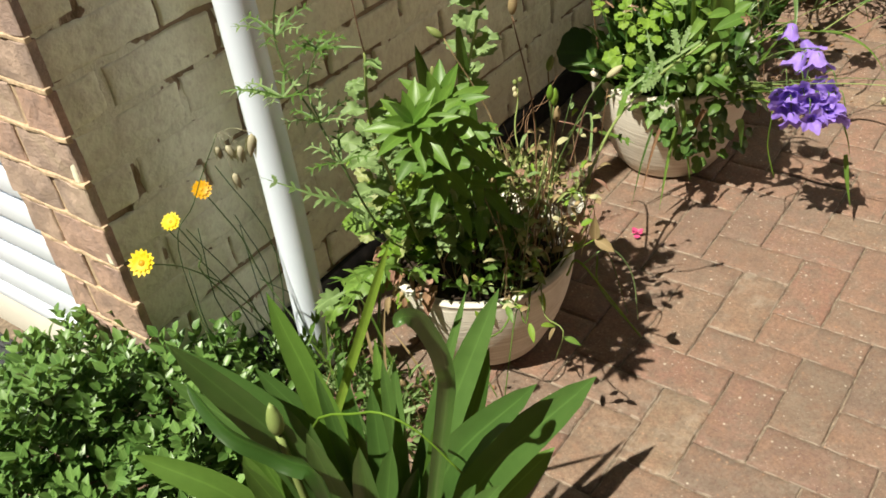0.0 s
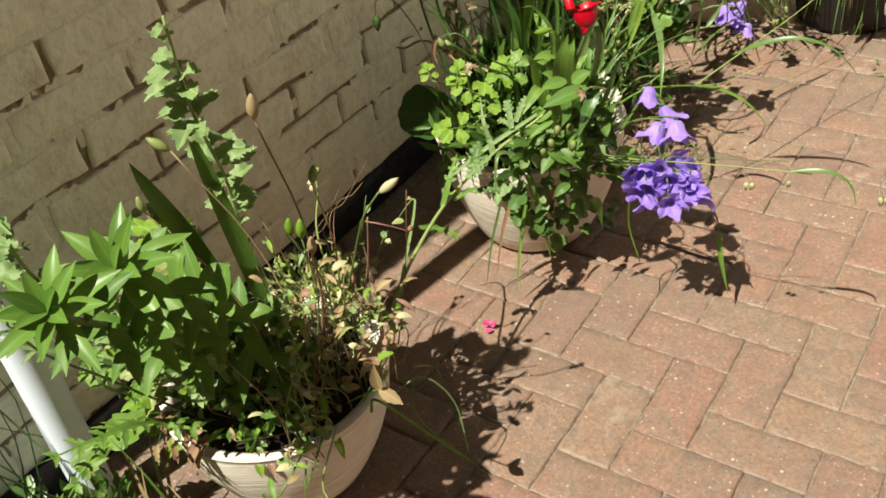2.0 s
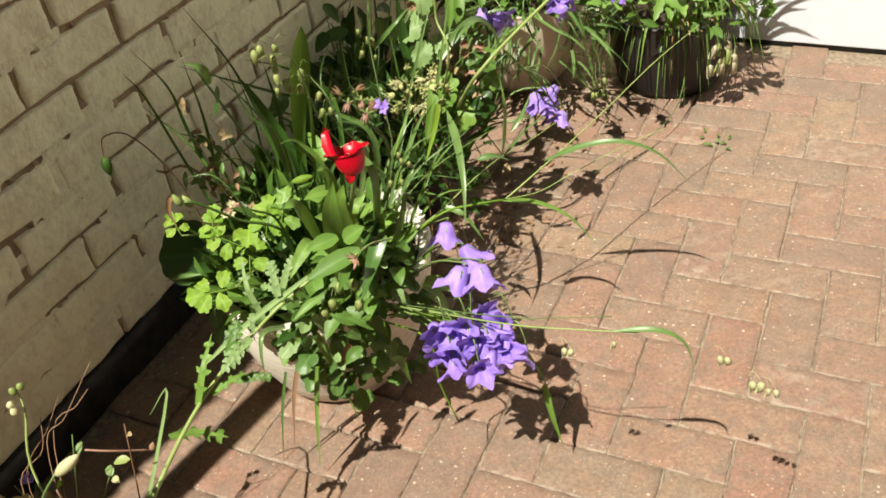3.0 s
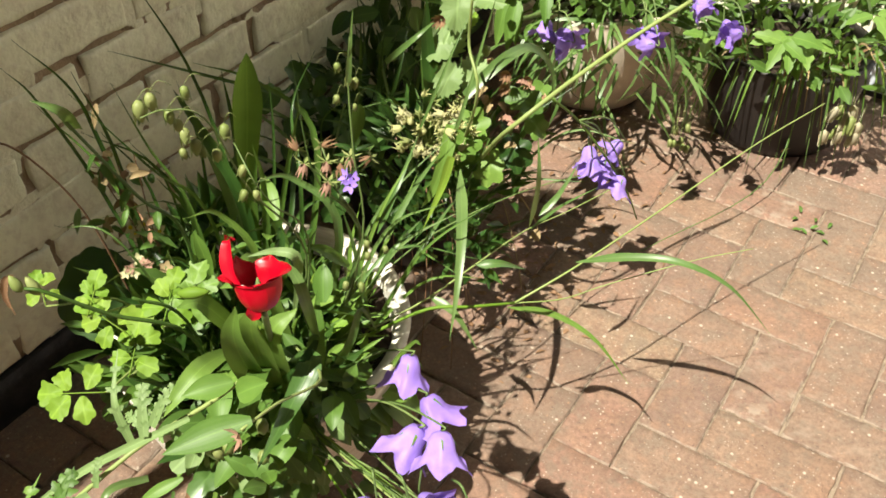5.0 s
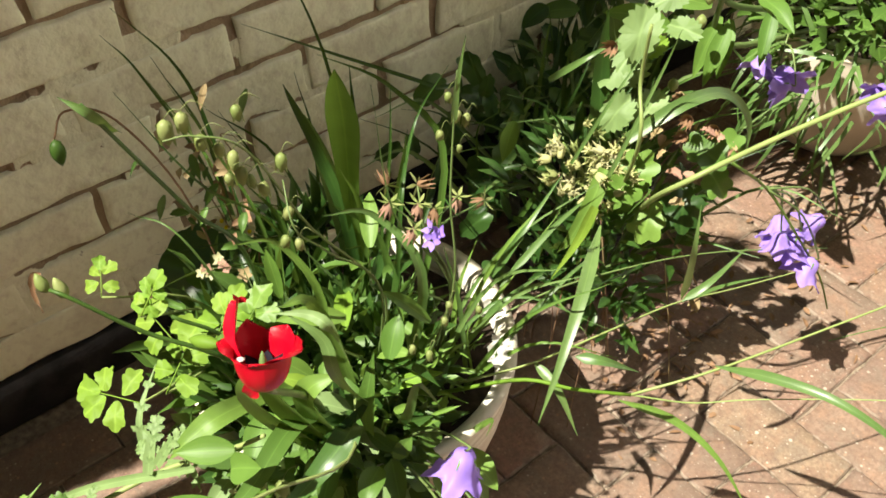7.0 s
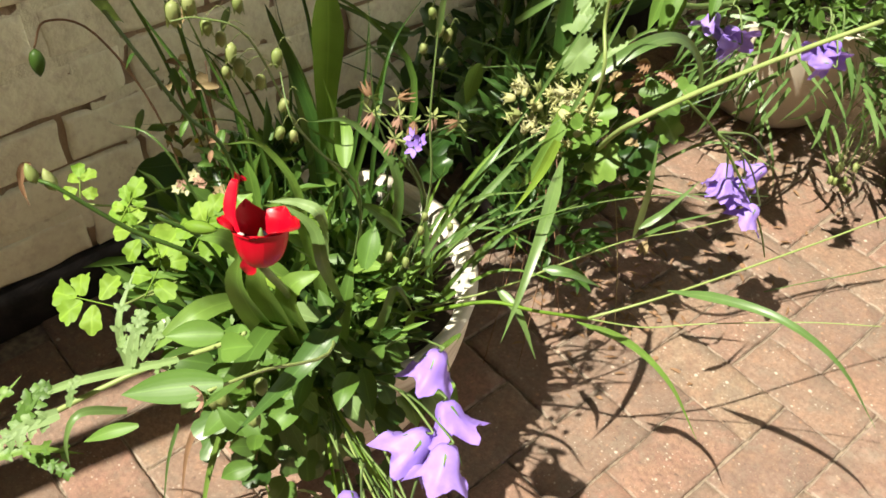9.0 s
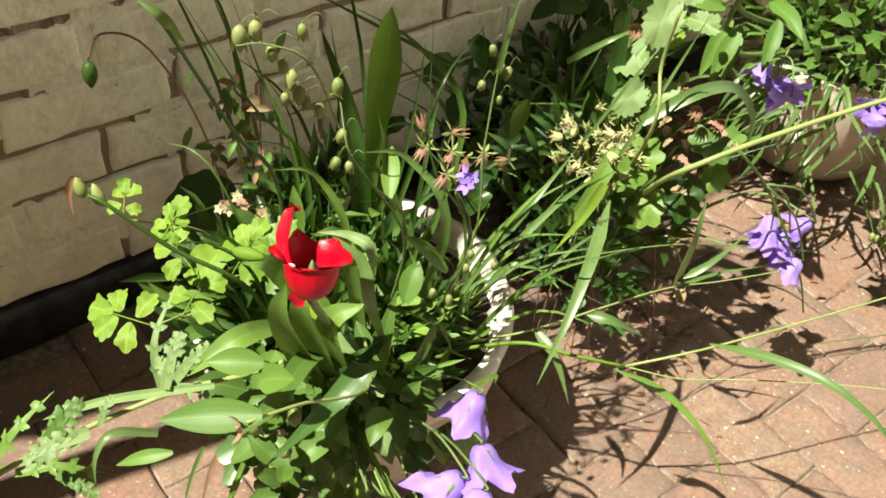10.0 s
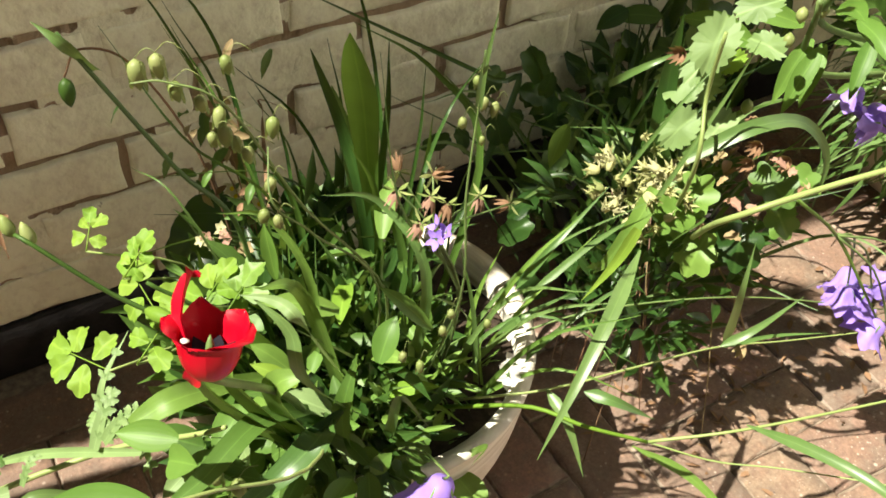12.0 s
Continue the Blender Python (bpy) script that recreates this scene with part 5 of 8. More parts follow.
ferny(long_stem, [(-0.490, -0.039, 0.365), (-0.473, -0.005, 0.344), (-0.437, 0.015, 0.324)], 5, 0.018, 0.011, G_LIGHT, seed=12)
ferny(long_stem, [(-0.461, 0.033, 0.387), (-0.444, 0.067, 0.391), (-0.424, 0.105, 0.371)], 5, 0.016, 0.009, G_LIGHT, seed=13)
ferny(long_stem, [(-0.465, 0.181, 0.399), (-0.487, 0.190, 0.449), (-0.515, 0.229, 0.479)], 5, 0.014, 0.008, G_GREY, seed=14)
ferny(long_stem, [(-0.463, 0.195, 0.399), (-0.421, 0.206, 0.428), (-0.393, 0.202, 0.428)], 4, 0.014, 0.008, G_GREY, seed=15)
for at, way, size, m in (((-0.435, 0.056, 0.431), (-0.05, 0.6, 0.55), 0.065, G_MID), ((-0.420, 0.097, 0.449), (-0.15, -0.8, -0.2), 0.065, G_GREY), ((-0.422, 0.107, 0.448), (-0.3, 0.5, 0.4), 0.03, G_GREY), ((-0.414, 0.168, 0.467), (-0.35, 0.45, 0.5), 0.055, G_GREY), ((-0.415, 0.172, 0.467), (-0.75, 0.1, 0.1), 0.035, G_GREY), ((-0.410, 0.177, 0.477), (0.1, 0.55, 0.5), 0.05, G_GREY), ((-0.436, 0.063, 0.391), (0.6, 0.3, 0.0), 0.05, G_MID)):
    a, d = Vector(at), Vector(way).normalized() * size
    ferny(long_stem, [a, a + d * 0.5 + Vector((0, 0, 0.006)), a + d], 6, size * 0.26, size * 0.17, m, seed=int(size * 900), facing=(0.35, -0.4, 0.85))
one_blade(long_stem, [(-0.379, 0.201, 0.486), (-0.459, 0.130, 0.429), (-0.503, 0.075, 0.390)], 0.009, G_GREY, (0.35, -0.4, 0.8), strap, 0.4, 14)
one_blade(long_stem, [(-0.401, 0.150, 0.428), (-0.409, 0.113, 0.448), (-0.406, 0.093, 0.429), (-0.406, 0.086, 0.382)], 0.009, G_GRASS, (0.35, -0.4, 0.8), grassy, 0.3, 14)
one_blade(long_stem, [(-0.438, -0.184, 0.339), (-0.549, 0.032, 0.360), (-0.614, 0.037, 0.284)], 0.006, G_GREY, shape=grassy, n=8)


# ==== second bowl: red poppy tulip, bellflowers, iris, grasses ====
tulip = thing("red_tulip", (-0.472, 0.391, SOIL_Z), "red flower with pointed petals and a dark heart", "flower")
TAX = Vector((-0.30, 0.25, 0.90)).normalized()
TB = Vector((-0.301, 0.253, 0.640))
CUP_R, CUP_H = 0.0215, 0.031
MOUTH = TB + TAX * CUP_H
one_stem(tulip, [(-0.472, 0.391, SOIL_Z), (-0.394, 0.336, 0.447), TB], 0.0042, 0.0034, G_STEM)


def cup_petal(geo, tip, half, flare=0.0, pinch=2.0, n=16):
    """A petal of the cup: it rises from the base, closes up with its neighbours, and runs out into its tip."""
    t = Vector(tip) - MOUTH
    lift = t.dot(TAX)
    out = t - TAX * lift
    reach, e = out.length, out.normalized()
    f = TAX.cross(e)
    verts, faces = [], []
    for i in range(n + 1):
        s = i / n
        q = min(1.0, s / 0.62)
        r, h = CUP_R * math.sin(q * math.pi / 2) ** 0.8, -CUP_H * math.cos(q * math.pi / 2)
        late = max(0.0, (s - 0.62) / 0.38)
        r += (max(reach, CUP_R + 0.003) - CUP_R) * late
        h += lift * late ** 1.4 + flare * math.sin(math.pi * late)
        w = half * (1 - late ** pinch) + 0.02
        for k in range(7):
            g = (k / 3 - 1) * w
            ruffle = 0.0016 * late * math.sin(k * 2.4 + s * 5)
            verts.append(MOUTH + TAX * (h + ruffle) + (e * math.cos(g) + f * math.sin(g)) * r)
    faces = [(i * 7 + k, i * 7 + k + 1, i * 7 + k + 8, i * 7 + k + 7) for i in range(n) for k in range(6)]
    return geo.add(verts, faces)


def rim_tip(way, reach, lift):
    e = Vector(way) - TAX * Vector(way).dot(TAX)
    return MOUTH + e.normalized() * reach + TAX * lift


flower = part("flower_head", cup_petal(Geo(), rim_tip((0.5, -0.6, 0.0), 0.0250, 0.001), 1.25, 0.001, 2.2), F_RED, tulip)
for tip, half, flare in (
    (rim_tip((0.70, 0.60, 0.0), 0.0310, 0.004), 1.15, 0.004),
    (rim_tip((-0.3, 0.95, 0.0), 0.0270, 0.010), 0.85, 0.002),
    (rim_tip((-0.9, 0.10, 0.0), 0.0240, 0.016), 0.80, 0.0),
    (rim_tip((-0.62, -0.78, 0.0), 0.0330, 0.006), 0.95, 0.003),
):
    part("petal", cup_petal(Geo(), tip, half, flare, 2.2), F_RED, flower)
part("petal", blade(Geo(), [MOUTH + Vector((-0.008, -0.014, -0.006)), (-0.329, 0.250, 0.676), (-0.334, 0.256, 0.687), (-0.339, 0.264, 0.698), (-0.344, 0.268, 0.695)], 0.0165, (0.40, -0.90, 0.1), lambda s: 0.5 + 0.5 * math.sin(math.pi * min(1, s * 1.1)) if s < 0.9 else 0.45, 0.6, 14, 0.9), F_RED, flower, "narrow curled red petal")
part("petal", blade(Geo(), [TB + Vector((-0.004, -0.010, 0.012)), TB + Vector((-0.002, -0.010, 0.002)), TB + Vector((-0.005, -0.011, -0.007))], 0.014, (0.6, -0.7, 0.3), lance, 0.3, 8), F_RED, flower)
part("heart", rosette(Geo(), TB + TAX * 0.014, TAX, 0.017, 7, 0.014, ovate, 0.5, 4, 3), F_DARK, flower, "black flower heart")
part("pistil", pod(Geo(), TB + TAX * 0.016, TAX, 0.016, 0.0032, 5, 8), G_STEM, flower)
part("white_blotch", pod(Geo(), MOUTH + Vector((-0.004, -0.016, -0.002)), TAX, 0.003, 0.0036, 4, 8), F_WHITE, flower)
TULIP_LEAVES = (
    ([(-0.452, 0.391, SOIL_Z), (-0.368, 0.270, 0.525), (-0.339, 0.254, 0.623)], 0.040, G_LIGHT),
    ([(-0.442, 0.391, SOIL_Z), (-0.363, 0.288, 0.525), (-0.339, 0.276, 0.603)], 0.044, G_LIGHT),
    ([(-0.432, 0.401, SOIL_Z), (-0.369, 0.314, 0.495), (-0.346, 0.338, 0.544)], 0.040, G_LIGHT),
    ([(-0.466, 0.368, 0.389), (-0.399, 0.255, 0.506), (-0.396, 0.212, 0.506), (-0.401, 0.188, 0.487)], 0.030, G_LIGHT),
    ([(-0.433, 0.411, SOIL_Z), (-0.352, 0.363, 0.446), (-0.359, 0.384, 0.524)], 0.030, G_MID),
    ([(-0.433, 0.420, SOIL_Z), (-0.424, 0.371, 0.525), (-0.414, 0.322, 0.584)], 0.020, G_LIGHT),
)
TULIP_LEAVES_MORE = (
    ([(-0.405, 0.386, 0.447), (-0.327, 0.330, 0.622), (-0.340, 0.317, 0.642), (-0.359, 0.296, 0.642)], 0.014, G_GREY),
    ([(-0.387, 0.407, 0.378), (-0.317, 0.324, 0.573), (-0.327, 0.319, 0.622), (-0.353, 0.303, 0.642)], 0.016, G_GRASS),
    ([(-0.466, 0.368, 0.389), (-0.444, 0.300, 0.526), (-0.449, 0.269, 0.546)], 0.028, G_LIGHT),
    ([(-0.416, 0.367, 0.388), (-0.376, 0.299, 0.466), (-0.338, 0.234, 0.476), (-0.327, 0.193, 0.476)], 0.030, G_MID),
    ([(-0.417, 0.368, 0.369), (-0.339, 0.339, 0.466), (-0.330, 0.295, 0.446), (-0.304, 0.209, 0.448)], 0.036, G_STRAP),
    ([(-0.417, 0.348, 0.369), (-0.348, 0.319, 0.446), (-0.350, 0.373, 0.475)], 0.03, G_DARK),
)
for pts, w, m in TULIP_LEAVES + TULIP_LEAVES_MORE:
    one_blade(tulip, pts, w * 0.78, m, (0.35, -0.45, 0.8), lance, 0.25, 14)
one_leaf(tulip, (-0.331, 0.226, 0.549), (-0.42, -0.55, 0.0), 0.050, 0.025, G_LILY, (0.35, -0.35, 0.85), lance, droop=0.1, fold=0.35, n=12)
one_leaf(tulip, (-0.314, 0.214, 0.554), (0.48, 0.25, 0.38), 0.040, 0.025, G_LILY, (0.3, -0.45, 0.8), ovate, droop=0.1, fold=0.4, n=12)
one_leaf(tulip, (-0.276, 0.194, 0.564), (-0.50, -0.62, -0.12), 0.085, 0.029, G_LILY, (0.35, -0.35, 0.85), lance, droop=0.1, fold=0.25, n=12)
one_leaf(tulip, (-0.308, 0.131, 0.527), (-0.4, -0.6, -0.2), 0.05, 0.012, G_LIGHT, (0.35, -0.35, 0.85), lance, droop=0.2, fold=0.25, n=10)
one_stem(tulip, [(-0.427, 0.397, 0.388), (-0.303, 0.315, 0.485), (-0.282, 0.232, 0.544), (-0.277, 0.181, 0.564)], 0.0018, 0.0014, G_PALESTEM, n=14)
part("withered_flower", rosette(Geo(), (-0.274, 0.175, 0.564), (-0.2, -0.8, 0.1), 0.013, 6, 0.006, lance, 0.6, 4, 6), G_PINKDRY, tulip, "withered tan flower")

iris = thing("iris", (-0.594, 0.532, SOIL_Z), "upright iris with broad sword-shaped leaves behind the bowl's flowers", "plant", "irises")
one_blade(iris, [(-0.590, 0.520, SOIL_Z), (-0.580, 0.510, 0.414), (-0.552, 0.492, 0.545), (-0.512, 0.470, 0.655), (-0.470, 0.442, 0.752)], 0.036, G_LILY, (0.6, -0.6, 0.3), lambda s: max(0.02, (0.22 + 0.88 * min(1.0, s * 1.25) ** 1.6) * max(0, 1 - max(0.0, s - 0.35) ** 4.2 * 6.1) ** 0.8), 0.2, 22)
one_blade(iris, [(-0.604, 0.522, SOIL_Z), (-0.580, 0.500, 0.449), (-0.609, 0.492, 0.548), (-0.639, 0.476, 0.632)], 0.015, G_DARK, (0.6, -0.6, 0.3), fold=0.3, n=16)
one_blade(iris, [(-0.614, 0.532, SOIL_Z), (-0.609, 0.508, 0.469), (-0.633, 0.493, 0.588)], 0.024, G_GREY, (0.6, -0.6, 0.3), fold=0.3, n=16)
rngi = random.Random(12)
one_stem(iris, [(-0.72, 0.40, 0.24), (-0.735, 0.375, 0.46), (-0.760, 0.330, 0.585), (-0.772, 0.285, 0.612), (-0.762, 0.262, 0.592)], 0.0016, 0.0012, G_BROWN, n=22, label="bent brown stalk")
part("bud", pod(Geo(), (-0.762, 0.262, 0.592), (0.02, -0.05, -1.0), 0.036, 0.0085, 6, 9, 0.8), G_MID, iris, "drooping hairy green bud")
for k in range(12):
    a = Vector((-0.633 + rngi.uniform(-0.10, 0.08), 0.473 + rngi.uniform(-0.10, 0.12), SOIL_Z))
    b = Vector((-0.700 + rngi.uniform(-0.13, 0.14), 0.405 + rngi.uniform(-0.16, 0.2), rngi.uniform(0.480, 0.750)))
    one_blade(iris, [a, a.lerp(b, 0.55) + Vector((0, 0.02, 0.06)), b], rngi.uniform(0.004, 0.008), rngi.choice((G_DARK, G_DARK, G_MID)), (0.6, -0.6, 0.3), grassy, 0.3, 10)

for k in range(8):
    g0, q = rngi.uniform(0, 6.28), rngi.uniform(0.0, 0.1)
    a = Vector((-0.603 + q * math.cos(g0), 0.482 + q * math.sin(g0), SOIL_Z))
    b = a + Vector((rngi.uniform(-0.142, 0.138), rngi.uniform(-0.147, 0.153), rngi.uniform(0.203, 0.443)))
    one_blade(iris, [a, a.lerp(b, 0.55) + Vector((0, 0.02, 0.06)), b], rngi.uniform(0.008, 0.015), rngi.choice((G_DARK, G_STRAP, G_MID)), (0.6, -0.6, 0.3), grassy, 0.3, 10)

# Grass, coloured dark for its shade, and withered leaves between the bowl and the wall.
for pts, w in (([(-0.60, 0.56, SOIL_Z), (-0.780, 0.830, 0.375), (-0.80, 0.807, 0.393), (-0.80, 0.633, 0.525), (-0.80, 0.514, 0.615)], 0.010), ([(-0.62, 0.42, SOIL_Z), (-0.72, 0.420, 0.516), (-0.72, 0.399, 0.641), (-0.72, 0.347, 0.735)], 0.007), ([(-0.64, 0.41, SOIL_Z), (-0.74, 0.412, 0.462), (-0.74, 0.365, 0.637), (-0.74, 0.335, 0.700)], 0.006)):
    one_blade(iris, pts, w, G_DARK, (0.6, -0.5, 0.4), grassy, 0.3, 18)
withered = thing("withered_weed", (-0.65, 0.40, SOIL_Z), "olive and brown withered weed in the shade behind the bowl's flowers", "weed")
rngo = random.Random(45)
for k in range(3):
    one_stem(withered, [(-0.64, 0.41, SOIL_Z), (-0.655 + 0.01 * k, 0.395, 0.42), (-0.643 + 0.018 * (k - 1), 0.378 + 0.012 * (k - 1), 0.56 + 0.02 * k)], 0.0013, 0.0008, G_BROWN, n=10, sides=5)
for k in range(34):
    p = Vector((-0.645 + rngo.uniform(-0.035, 0.035), 0.378 + rngo.uniform(-0.03, 0.03), rngo.uniform(0.47, 0.59)))
    one_leaf(withered, p, (rngo.uniform(-1, 1), rngo.uniform(-1, 0.6), rngo.uniform(-0.7, 0.6)), rngo.uniform(0.014, 0.030), rngo.uniform(0.006, 0.012), rngo.choice((G_MID, G_MID, G_BROWN, G_DRY)), (0.5, -0.5, 0.6), lance, droop=0.4, fold=0.4, n=7, wave=0.1)
one_blade(withered, [(-0.64, 0.41, 0.40), (-0.80, 0.47, 0.43), (-0.90, 0.505, 0.380), (-0.93, 0.511, 0.376), (-0.93, 0.547, 0.348)], 0.006, G_BROWN, (0.6, -0.5, 0.4), grassy, 0.4, 16, label="curled brown blade")

briza = thing("quaking_grass", (-0.572, 0.412, SOIL_Z), "quaking grass with hanging pale green spikelets in the bowl", "grass", "quaking grasses")
one_stem(briza, [(-0.512, 0.431, SOIL_Z), (-0.434, 0.451, 0.476), (-0.425, 0.373, 0.643), (-0.410, 0.324, 0.761), (-0.419, 0.290, 0.787), (-0.427, 0.269, 0.788)], 0.0016, 0.0006, G_STEM, n=28)
for k, (p, z) in enumerate((((-0.435, 0.276, 0.789), 0.021), ((-0.436, 0.290, 0.790), 0.019), ((-0.448, 0.338, 0.769), 0.016), ((-0.422, 0.295, 0.777), 0.017), ((-0.436, 0.313, 0.752), 0.016), ((-0.448, 0.327, 0.728), 0.017), ((-0.433, 0.325, 0.722), 0.019), ((-0.445, 0.319, 0.713), 0.014), ((-0.418, 0.335, 0.712), 0.017), ((-0.434, 0.332, 0.712), 0.015))):
    one_spikelet(briza, p, z, G_SEED, Vector(p) + Vector((0.012, 0.016, 0.012)), 10 + k)
one_stem(briza, [(-0.473, 0.421, SOIL_Z), (-0.406, 0.429, 0.524), (-0.390, 0.368, 0.642), (-0.373, 0.334, 0.701), (-0.403, 0.345, 0.726)], 0.0014, 0.0006, G_STEM, n=22)
for k, (p, z) in enumerate((((-0.429, 0.359, 0.721), 0.018), ((-0.393, 0.340, 0.701), 0.015), ((-0.386, 0.330, 0.681), 0.015), ((-0.376, 0.337, 0.681), 0.013))):
    one_spikelet(briza, p, z, G_SEED, Vector(p) + Vector((0.008, 0.01, 0.014)), 30 + k)
one_stem(briza, [(-0.473, 0.471, SOIL_Z), (-0.389, 0.499, 0.484), (-0.395, 0.506, 0.620), (-0.406, 0.520, 0.698), (-0.396, 0.516, 0.757)], 0.0014, 0.0007, G_STEM, n=22)
for k, (p, z) in enumerate((((-0.432, 0.535, 0.701), 0.014), ((-0.414, 0.530, 0.693), 0.014), ((-0.413, 0.540, 0.685), 0.014), ((-0.419, 0.514, 0.676), 0.014), ((-0.401, 0.522, 0.668), 0.010))):
    one_spikelet(briza, p, z, G_SEED, Vector(p) + Vector((0.006, 0.008, 0.012)), 40 + k)
one_blade(briza, [(-0.406, 0.520, 0.698), (-0.400, 0.519, 0.737), (-0.397, 0.526, 0.786)], 0.007, G_GRASS, (0.5, -0.5, 0.3), grassy, n=8)
for k, p in enumerate(((-0.360, 0.475, 0.523), (-0.347, 0.459, 0.523), (-0.336, 0.431, 0.504), (-0.352, 0.423, 0.504), (-0.370, 0.522, 0.474))):
    one_spikelet(briza, p, 0.013, G_SEED, Vector(p) + Vector((0.004, 0.005, 0.02)), 60 + k)
BLADES = (
    ([(-0.493, 0.431, SOIL_Z), (-0.397, 0.507, 0.475), (-0.407, 0.451, 0.621), (-0.400, 0.432, 0.778)], 0.004, G_GRASS),
    ([(-0.493, 0.491, SOIL_Z), (-0.398, 0.473, 0.524), (-0.438, 0.448, 0.603), (-0.449, 0.399, 0.623)], 0.012, G_GRASS),
    ([(-0.532, 0.392, SOIL_Z), (-0.442, 0.383, 0.506), (-0.459, 0.358, 0.604), (-0.466, 0.316, 0.625)], 0.011, G_LIGHT),
    ([(-0.571, 0.373, SOIL_Z), (-0.506, 0.345, 0.547), (-0.509, 0.301, 0.646), (-0.512, 0.243, 0.785)], 0.0045, G_DARK),
    ([(-0.572, 0.393, SOIL_Z), (-0.520, 0.373, 0.547), (-0.540, 0.350, 0.666), (-0.523, 0.316, 0.765)], 0.005, G_MID),
)
BLADES_MORE = (
    ([(-0.518, 0.265, 0.745), (-0.501, 0.246, 0.780), (-0.517, 0.230, 0.795)], 0.014, G_GRASS),
    ([(-0.552, 0.432, SOIL_Z), (-0.510, 0.388, 0.547), (-0.489, 0.310, 0.684), (-0.526, 0.273, 0.775)], 0.005, G_DARK),
    ([(-0.534, 0.521, SOIL_Z), (-0.484, 0.508, 0.525), (-0.557, 0.586, 0.574), (-0.543, 0.625, 0.642)], 0.006, G_DARK),
    ([(-0.574, 0.572, SOIL_Z), (-0.567, 0.635, 0.487), (-0.627, 0.606, 0.576), (-0.669, 0.538, 0.628)], 0.010, G_MID),
    ([(-0.453, 0.451, SOIL_Z), (-0.342, 0.406, 0.426), (-0.315, 0.402, 0.504), (-0.315, 0.428, 0.445)], 0.012, G_GRASS),
    ([(-0.572, 0.393, SOIL_Z), (-0.584, 0.317, 0.529), (-0.653, 0.284, 0.551)], 0.004, G_GRASS),
)
for pts, w, m in BLADES + BLADES_MORE:
    one_blade(briza, pts, w, m, (0.5, -0.5, 0.4), grassy, 0.3, 16)

one_stem(briza, [(-0.571, 0.373, SOIL_Z), (-0.506, 0.345, 0.547), (-0.509, 0.301, 0.646), (-0.512, 0.243, 0.785)], 0.0026, 0.0017, G_STRAP, n=18)
one_leaf(briza, (-0.510, 0.270, 0.715), (-0.3, -0.2, -0.5), 0.022, 0.010, G_DARK, n=7)
left_pods = thing("withered_poppy", (-0.591, 0.333, SOIL_Z), "dark poppy stalk with green pods and one withered orange petal", "flower")
one_stem(left_pods, [(-0.551, 0.372, SOIL_Z), (-0.471, 0.293, 0.468), (-0.497, 0.225, 0.547), (-0.522, 0.182, 0.602), (-0.536, 0.171, 0.608)], 0.0026, 0.0018, G_MID, n=20)
one_stem(left_pods, [(-0.531, 0.372, SOIL_Z), (-0.484, 0.301, 0.478), (-0.497, 0.254, 0.547)], 0.0024, 0.0018, G_MID, n=14)
part("seed_pod", pod(Geo(), (-0.539, 0.169, 0.603), (-0.35, -0.1, 0.9), 0.022, 0.0058, 6, 8, 0.8), G_SEED, left_pods)
part("seed_pod", pod(Geo(), (-0.532, 0.181, 0.593), (-0.4, -0.1, 0.9), 0.024, 0.0062, 6, 8, 0.8), G_SEED, left_pods)
one_blade(left_pods, [(-0.549, 0.172, 0.618), (-0.555, 0.166, 0.613), (-0.558, 0.161, 0.593), (-0.551, 0.160, 0.573)], 0.008, G_BROWN, (0.5, -0.6, 0.4), lance, 0.5, 10, name="petal", label="withered orange-brown petal", wave=0.1)
part("seed_pod", pod(Geo(), (-0.395, 0.235, 0.624), (0.75, 0.45, 0.12), 0.034, 0.0062, 7, 8, 0.9), G_YELLOW, left_pods, "curled yellow-green pod")

celandine = thing("celandine", (-0.610, 0.333, SOIL_Z), "bright yellow-green lobed celandine leaves over the bowl's edge", "plant")
for k, (p, way, size, m) in enumerate((
    ((-0.521, 0.203, 0.430), (-0.7, -0.45, -0.05), 0.046, G_YELLOW), ((-0.534, 0.261, 0.459), (-0.65, -0.1, 0.3), 0.046, G_YELLOW), ((-0.508, 0.227, 0.439), (-0.3, 0.55, 0.3), 0.042, G_YELLOW),
    ((-0.615, 0.222, 0.496), (-0.5, 0.3, 0.35), 0.027, G_YELLOW), ((-0.580, 0.244, 0.480), (-0.1, 0.5, 0.5), 0.029, G_YELLOW), ((-0.507, 0.284, 0.468), (-0.2, 0.6, 0.5), 0.042, G_YELLOW), ((-0.493, 0.305, 0.468), (-0.1, 0.5, 0.5), 0.042, G_LIGHT))):
    compound(celandine, p, way, size, m, k)
    one_stem(celandine, [(-0.591, 0.373, SOIL_Z), Vector((-0.62, 0.40, SOIL_Z)).lerp(Vector(p), 0.6) + Vector((0, 0.03, 0.03)), p], 0.0020, 0.0012, G_PALESTEM, n=10)
one_fan(celandine, (-0.710, 0.413, 0.285), (-0.55, -0.45, 0.25), 0.13, 0.13, G_DARK, (0.5, -0.4, 0.75), lobes=12, depth=0.05, label="dark round leaf")
one_leaf(celandine, (-0.630, 0.432, 0.284), (-0.75, -0.1, 0.5), 0.12, 0.10, G_DARK, (0.4, -0.4, 0.8), ovate, droop=0.2, n=10, label="dark round leaf")
one_leaf(celandine, (-0.651, 0.472, 0.294), (-0.4, -0.3, 0.7), 0.11, 0.09, G_MID, (0.4, -0.4, 0.8), ovate, droop=0.2, n=10)

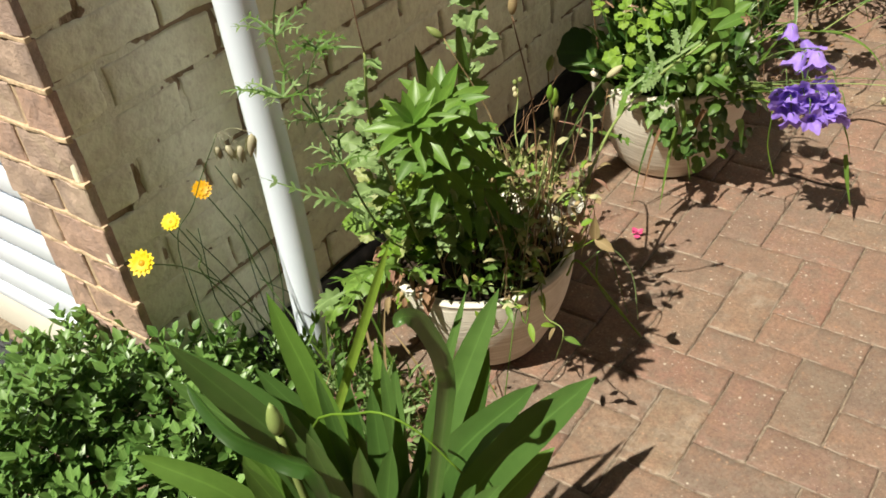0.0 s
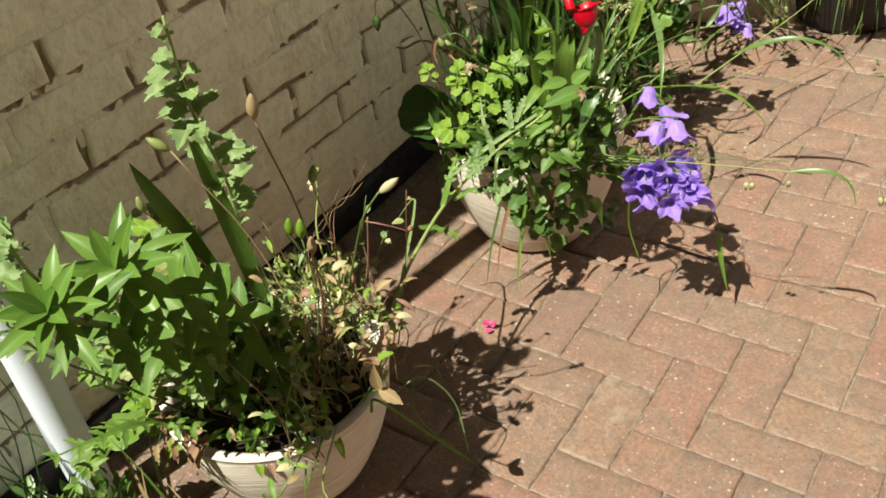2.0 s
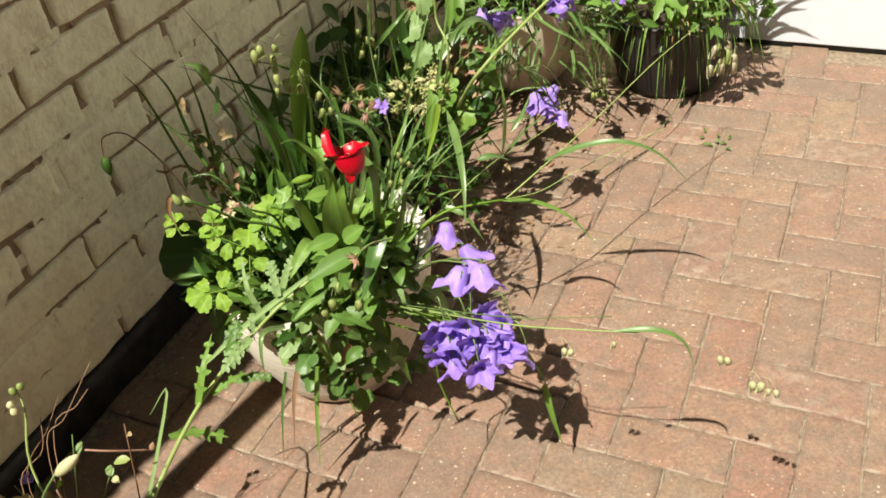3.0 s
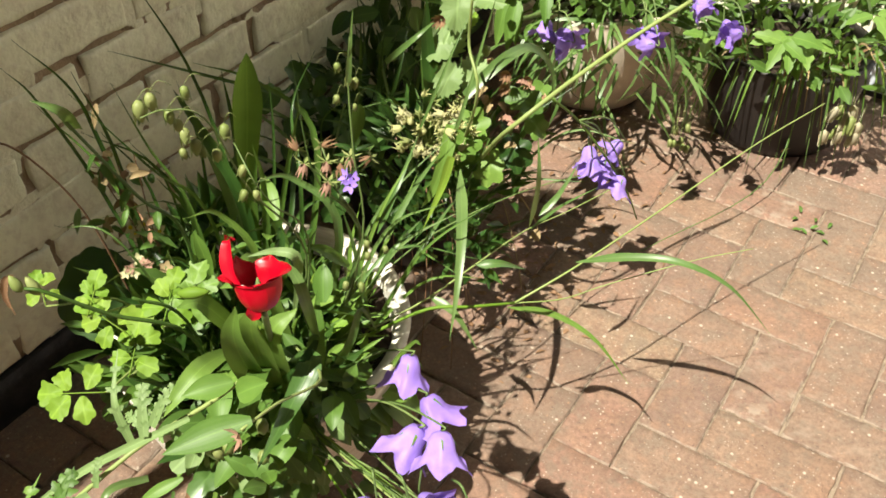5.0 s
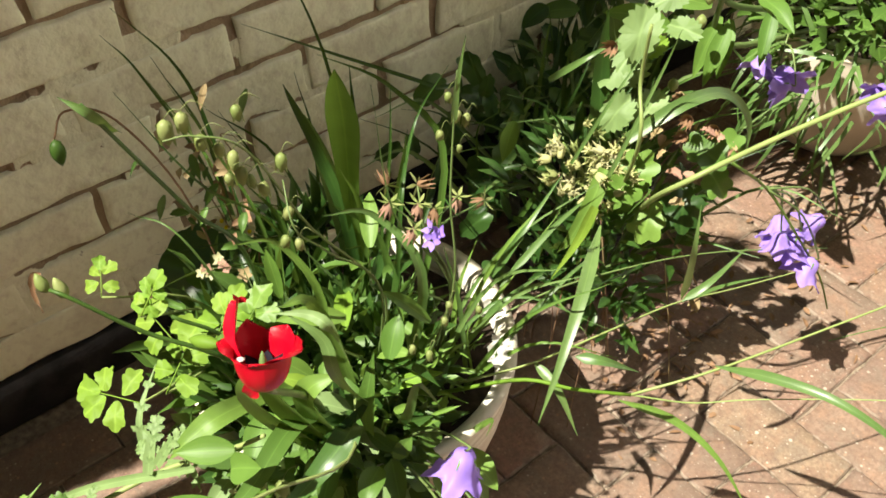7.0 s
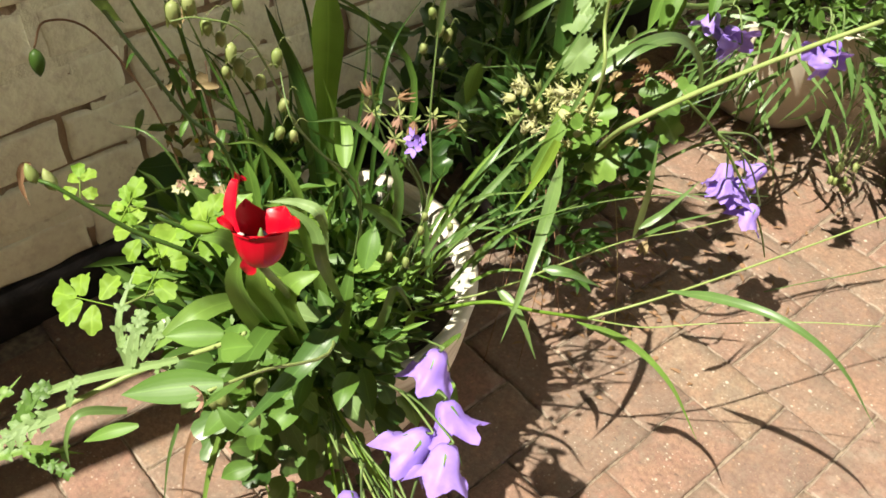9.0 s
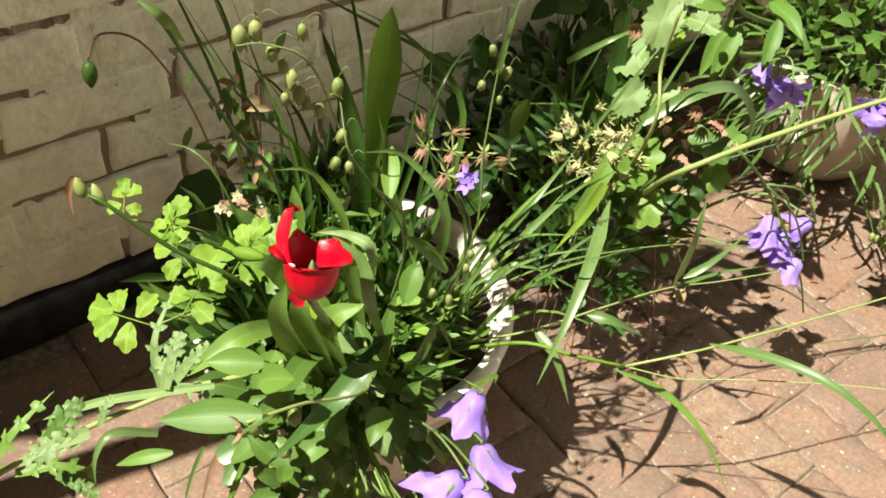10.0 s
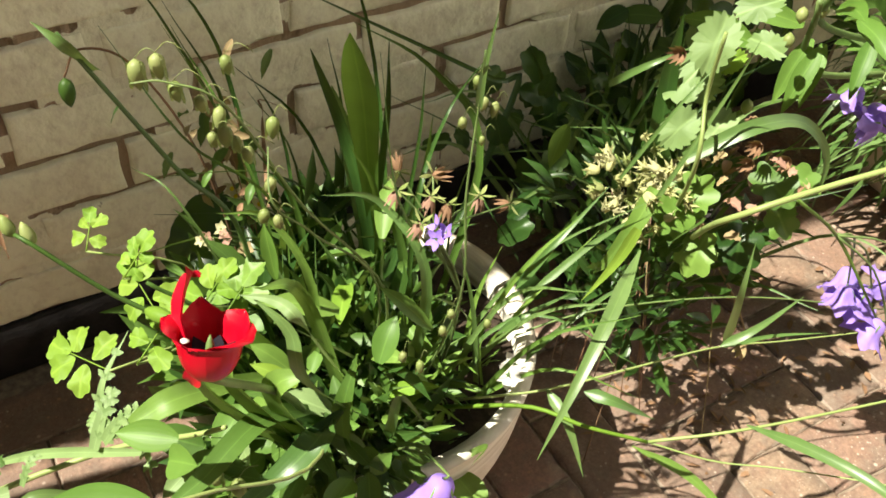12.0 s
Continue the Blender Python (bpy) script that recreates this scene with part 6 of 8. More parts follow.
primrose = thing("primrose", (-0.672, 0.433, SOIL_Z), "cream and tan fading primroses near the wall", "flower")
for k, (p, m, r) in enumerate((((-0.664, 0.384, 0.471), F_CREAM, 0.0095), ((-0.654, 0.397, 0.471), F_CREAM, 0.0095), ((-0.633, 0.402, 0.466), F_CREAM, 0.0105), ((-0.661, 0.386, 0.462), F_CREAM, 0.0095), ((-0.617, 0.337, 0.461), G_PINKDRY, 0.007), ((-0.621, 0.354, 0.461), G_BRACT, 0.008), ((-0.603, 0.354, 0.460), G_PINKDRY, 0.007), ((-0.612, 0.338, 0.456), G_BRACT, 0.007), ((-0.620, 0.331, 0.456), G_BRACT, 0.007), ((-0.612, 0.354, 0.461), G_PINKDRY, 0.007), ((-0.593, 0.369, 0.450), G_DRY, 0.009))):
    f = part("flower_head", rosette(Geo(), p, (0.3 + 0.3 * math.sin(k * 2), -0.5, 0.6), r, 5, r * 0.75, ovate, 0.35, 4, k), m, primrose)
    if m is F_CREAM:
        part("heart", pod(Geo(), Vector(p), (0.3, -0.5, 0.6), 0.003, 0.003, 4, 6), F_YELLOW, f)
    one_stem(primrose, [(-0.652, 0.473, SOIL_Z), Vector((-0.68, 0.50, SOIL_Z)).lerp(Vector(p), 0.6) + Vector((0, 0.01, 0.02)), p], 0.0014, 0.001, G_STEM, n=8, sides=5)
for k, p in enumerate(((-0.660, 0.444, 0.629), (-0.722, 0.425, 0.611), (-0.677, 0.333, 0.531), (-0.673, 0.364, 0.501))):
    one_leaf(primrose, p, (0.1, -0.4, -0.6), 0.03, 0.009, G_DRY if k % 2 else G_GREY, (0.6, -0.5, 0.3), lance, droop=0.4, n=8, wave=0.1)

campion = thing("campion", (-0.493, 0.491, SOIL_Z), "campion stalks with dry brown calyxes and one small violet bloom", "flower")
for k, (p, way) in enumerate((((-0.442, 0.468, 0.626), (-0.5, 0.1, 0.3)), ((-0.425, 0.458, 0.622), (-0.1, -0.3, -0.9)), ((-0.430, 0.494, 0.621), (0.5, 0.3, 0.3)), ((-0.417, 0.485, 0.611), (0.0, -0.2, -0.9)), ((-0.407, 0.496, 0.606), (0.2, -0.3, -0.8)), ((-0.435, 0.548, 0.572), (0.0, -0.2, -0.9)), ((-0.426, 0.576, 0.557), (-0.5, -0.4, -0.4)), ((-0.401, 0.467, 0.601), (-0.2, -0.3, -0.9)))):
    cal = part("calyx", rosette(Geo(), p, (-Vector(way)).normalized(), 0.013, 5, 0.004, lance, 0.3, 4, k), G_SEED, campion)
    part("withered_petals", rosette(Geo(), p, way, 0.007, 8, 0.0045, lance, 2.4, 5, k), G_PINKDRY if k % 2 else G_BROWN, cal, "dry pinkish-brown petals")
    one_stem(campion, [(-0.494 + 0.01 * (k % 3), 0.511, SOIL_Z), (-0.397, 0.507, 0.475), (-0.406, 0.486, 0.572), p], 0.0016, 0.0009, G_STEM, n=12, sides=5)
for k, p in enumerate(((-0.375, 0.466, 0.620), (-0.369, 0.472, 0.615), (-0.366, 0.461, 0.615))):
    part("flower_head", rosette(Geo(), p, (0.4 * (k - 1), -0.6, 0.5), 0.009, 5, 0.006, ovate, 0.4, 4, k), F_PURPLE, campion)

bells = thing("bellflower", (-0.423, 0.430, SOIL_Z), "violet bellflowers nodding over the bowl's edge", "flower", "bellflowers")


def nodding(parent, p, size, seed, root, way=None, material=None, spread=1.15):
    rng = random.Random(seed)
    ax = Vector(way or (rng.uniform(-0.3, 0.4), rng.uniform(-0.6, 0.0), rng.uniform(-0.8, -0.3))).normalized()
    top = Vector(p) - ax * size * 0.5
    f = part("flower_head", bell(Geo(), top, ax, size, spread * rng.uniform(0.9, 1.1), 5, seed), material or F_PURPLE, parent)
    part("calyx", rosette(Geo(), top, ax, size * 0.42, 5, size * 0.1, lance, 0.9, 4, seed), G_LIGHT, f)
    r = Vector(root)
    one_stem(parent, [r, r.lerp(top, 0.6) + Vector((0, 0, 0.03)), top - ax * 0.006, top], 0.0016, 0.0011, G_STEM, n=12, sides=5)
    return f


nodding(bells, (-0.255, 0.403, 0.440), 0.037, 1, (-0.412, 0.429, 0.271), (0.05, -0.35, -0.8))
nodding(bells, (-0.210, 0.386, 0.418), 0.037, 2, (-0.391, 0.419, 0.271), (0.45, -0.1, -0.55))
nodding(bells, (-0.216, 0.347, 0.402), 0.041, 3, (-0.391, 0.419, 0.271), (-0.25, -0.55, -0.75))
nodding(bells, (-0.178, 0.352, 0.410), 0.041, 4, (-0.391, 0.419, 0.271), (0.3, -0.5, -0.75))
rngb = random.Random(8)
CL = Vector((-0.167, 0.257, 0.334))
RIGHT, UP3 = Vector((0.92, 0.39, -0.09)), Vector((-0.19, 0.61, 0.77))
for k, (u, v) in enumerate(((-70, 15), (-45, -5), (-20, 30), (10, 5), (35, 30), (55, -10), (25, -35), (-5, -30), (70, 45), (-40, 40), (5, 50), (45, 65), (85, 20), (-10, 70), (20, 85), (60, 90), (-55, 60), (90, 70))):
    p = CL + RIGHT * ((u * 0.86 + 2) / 1130) - UP3 * ((v * 0.62 - 44) / 1130) + Vector((rngb.uniform(-0.01, 0.01), rngb.uniform(-0.02, 0.02), rngb.uniform(-0.01, 0.01)))
    nodding(bells, p, rngb.uniform(0.026, 0.033), 20 + k, (-0.381 + rngb.uniform(-0.04, 0.04), 0.369 + rngb.uniform(-0.04, 0.05), 0.271) if k % 4 == 0 else p + Vector((-0.03, 0.035, 0.02)), (rngb.uniform(-0.5, 0.7), rngb.uniform(-0.9, -0.1), rngb.uniform(-0.7, 0.2)), spread=1.35)
one_stem(bells, [(-0.371, 0.349, 0.271), (-0.245, 0.277, 0.332), (-0.244, 0.294, 0.213), (-0.221, 0.295, 0.131)], 0.0018, 0.0012, G_YELLOW, n=12)

# Leaves that fill the second bowl and hang over its rim.
filler = thing("bellflower_foliage", (BOWL_B[0], BOWL_B[1], SOIL_Z), "dense narrow and oval green leaves spilling over the stoneware bowl", "plant")
mound("foliage", (-0.570, 0.391, 0.283), (0.15, 0.13, 0.17), 200, 0.06, 0.020, G_MID, filler, "narrow mid-green leaves", 51)
mound("foliage", (-0.490, 0.400, 0.291), (0.13, 0.13, 0.15), 240, 0.06, 0.018, G_DARK, filler, "small narrow dark leaves", 52, low=0.0)
mound("foliage", (-0.650, 0.500, 0.320), (0.075, 0.07, 0.09), 110, 0.055, 0.022, G_DARK, filler, "dense dark leaves at the back of the bowl", 55, low=-0.2)
mound("foliage", (-0.440, 0.439, 0.310), (0.07, 0.09, 0.10), 80, 0.036, 0.010, G_LIGHT, filler, "light narrow leaves", 53, low=0.0)
mound("foliage", (-0.540, 0.351, 0.282), (0.15, 0.10, 0.10), 70, 0.05, 0.030, G_LIGHT, filler, "rounded light leaves", 54, low=0.05)
mound("foliage", (-0.500, 0.470, 0.320), (0.070, 0.080, 0.085), 200, 0.040, 0.010, G_MID, filler, "dense narrow leaves over the rim", 56, low=-0.3, shell=0.2)
mound("foliage", (-0.450, 0.420, 0.300), (0.075, 0.085, 0.085), 170, 0.034, 0.013, G_DARK, filler, "small dark leaves over the rim", 57, low=-0.4, shell=0.2)
rngv = random.Random(52)
for k in range(84):
    at = Vector((rngv.uniform(-0.455, -0.330), rngv.uniform(0.235, 0.390), rngv.uniform(0.315, 0.405)))
    size = rngv.uniform(0.032, 0.062)
    one_leaf(filler, at, (rngv.uniform(-0.7, 0.7), rngv.uniform(-0.9, 0.3), rngv.uniform(-0.4, 0.6)), size, size * rngv.uniform(0.34, 0.55), rngv.choice((G_LIGHT, G_MID, G_GREY, G_LILY, G_MID)), (0.35 + rngv.uniform(-0.4, 0.4), -0.4, 0.8), rngv.choice((lance, ovate)), droop=rngv.uniform(0.1, 0.5), fold=0.3, n=8)
rngl = random.Random(14)
for k in range(22):
    at = Vector((-0.446 + rngl.uniform(-0.07, 0.07), 0.427 + rngl.uniform(-0.10, 0.06), rngl.uniform(0.367, 0.497)))
    one_leaf(filler, at, (rngl.uniform(-0.7, 0.7), rngl.uniform(-0.7, 0.5), rngl.uniform(-0.1, 0.9)), rngl.uniform(0.045, 0.08), rngl.uniform(0.015, 0.026), rngl.choice((G_LIGHT, G_LIGHT, G_YELLOW, G_LILY)), (0.35, -0.4, 0.85), lance, droop=0.25, fold=0.3, n=9)
for k in range(32):
    g0, q = rngl.uniform(3.9, 6.2), rngl.uniform(0.08, 0.19)
    at = Vector((BOWL_B[0] + q * math.cos(g0), BOWL_B[1] - 0.01 + q * math.sin(g0), POT_H + rngl.uniform(-0.01, 0.16 - 0.4 * (q - 0.1))))
    size = rngl.uniform(0.03, 0.055)
    one_fan(filler, at, (math.cos(g0) + rngl.uniform(-0.6, 0.6), math.sin(g0) + rngl.uniform(-0.6, 0.6), rngl.uniform(-0.7, 0.5)), size, size * rngl.uniform(0.8, 1.05), rngl.choice((G_MID, G_GREY, G_LIGHT, G_STRAP)), (0.3 + 0.3 * math.cos(g0), -0.4, 0.85), lobes=3, depth=0.42, widest=0.35, seed=k, droop=0.35)
for k in range(84):
    g0, q = rngl.uniform(4.95, 6.05), rngl.uniform(0.16, 0.235)
    at = Vector((BOWL_B[0] + q * math.cos(g0), BOWL_B[1] + q * math.sin(g0), POT_H + rngl.uniform(-0.12, 0.09) * (1.0 if g0 > 5.2 else 0.5)))
    size = rngl.uniform(0.028, 0.046)
    one_fan(filler, at, (math.cos(g0) + rngl.uniform(-0.6, 0.6), math.sin(g0) + rngl.uniform(-0.6, 0.6), rngl.uniform(-0.9, 0.3)), size, size * rngl.uniform(0.6, 1.0), rngl.choice((G_MID, G_STRAP, G_DARK, G_GREY)), (0.3 + 0.4 * math.cos(g0), -0.4, 0.85), lobes=3, depth=0.42, widest=0.35, seed=k, droop=0.35)
for k in range(60):
    g0, q = rngl.uniform(0, 6.28), rngl.uniform(0.0, 0.17)
    a = Vector((BOWL_B[0] + 0.03 + q * math.cos(g0), BOWL_B[1] - 0.02 + q * math.sin(g0), SOIL_Z))
    b = a + Vector((rngl.uniform(-0.036, 0.134), rngl.uniform(-0.119, 0.061), rngl.uniform(0.116, 0.316)))
    one_blade(filler, arc(a, b, 0.03, rngl.uniform(-0.3, 0.3)), rngl.uniform(0.004, 0.010), rngl.choice((G_GRASS, G_MID, G_LIGHT, G_GREY)), shape=grassy, n=9, name="grass_blade")
for k in range(30):
    g0, q = rngl.uniform(5.2, 7.4), rngl.uniform(0.06, 0.165)
    a = Vector((BOWL_B[0] + q * math.cos(g0), BOWL_B[1] + q * math.sin(g0), SOIL_Z))
    sprig(filler, a, (rngl.uniform(-0.3, 0.5), rngl.uniform(-0.6, 0.2), 1.0), rngl.uniform(0.07, 0.16), 10, 0.020, 0.006, rngl.choice((G_LIGHT, G_MID)), k, shape=lance)
for k in range(10):
    g0 = rngl.uniform(4.9, 6.4)
    at = Vector((BOWL_B[0] + 0.19 * math.cos(g0), BOWL_B[1] + 0.19 * math.sin(g0), POT_H))
    one_leaf(filler, at, (math.cos(g0), math.sin(g0), rngl.uniform(-0.9, 0.2)), rngl.uniform(0.05, 0.09), rngl.uniform(0.022, 0.04), rngl.choice((G_MID, G_LIGHT, G_GREY)), (math.cos(g0) * 0.5, math.sin(g0) * 0.5, 0.9), lance, droop=0.4, n=9)
for k, (a, b, w, m) in enumerate((
    ((-0.444, 0.264, 0.301), (-0.425, 0.299, 0.060), 0.016, G_LIGHT), ((-0.448, 0.253, 0.232), (-0.460, 0.203, 0.020), 0.010, G_LIGHT), ((-0.493, 0.225, 0.233), (-0.527, 0.188, 0.020), 0.006, G_GRASS),
    ((-0.480, 0.242, 0.233), (-0.510, 0.210, 0.050), 0.009, G_BROWN), ((-0.389, 0.274, 0.281), (-0.435, 0.284, 0.137), 0.014, G_BROWN), ((-0.309, 0.277, 0.275), (-0.309, 0.311, 0.175), 0.02, G_MID))):
    one_blade(filler, arc(a, b, 0.02), w, m, (0.3, -0.8, 0.4), grassy, 0.3, 10, name="trailing_leaf")
for k, p in enumerate(((-0.367, 0.250, 0.427), (-0.348, 0.263, 0.427), (-0.332, 0.243, 0.407), (-0.371, 0.232, 0.408), (-0.388, 0.230, 0.388))):
    one_spikelet(filler, p, 0.024, G_SEED, Vector(p) + Vector((0, 0.02, 0.02)), 80 + k)
# White rosettes stand in for sunlit patches of the bowl's rim.
for k, p in enumerate(((-0.456, 0.618, 0.329), (-0.420, 0.601, 0.309), (-0.411, 0.587, 0.309))):
    part("white_flower", rosette(Geo(), p, (0.6, -0.3, 0.6), 0.016, 5, 0.012, ovate, 0.3, 4, k), F_WHITE, filler)

fan = thing("meadow_grass", (-0.474, 0.530, SOIL_Z), "blue-green grass leaning out of the bowl towards the next pot", "grass", "arching grasses")
rngm = random.Random(27)
for k in range(9):
    a = Vector((-0.474 + rngm.uniform(-0.06, 0.05), 0.530 + rngm.uniform(-0.06, 0.07), SOIL_Z))
    b = a + Vector((rngm.uniform(-0.009, 0.161), rngm.uniform(0.078, 0.338), rngm.uniform(0.101, 0.301)))
    one_blade(fan, arc(a, b, rngm.uniform(0.02, 0.09), rngm.uniform(-0.2, 0.2)), rngm.uniform(0.004, 0.008), rngm.choice((G_GRASS, G_GRASS, G_MID, G_LIGHT)), (0.4, -0.4, 0.7), grassy, 0.3, 11, name="grass_blade")

# Long grass that arches out over the paving.
arching = thing("couch_grass", (-0.414, 0.529, SOIL_Z), "long couch grass arching out of the bowl over the paving", "grass", "arching grasses")
one_stem(arching, [(-0.42, 0.51, 0.29), (-0.345, 0.565, 0.345), (-0.294, 0.600, 0.350), (-0.258, 0.655, 0.330)], 0.0026, 0.0020, G_YELLOW, n=14, label="yellowing grass stem")
one_stem(arching, [(-0.258, 0.655, 0.330), (-0.205, 0.735, 0.365), (-0.146, 0.892, 0.388), (-0.080, 1.041, 0.429), (-0.020, 1.165, 0.455)], 0.0018, 0.0008, G_PALESTEM, n=22)
one_stem(arching, [(-0.258, 0.655, 0.330), (-0.210, 0.705, 0.322), (-0.161, 0.750, 0.341), (-0.072, 0.812, 0.381), (-0.010, 0.855, 0.400)], 0.0011, 0.0006, G_PALESTEM, n=18)
one_stem(arching, [(-0.42, 0.53, 0.29), (-0.372, 0.612, 0.312), (-0.345, 0.704, 0.323), (-0.332, 0.820, 0.305), (-0.310, 0.915, 0.285), (-0.270, 1.010, 0.290)], 0.0017, 0.0008, G_PALESTEM, n=24)
one_stem(arching, [(-0.47, 0.58, 0.29), (-0.438, 0.690, 0.325), (-0.392, 0.800, 0.338), (-0.345, 0.910, 0.330), (-0.270, 1.060, 0.300)], 0.0016, 0.0008, G_STEM, n=22)
COUCH_LEAVES = (
    ([(-0.255, 0.630, 0.345), (-0.205, 0.672, 0.322), (-0.150, 0.694, 0.284), (-0.096, 0.706, 0.215)], 0.0105, G_LIGHT),
    ([(-0.205, 0.725, 0.378), (-0.140, 0.735, 0.412), (-0.075, 0.750, 0.424), (-0.010, 0.772, 0.396), (0.050, 0.803, 0.316)], 0.0125, G_GRASS),
    ([(-0.360, 0.600, 0.335), (-0.318, 0.600, 0.322), (-0.283, 0.603, 0.268)], 0.013, G_GRASS),
    ([(-0.335, 0.838, 0.297), (-0.312, 0.803, 0.380), (-0.297, 0.778, 0.455), (-0.308, 0.788, 0.510)], 0.013, G_GRASS),
    ([(-0.330, 0.832, 0.300), (-0.290, 0.850, 0.352), (-0.245, 0.872, 0.392)], 0.006, G_GRASS),
)
COUCH_LEAVES_MORE = (
    ([(-0.387, 0.719, 0.463), (-0.334, 0.639, 0.444), (-0.302, 0.580, 0.406), (-0.286, 0.536, 0.348)], 0.017, G_GRASS),
    ([(-0.258, 0.550, 0.483), (-0.235, 0.568, 0.483), (-0.219, 0.603, 0.454)], 0.012, G_GRASS),
    ([(-0.270, 0.734, 0.424), (-0.259, 0.765, 0.444), (-0.263, 0.830, 0.453)], 0.010, G_GRASS),
    ([(-0.458, 0.619, 0.387), (-0.451, 0.661, 0.445), (-0.465, 0.734, 0.483)], 0.010, G_GRASS),
    ([(-0.453, 0.627, 0.368), (-0.459, 0.714, 0.406), (-0.461, 0.794, 0.425)], 0.010, G_GRASS),
    ([(-0.427, 0.577, 0.368), (-0.409, 0.601, 0.406), (-0.411, 0.670, 0.406)], 0.008, G_GRASS),
)
for pts, w, m in COUCH_LEAVES + COUCH_LEAVES_MORE:
    one_blade(arching, pts, w, m, (0.4, -0.4, 0.8), reed, 0.25, 16, name="grass_blade")
for k, p in enumerate(((0.048, 0.273, 0.407), (0.187, 0.298, 0.395), (0.234, 0.264, 0.395), (0.254, 0.260, 0.394), (-0.011, 0.239, 0.408))):
    for q in range(2 if k else 1):
        one_spikelet(arching, Vector(p) + Vector((0.010 * q, -0.004 * q, 0.005 * q)), 0.013 + 0.003 * (k % 3), G_BRACT, Vector(p) + Vector((-0.012, 0.01, 0.014)), 100 + k * 3 + q)
one_stem(arching, [(-0.410, 0.369, 0.290), (-0.115, 0.263, 0.412), (0.004, 0.266, 0.429), (0.079, 0.285, 0.427)], 0.0014, 0.0009, G_PALESTEM, n=16)
one_stem(arching, [(-0.410, 0.369, 0.290), (-0.115, 0.266, 0.422), (-0.032, 0.279, 0.430), (0.036, 0.305, 0.428)], 0.0010, 0.0006, G_STEM, n=16)
one_blade(arching, [(0.045, 0.277, 0.428), (0.100, 0.288, 0.436), (0.137, 0.297, 0.416), (0.155, 0.294, 0.375)], 0.009, G_GRASS, (0.3, -0.4, 0.8), reed, n=12, name="grass_blade")
one_blade(arching, [(-0.390, 0.359, 0.300), (-0.140, 0.306, 0.344), (-0.095, 0.334, 0.270), (-0.075, 0.348, 0.189)], 0.010, G_LIGHT, (0.3, -0.4, 0.8), grassy, n=12, name="grass_blade")
one_blade(arching, [(-0.091, 0.364, 0.190), (-0.076, 0.355, 0.128), (-0.059, 0.355, 0.060)], 0.012, G_LIGHT, (0.3, -0.6, 0.6), grassy, n=10, name="grass_blade")


# ==== third pot and the planters at the far end ====
cowslip = thing("cowslip", (POT_C[0], POT_C[1], 0.17), "cowslips with pale yellow-green seed heads in the dark pot", "flower")
rngc = random.Random(4)
for k in range(52):
    p = Vector((-0.480, 0.805, 0.445)) + Vector((rngc.uniform(-0.045, 0.045), rngc.uniform(-0.05, 0.05), rngc.uniform(-0.04, 0.04)))
    d = Vector((rngc.uniform(-0.975, 1.025), rngc.uniform(-1.007, 0.493), rngc.uniform(-0.202, 0.998)))
    size = rngc.uniform(0.013, 0.019)
    calyx = bell(Geo(), p, d, size * 0.8, 0.55, 5, k)
    rosette(calyx, p + d.normalized() * size * 0.55, d, size * 0.62, 6, size * 0.2, lance, 0.7, 4, k)
    part("flower_head", calyx, rngc.choice((G_SEED, G_CALYX, G_CALYX, G_BRACT)), cowslip)
for k in range(5):
    one_stem(cowslip, [(-0.561, 0.932, 0.203), (-0.526, 0.851, 0.358), (-0.483 + 0.02 * (k - 2), 0.791, 0.464)], 0.002, 0.0013, G_PALESTEM, n=10)
for k, (p, w, s, m) in enumerate((
    ((-0.440, 0.881, 0.444), (-0.3, -0.55, -0.3), 0.075, G_LIGHT), ((-0.436, 0.845, 0.444), (-0.1, -0.6, -0.5), 0.06, G_LIGHT), ((-0.431, 0.917, 0.462), (0.5, 0.0, 0.0), 0.06, G_MID), ((-0.416, 0.858, 0.405), (0.2, -0.6, -0.5), 0.06, G_LIGHT), ((-0.414, 0.907, 0.405), (0.4, -0.4, -0.4), 0.065, G_DARK), ((-0.425, 0.961, 0.444), (0.6, 0.2, 0.0), 0.05, G_LIGHT), ((-0.435, 0.837, 0.405), (-0.2, -0.6, -0.5), 0.05, G_MID), ((-0.408, 0.936, 0.424), (0.5, 0.0, -0.3), 0.05, G_LIGHT))):
    one_fan(cowslip, p, w, s, s * 0.85, m, (0.3, -0.5, 0.8), lobes=7, depth=0.22, wave=0.07, seed=k, droop=0.3)
# Dark leaf mound added to deepen the shadow on the paving behind it.
mound("foliage", (-0.500, 0.850, 0.200), (0.11, 0.08, 0.12), 150, 0.055, 0.020, G_DARK, cowslip, "dark leaves added low by the pot to shade the ground", 62, shell=0.2, low=-0.5)
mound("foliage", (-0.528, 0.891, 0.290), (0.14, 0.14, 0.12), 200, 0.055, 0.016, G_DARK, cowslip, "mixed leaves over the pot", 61)
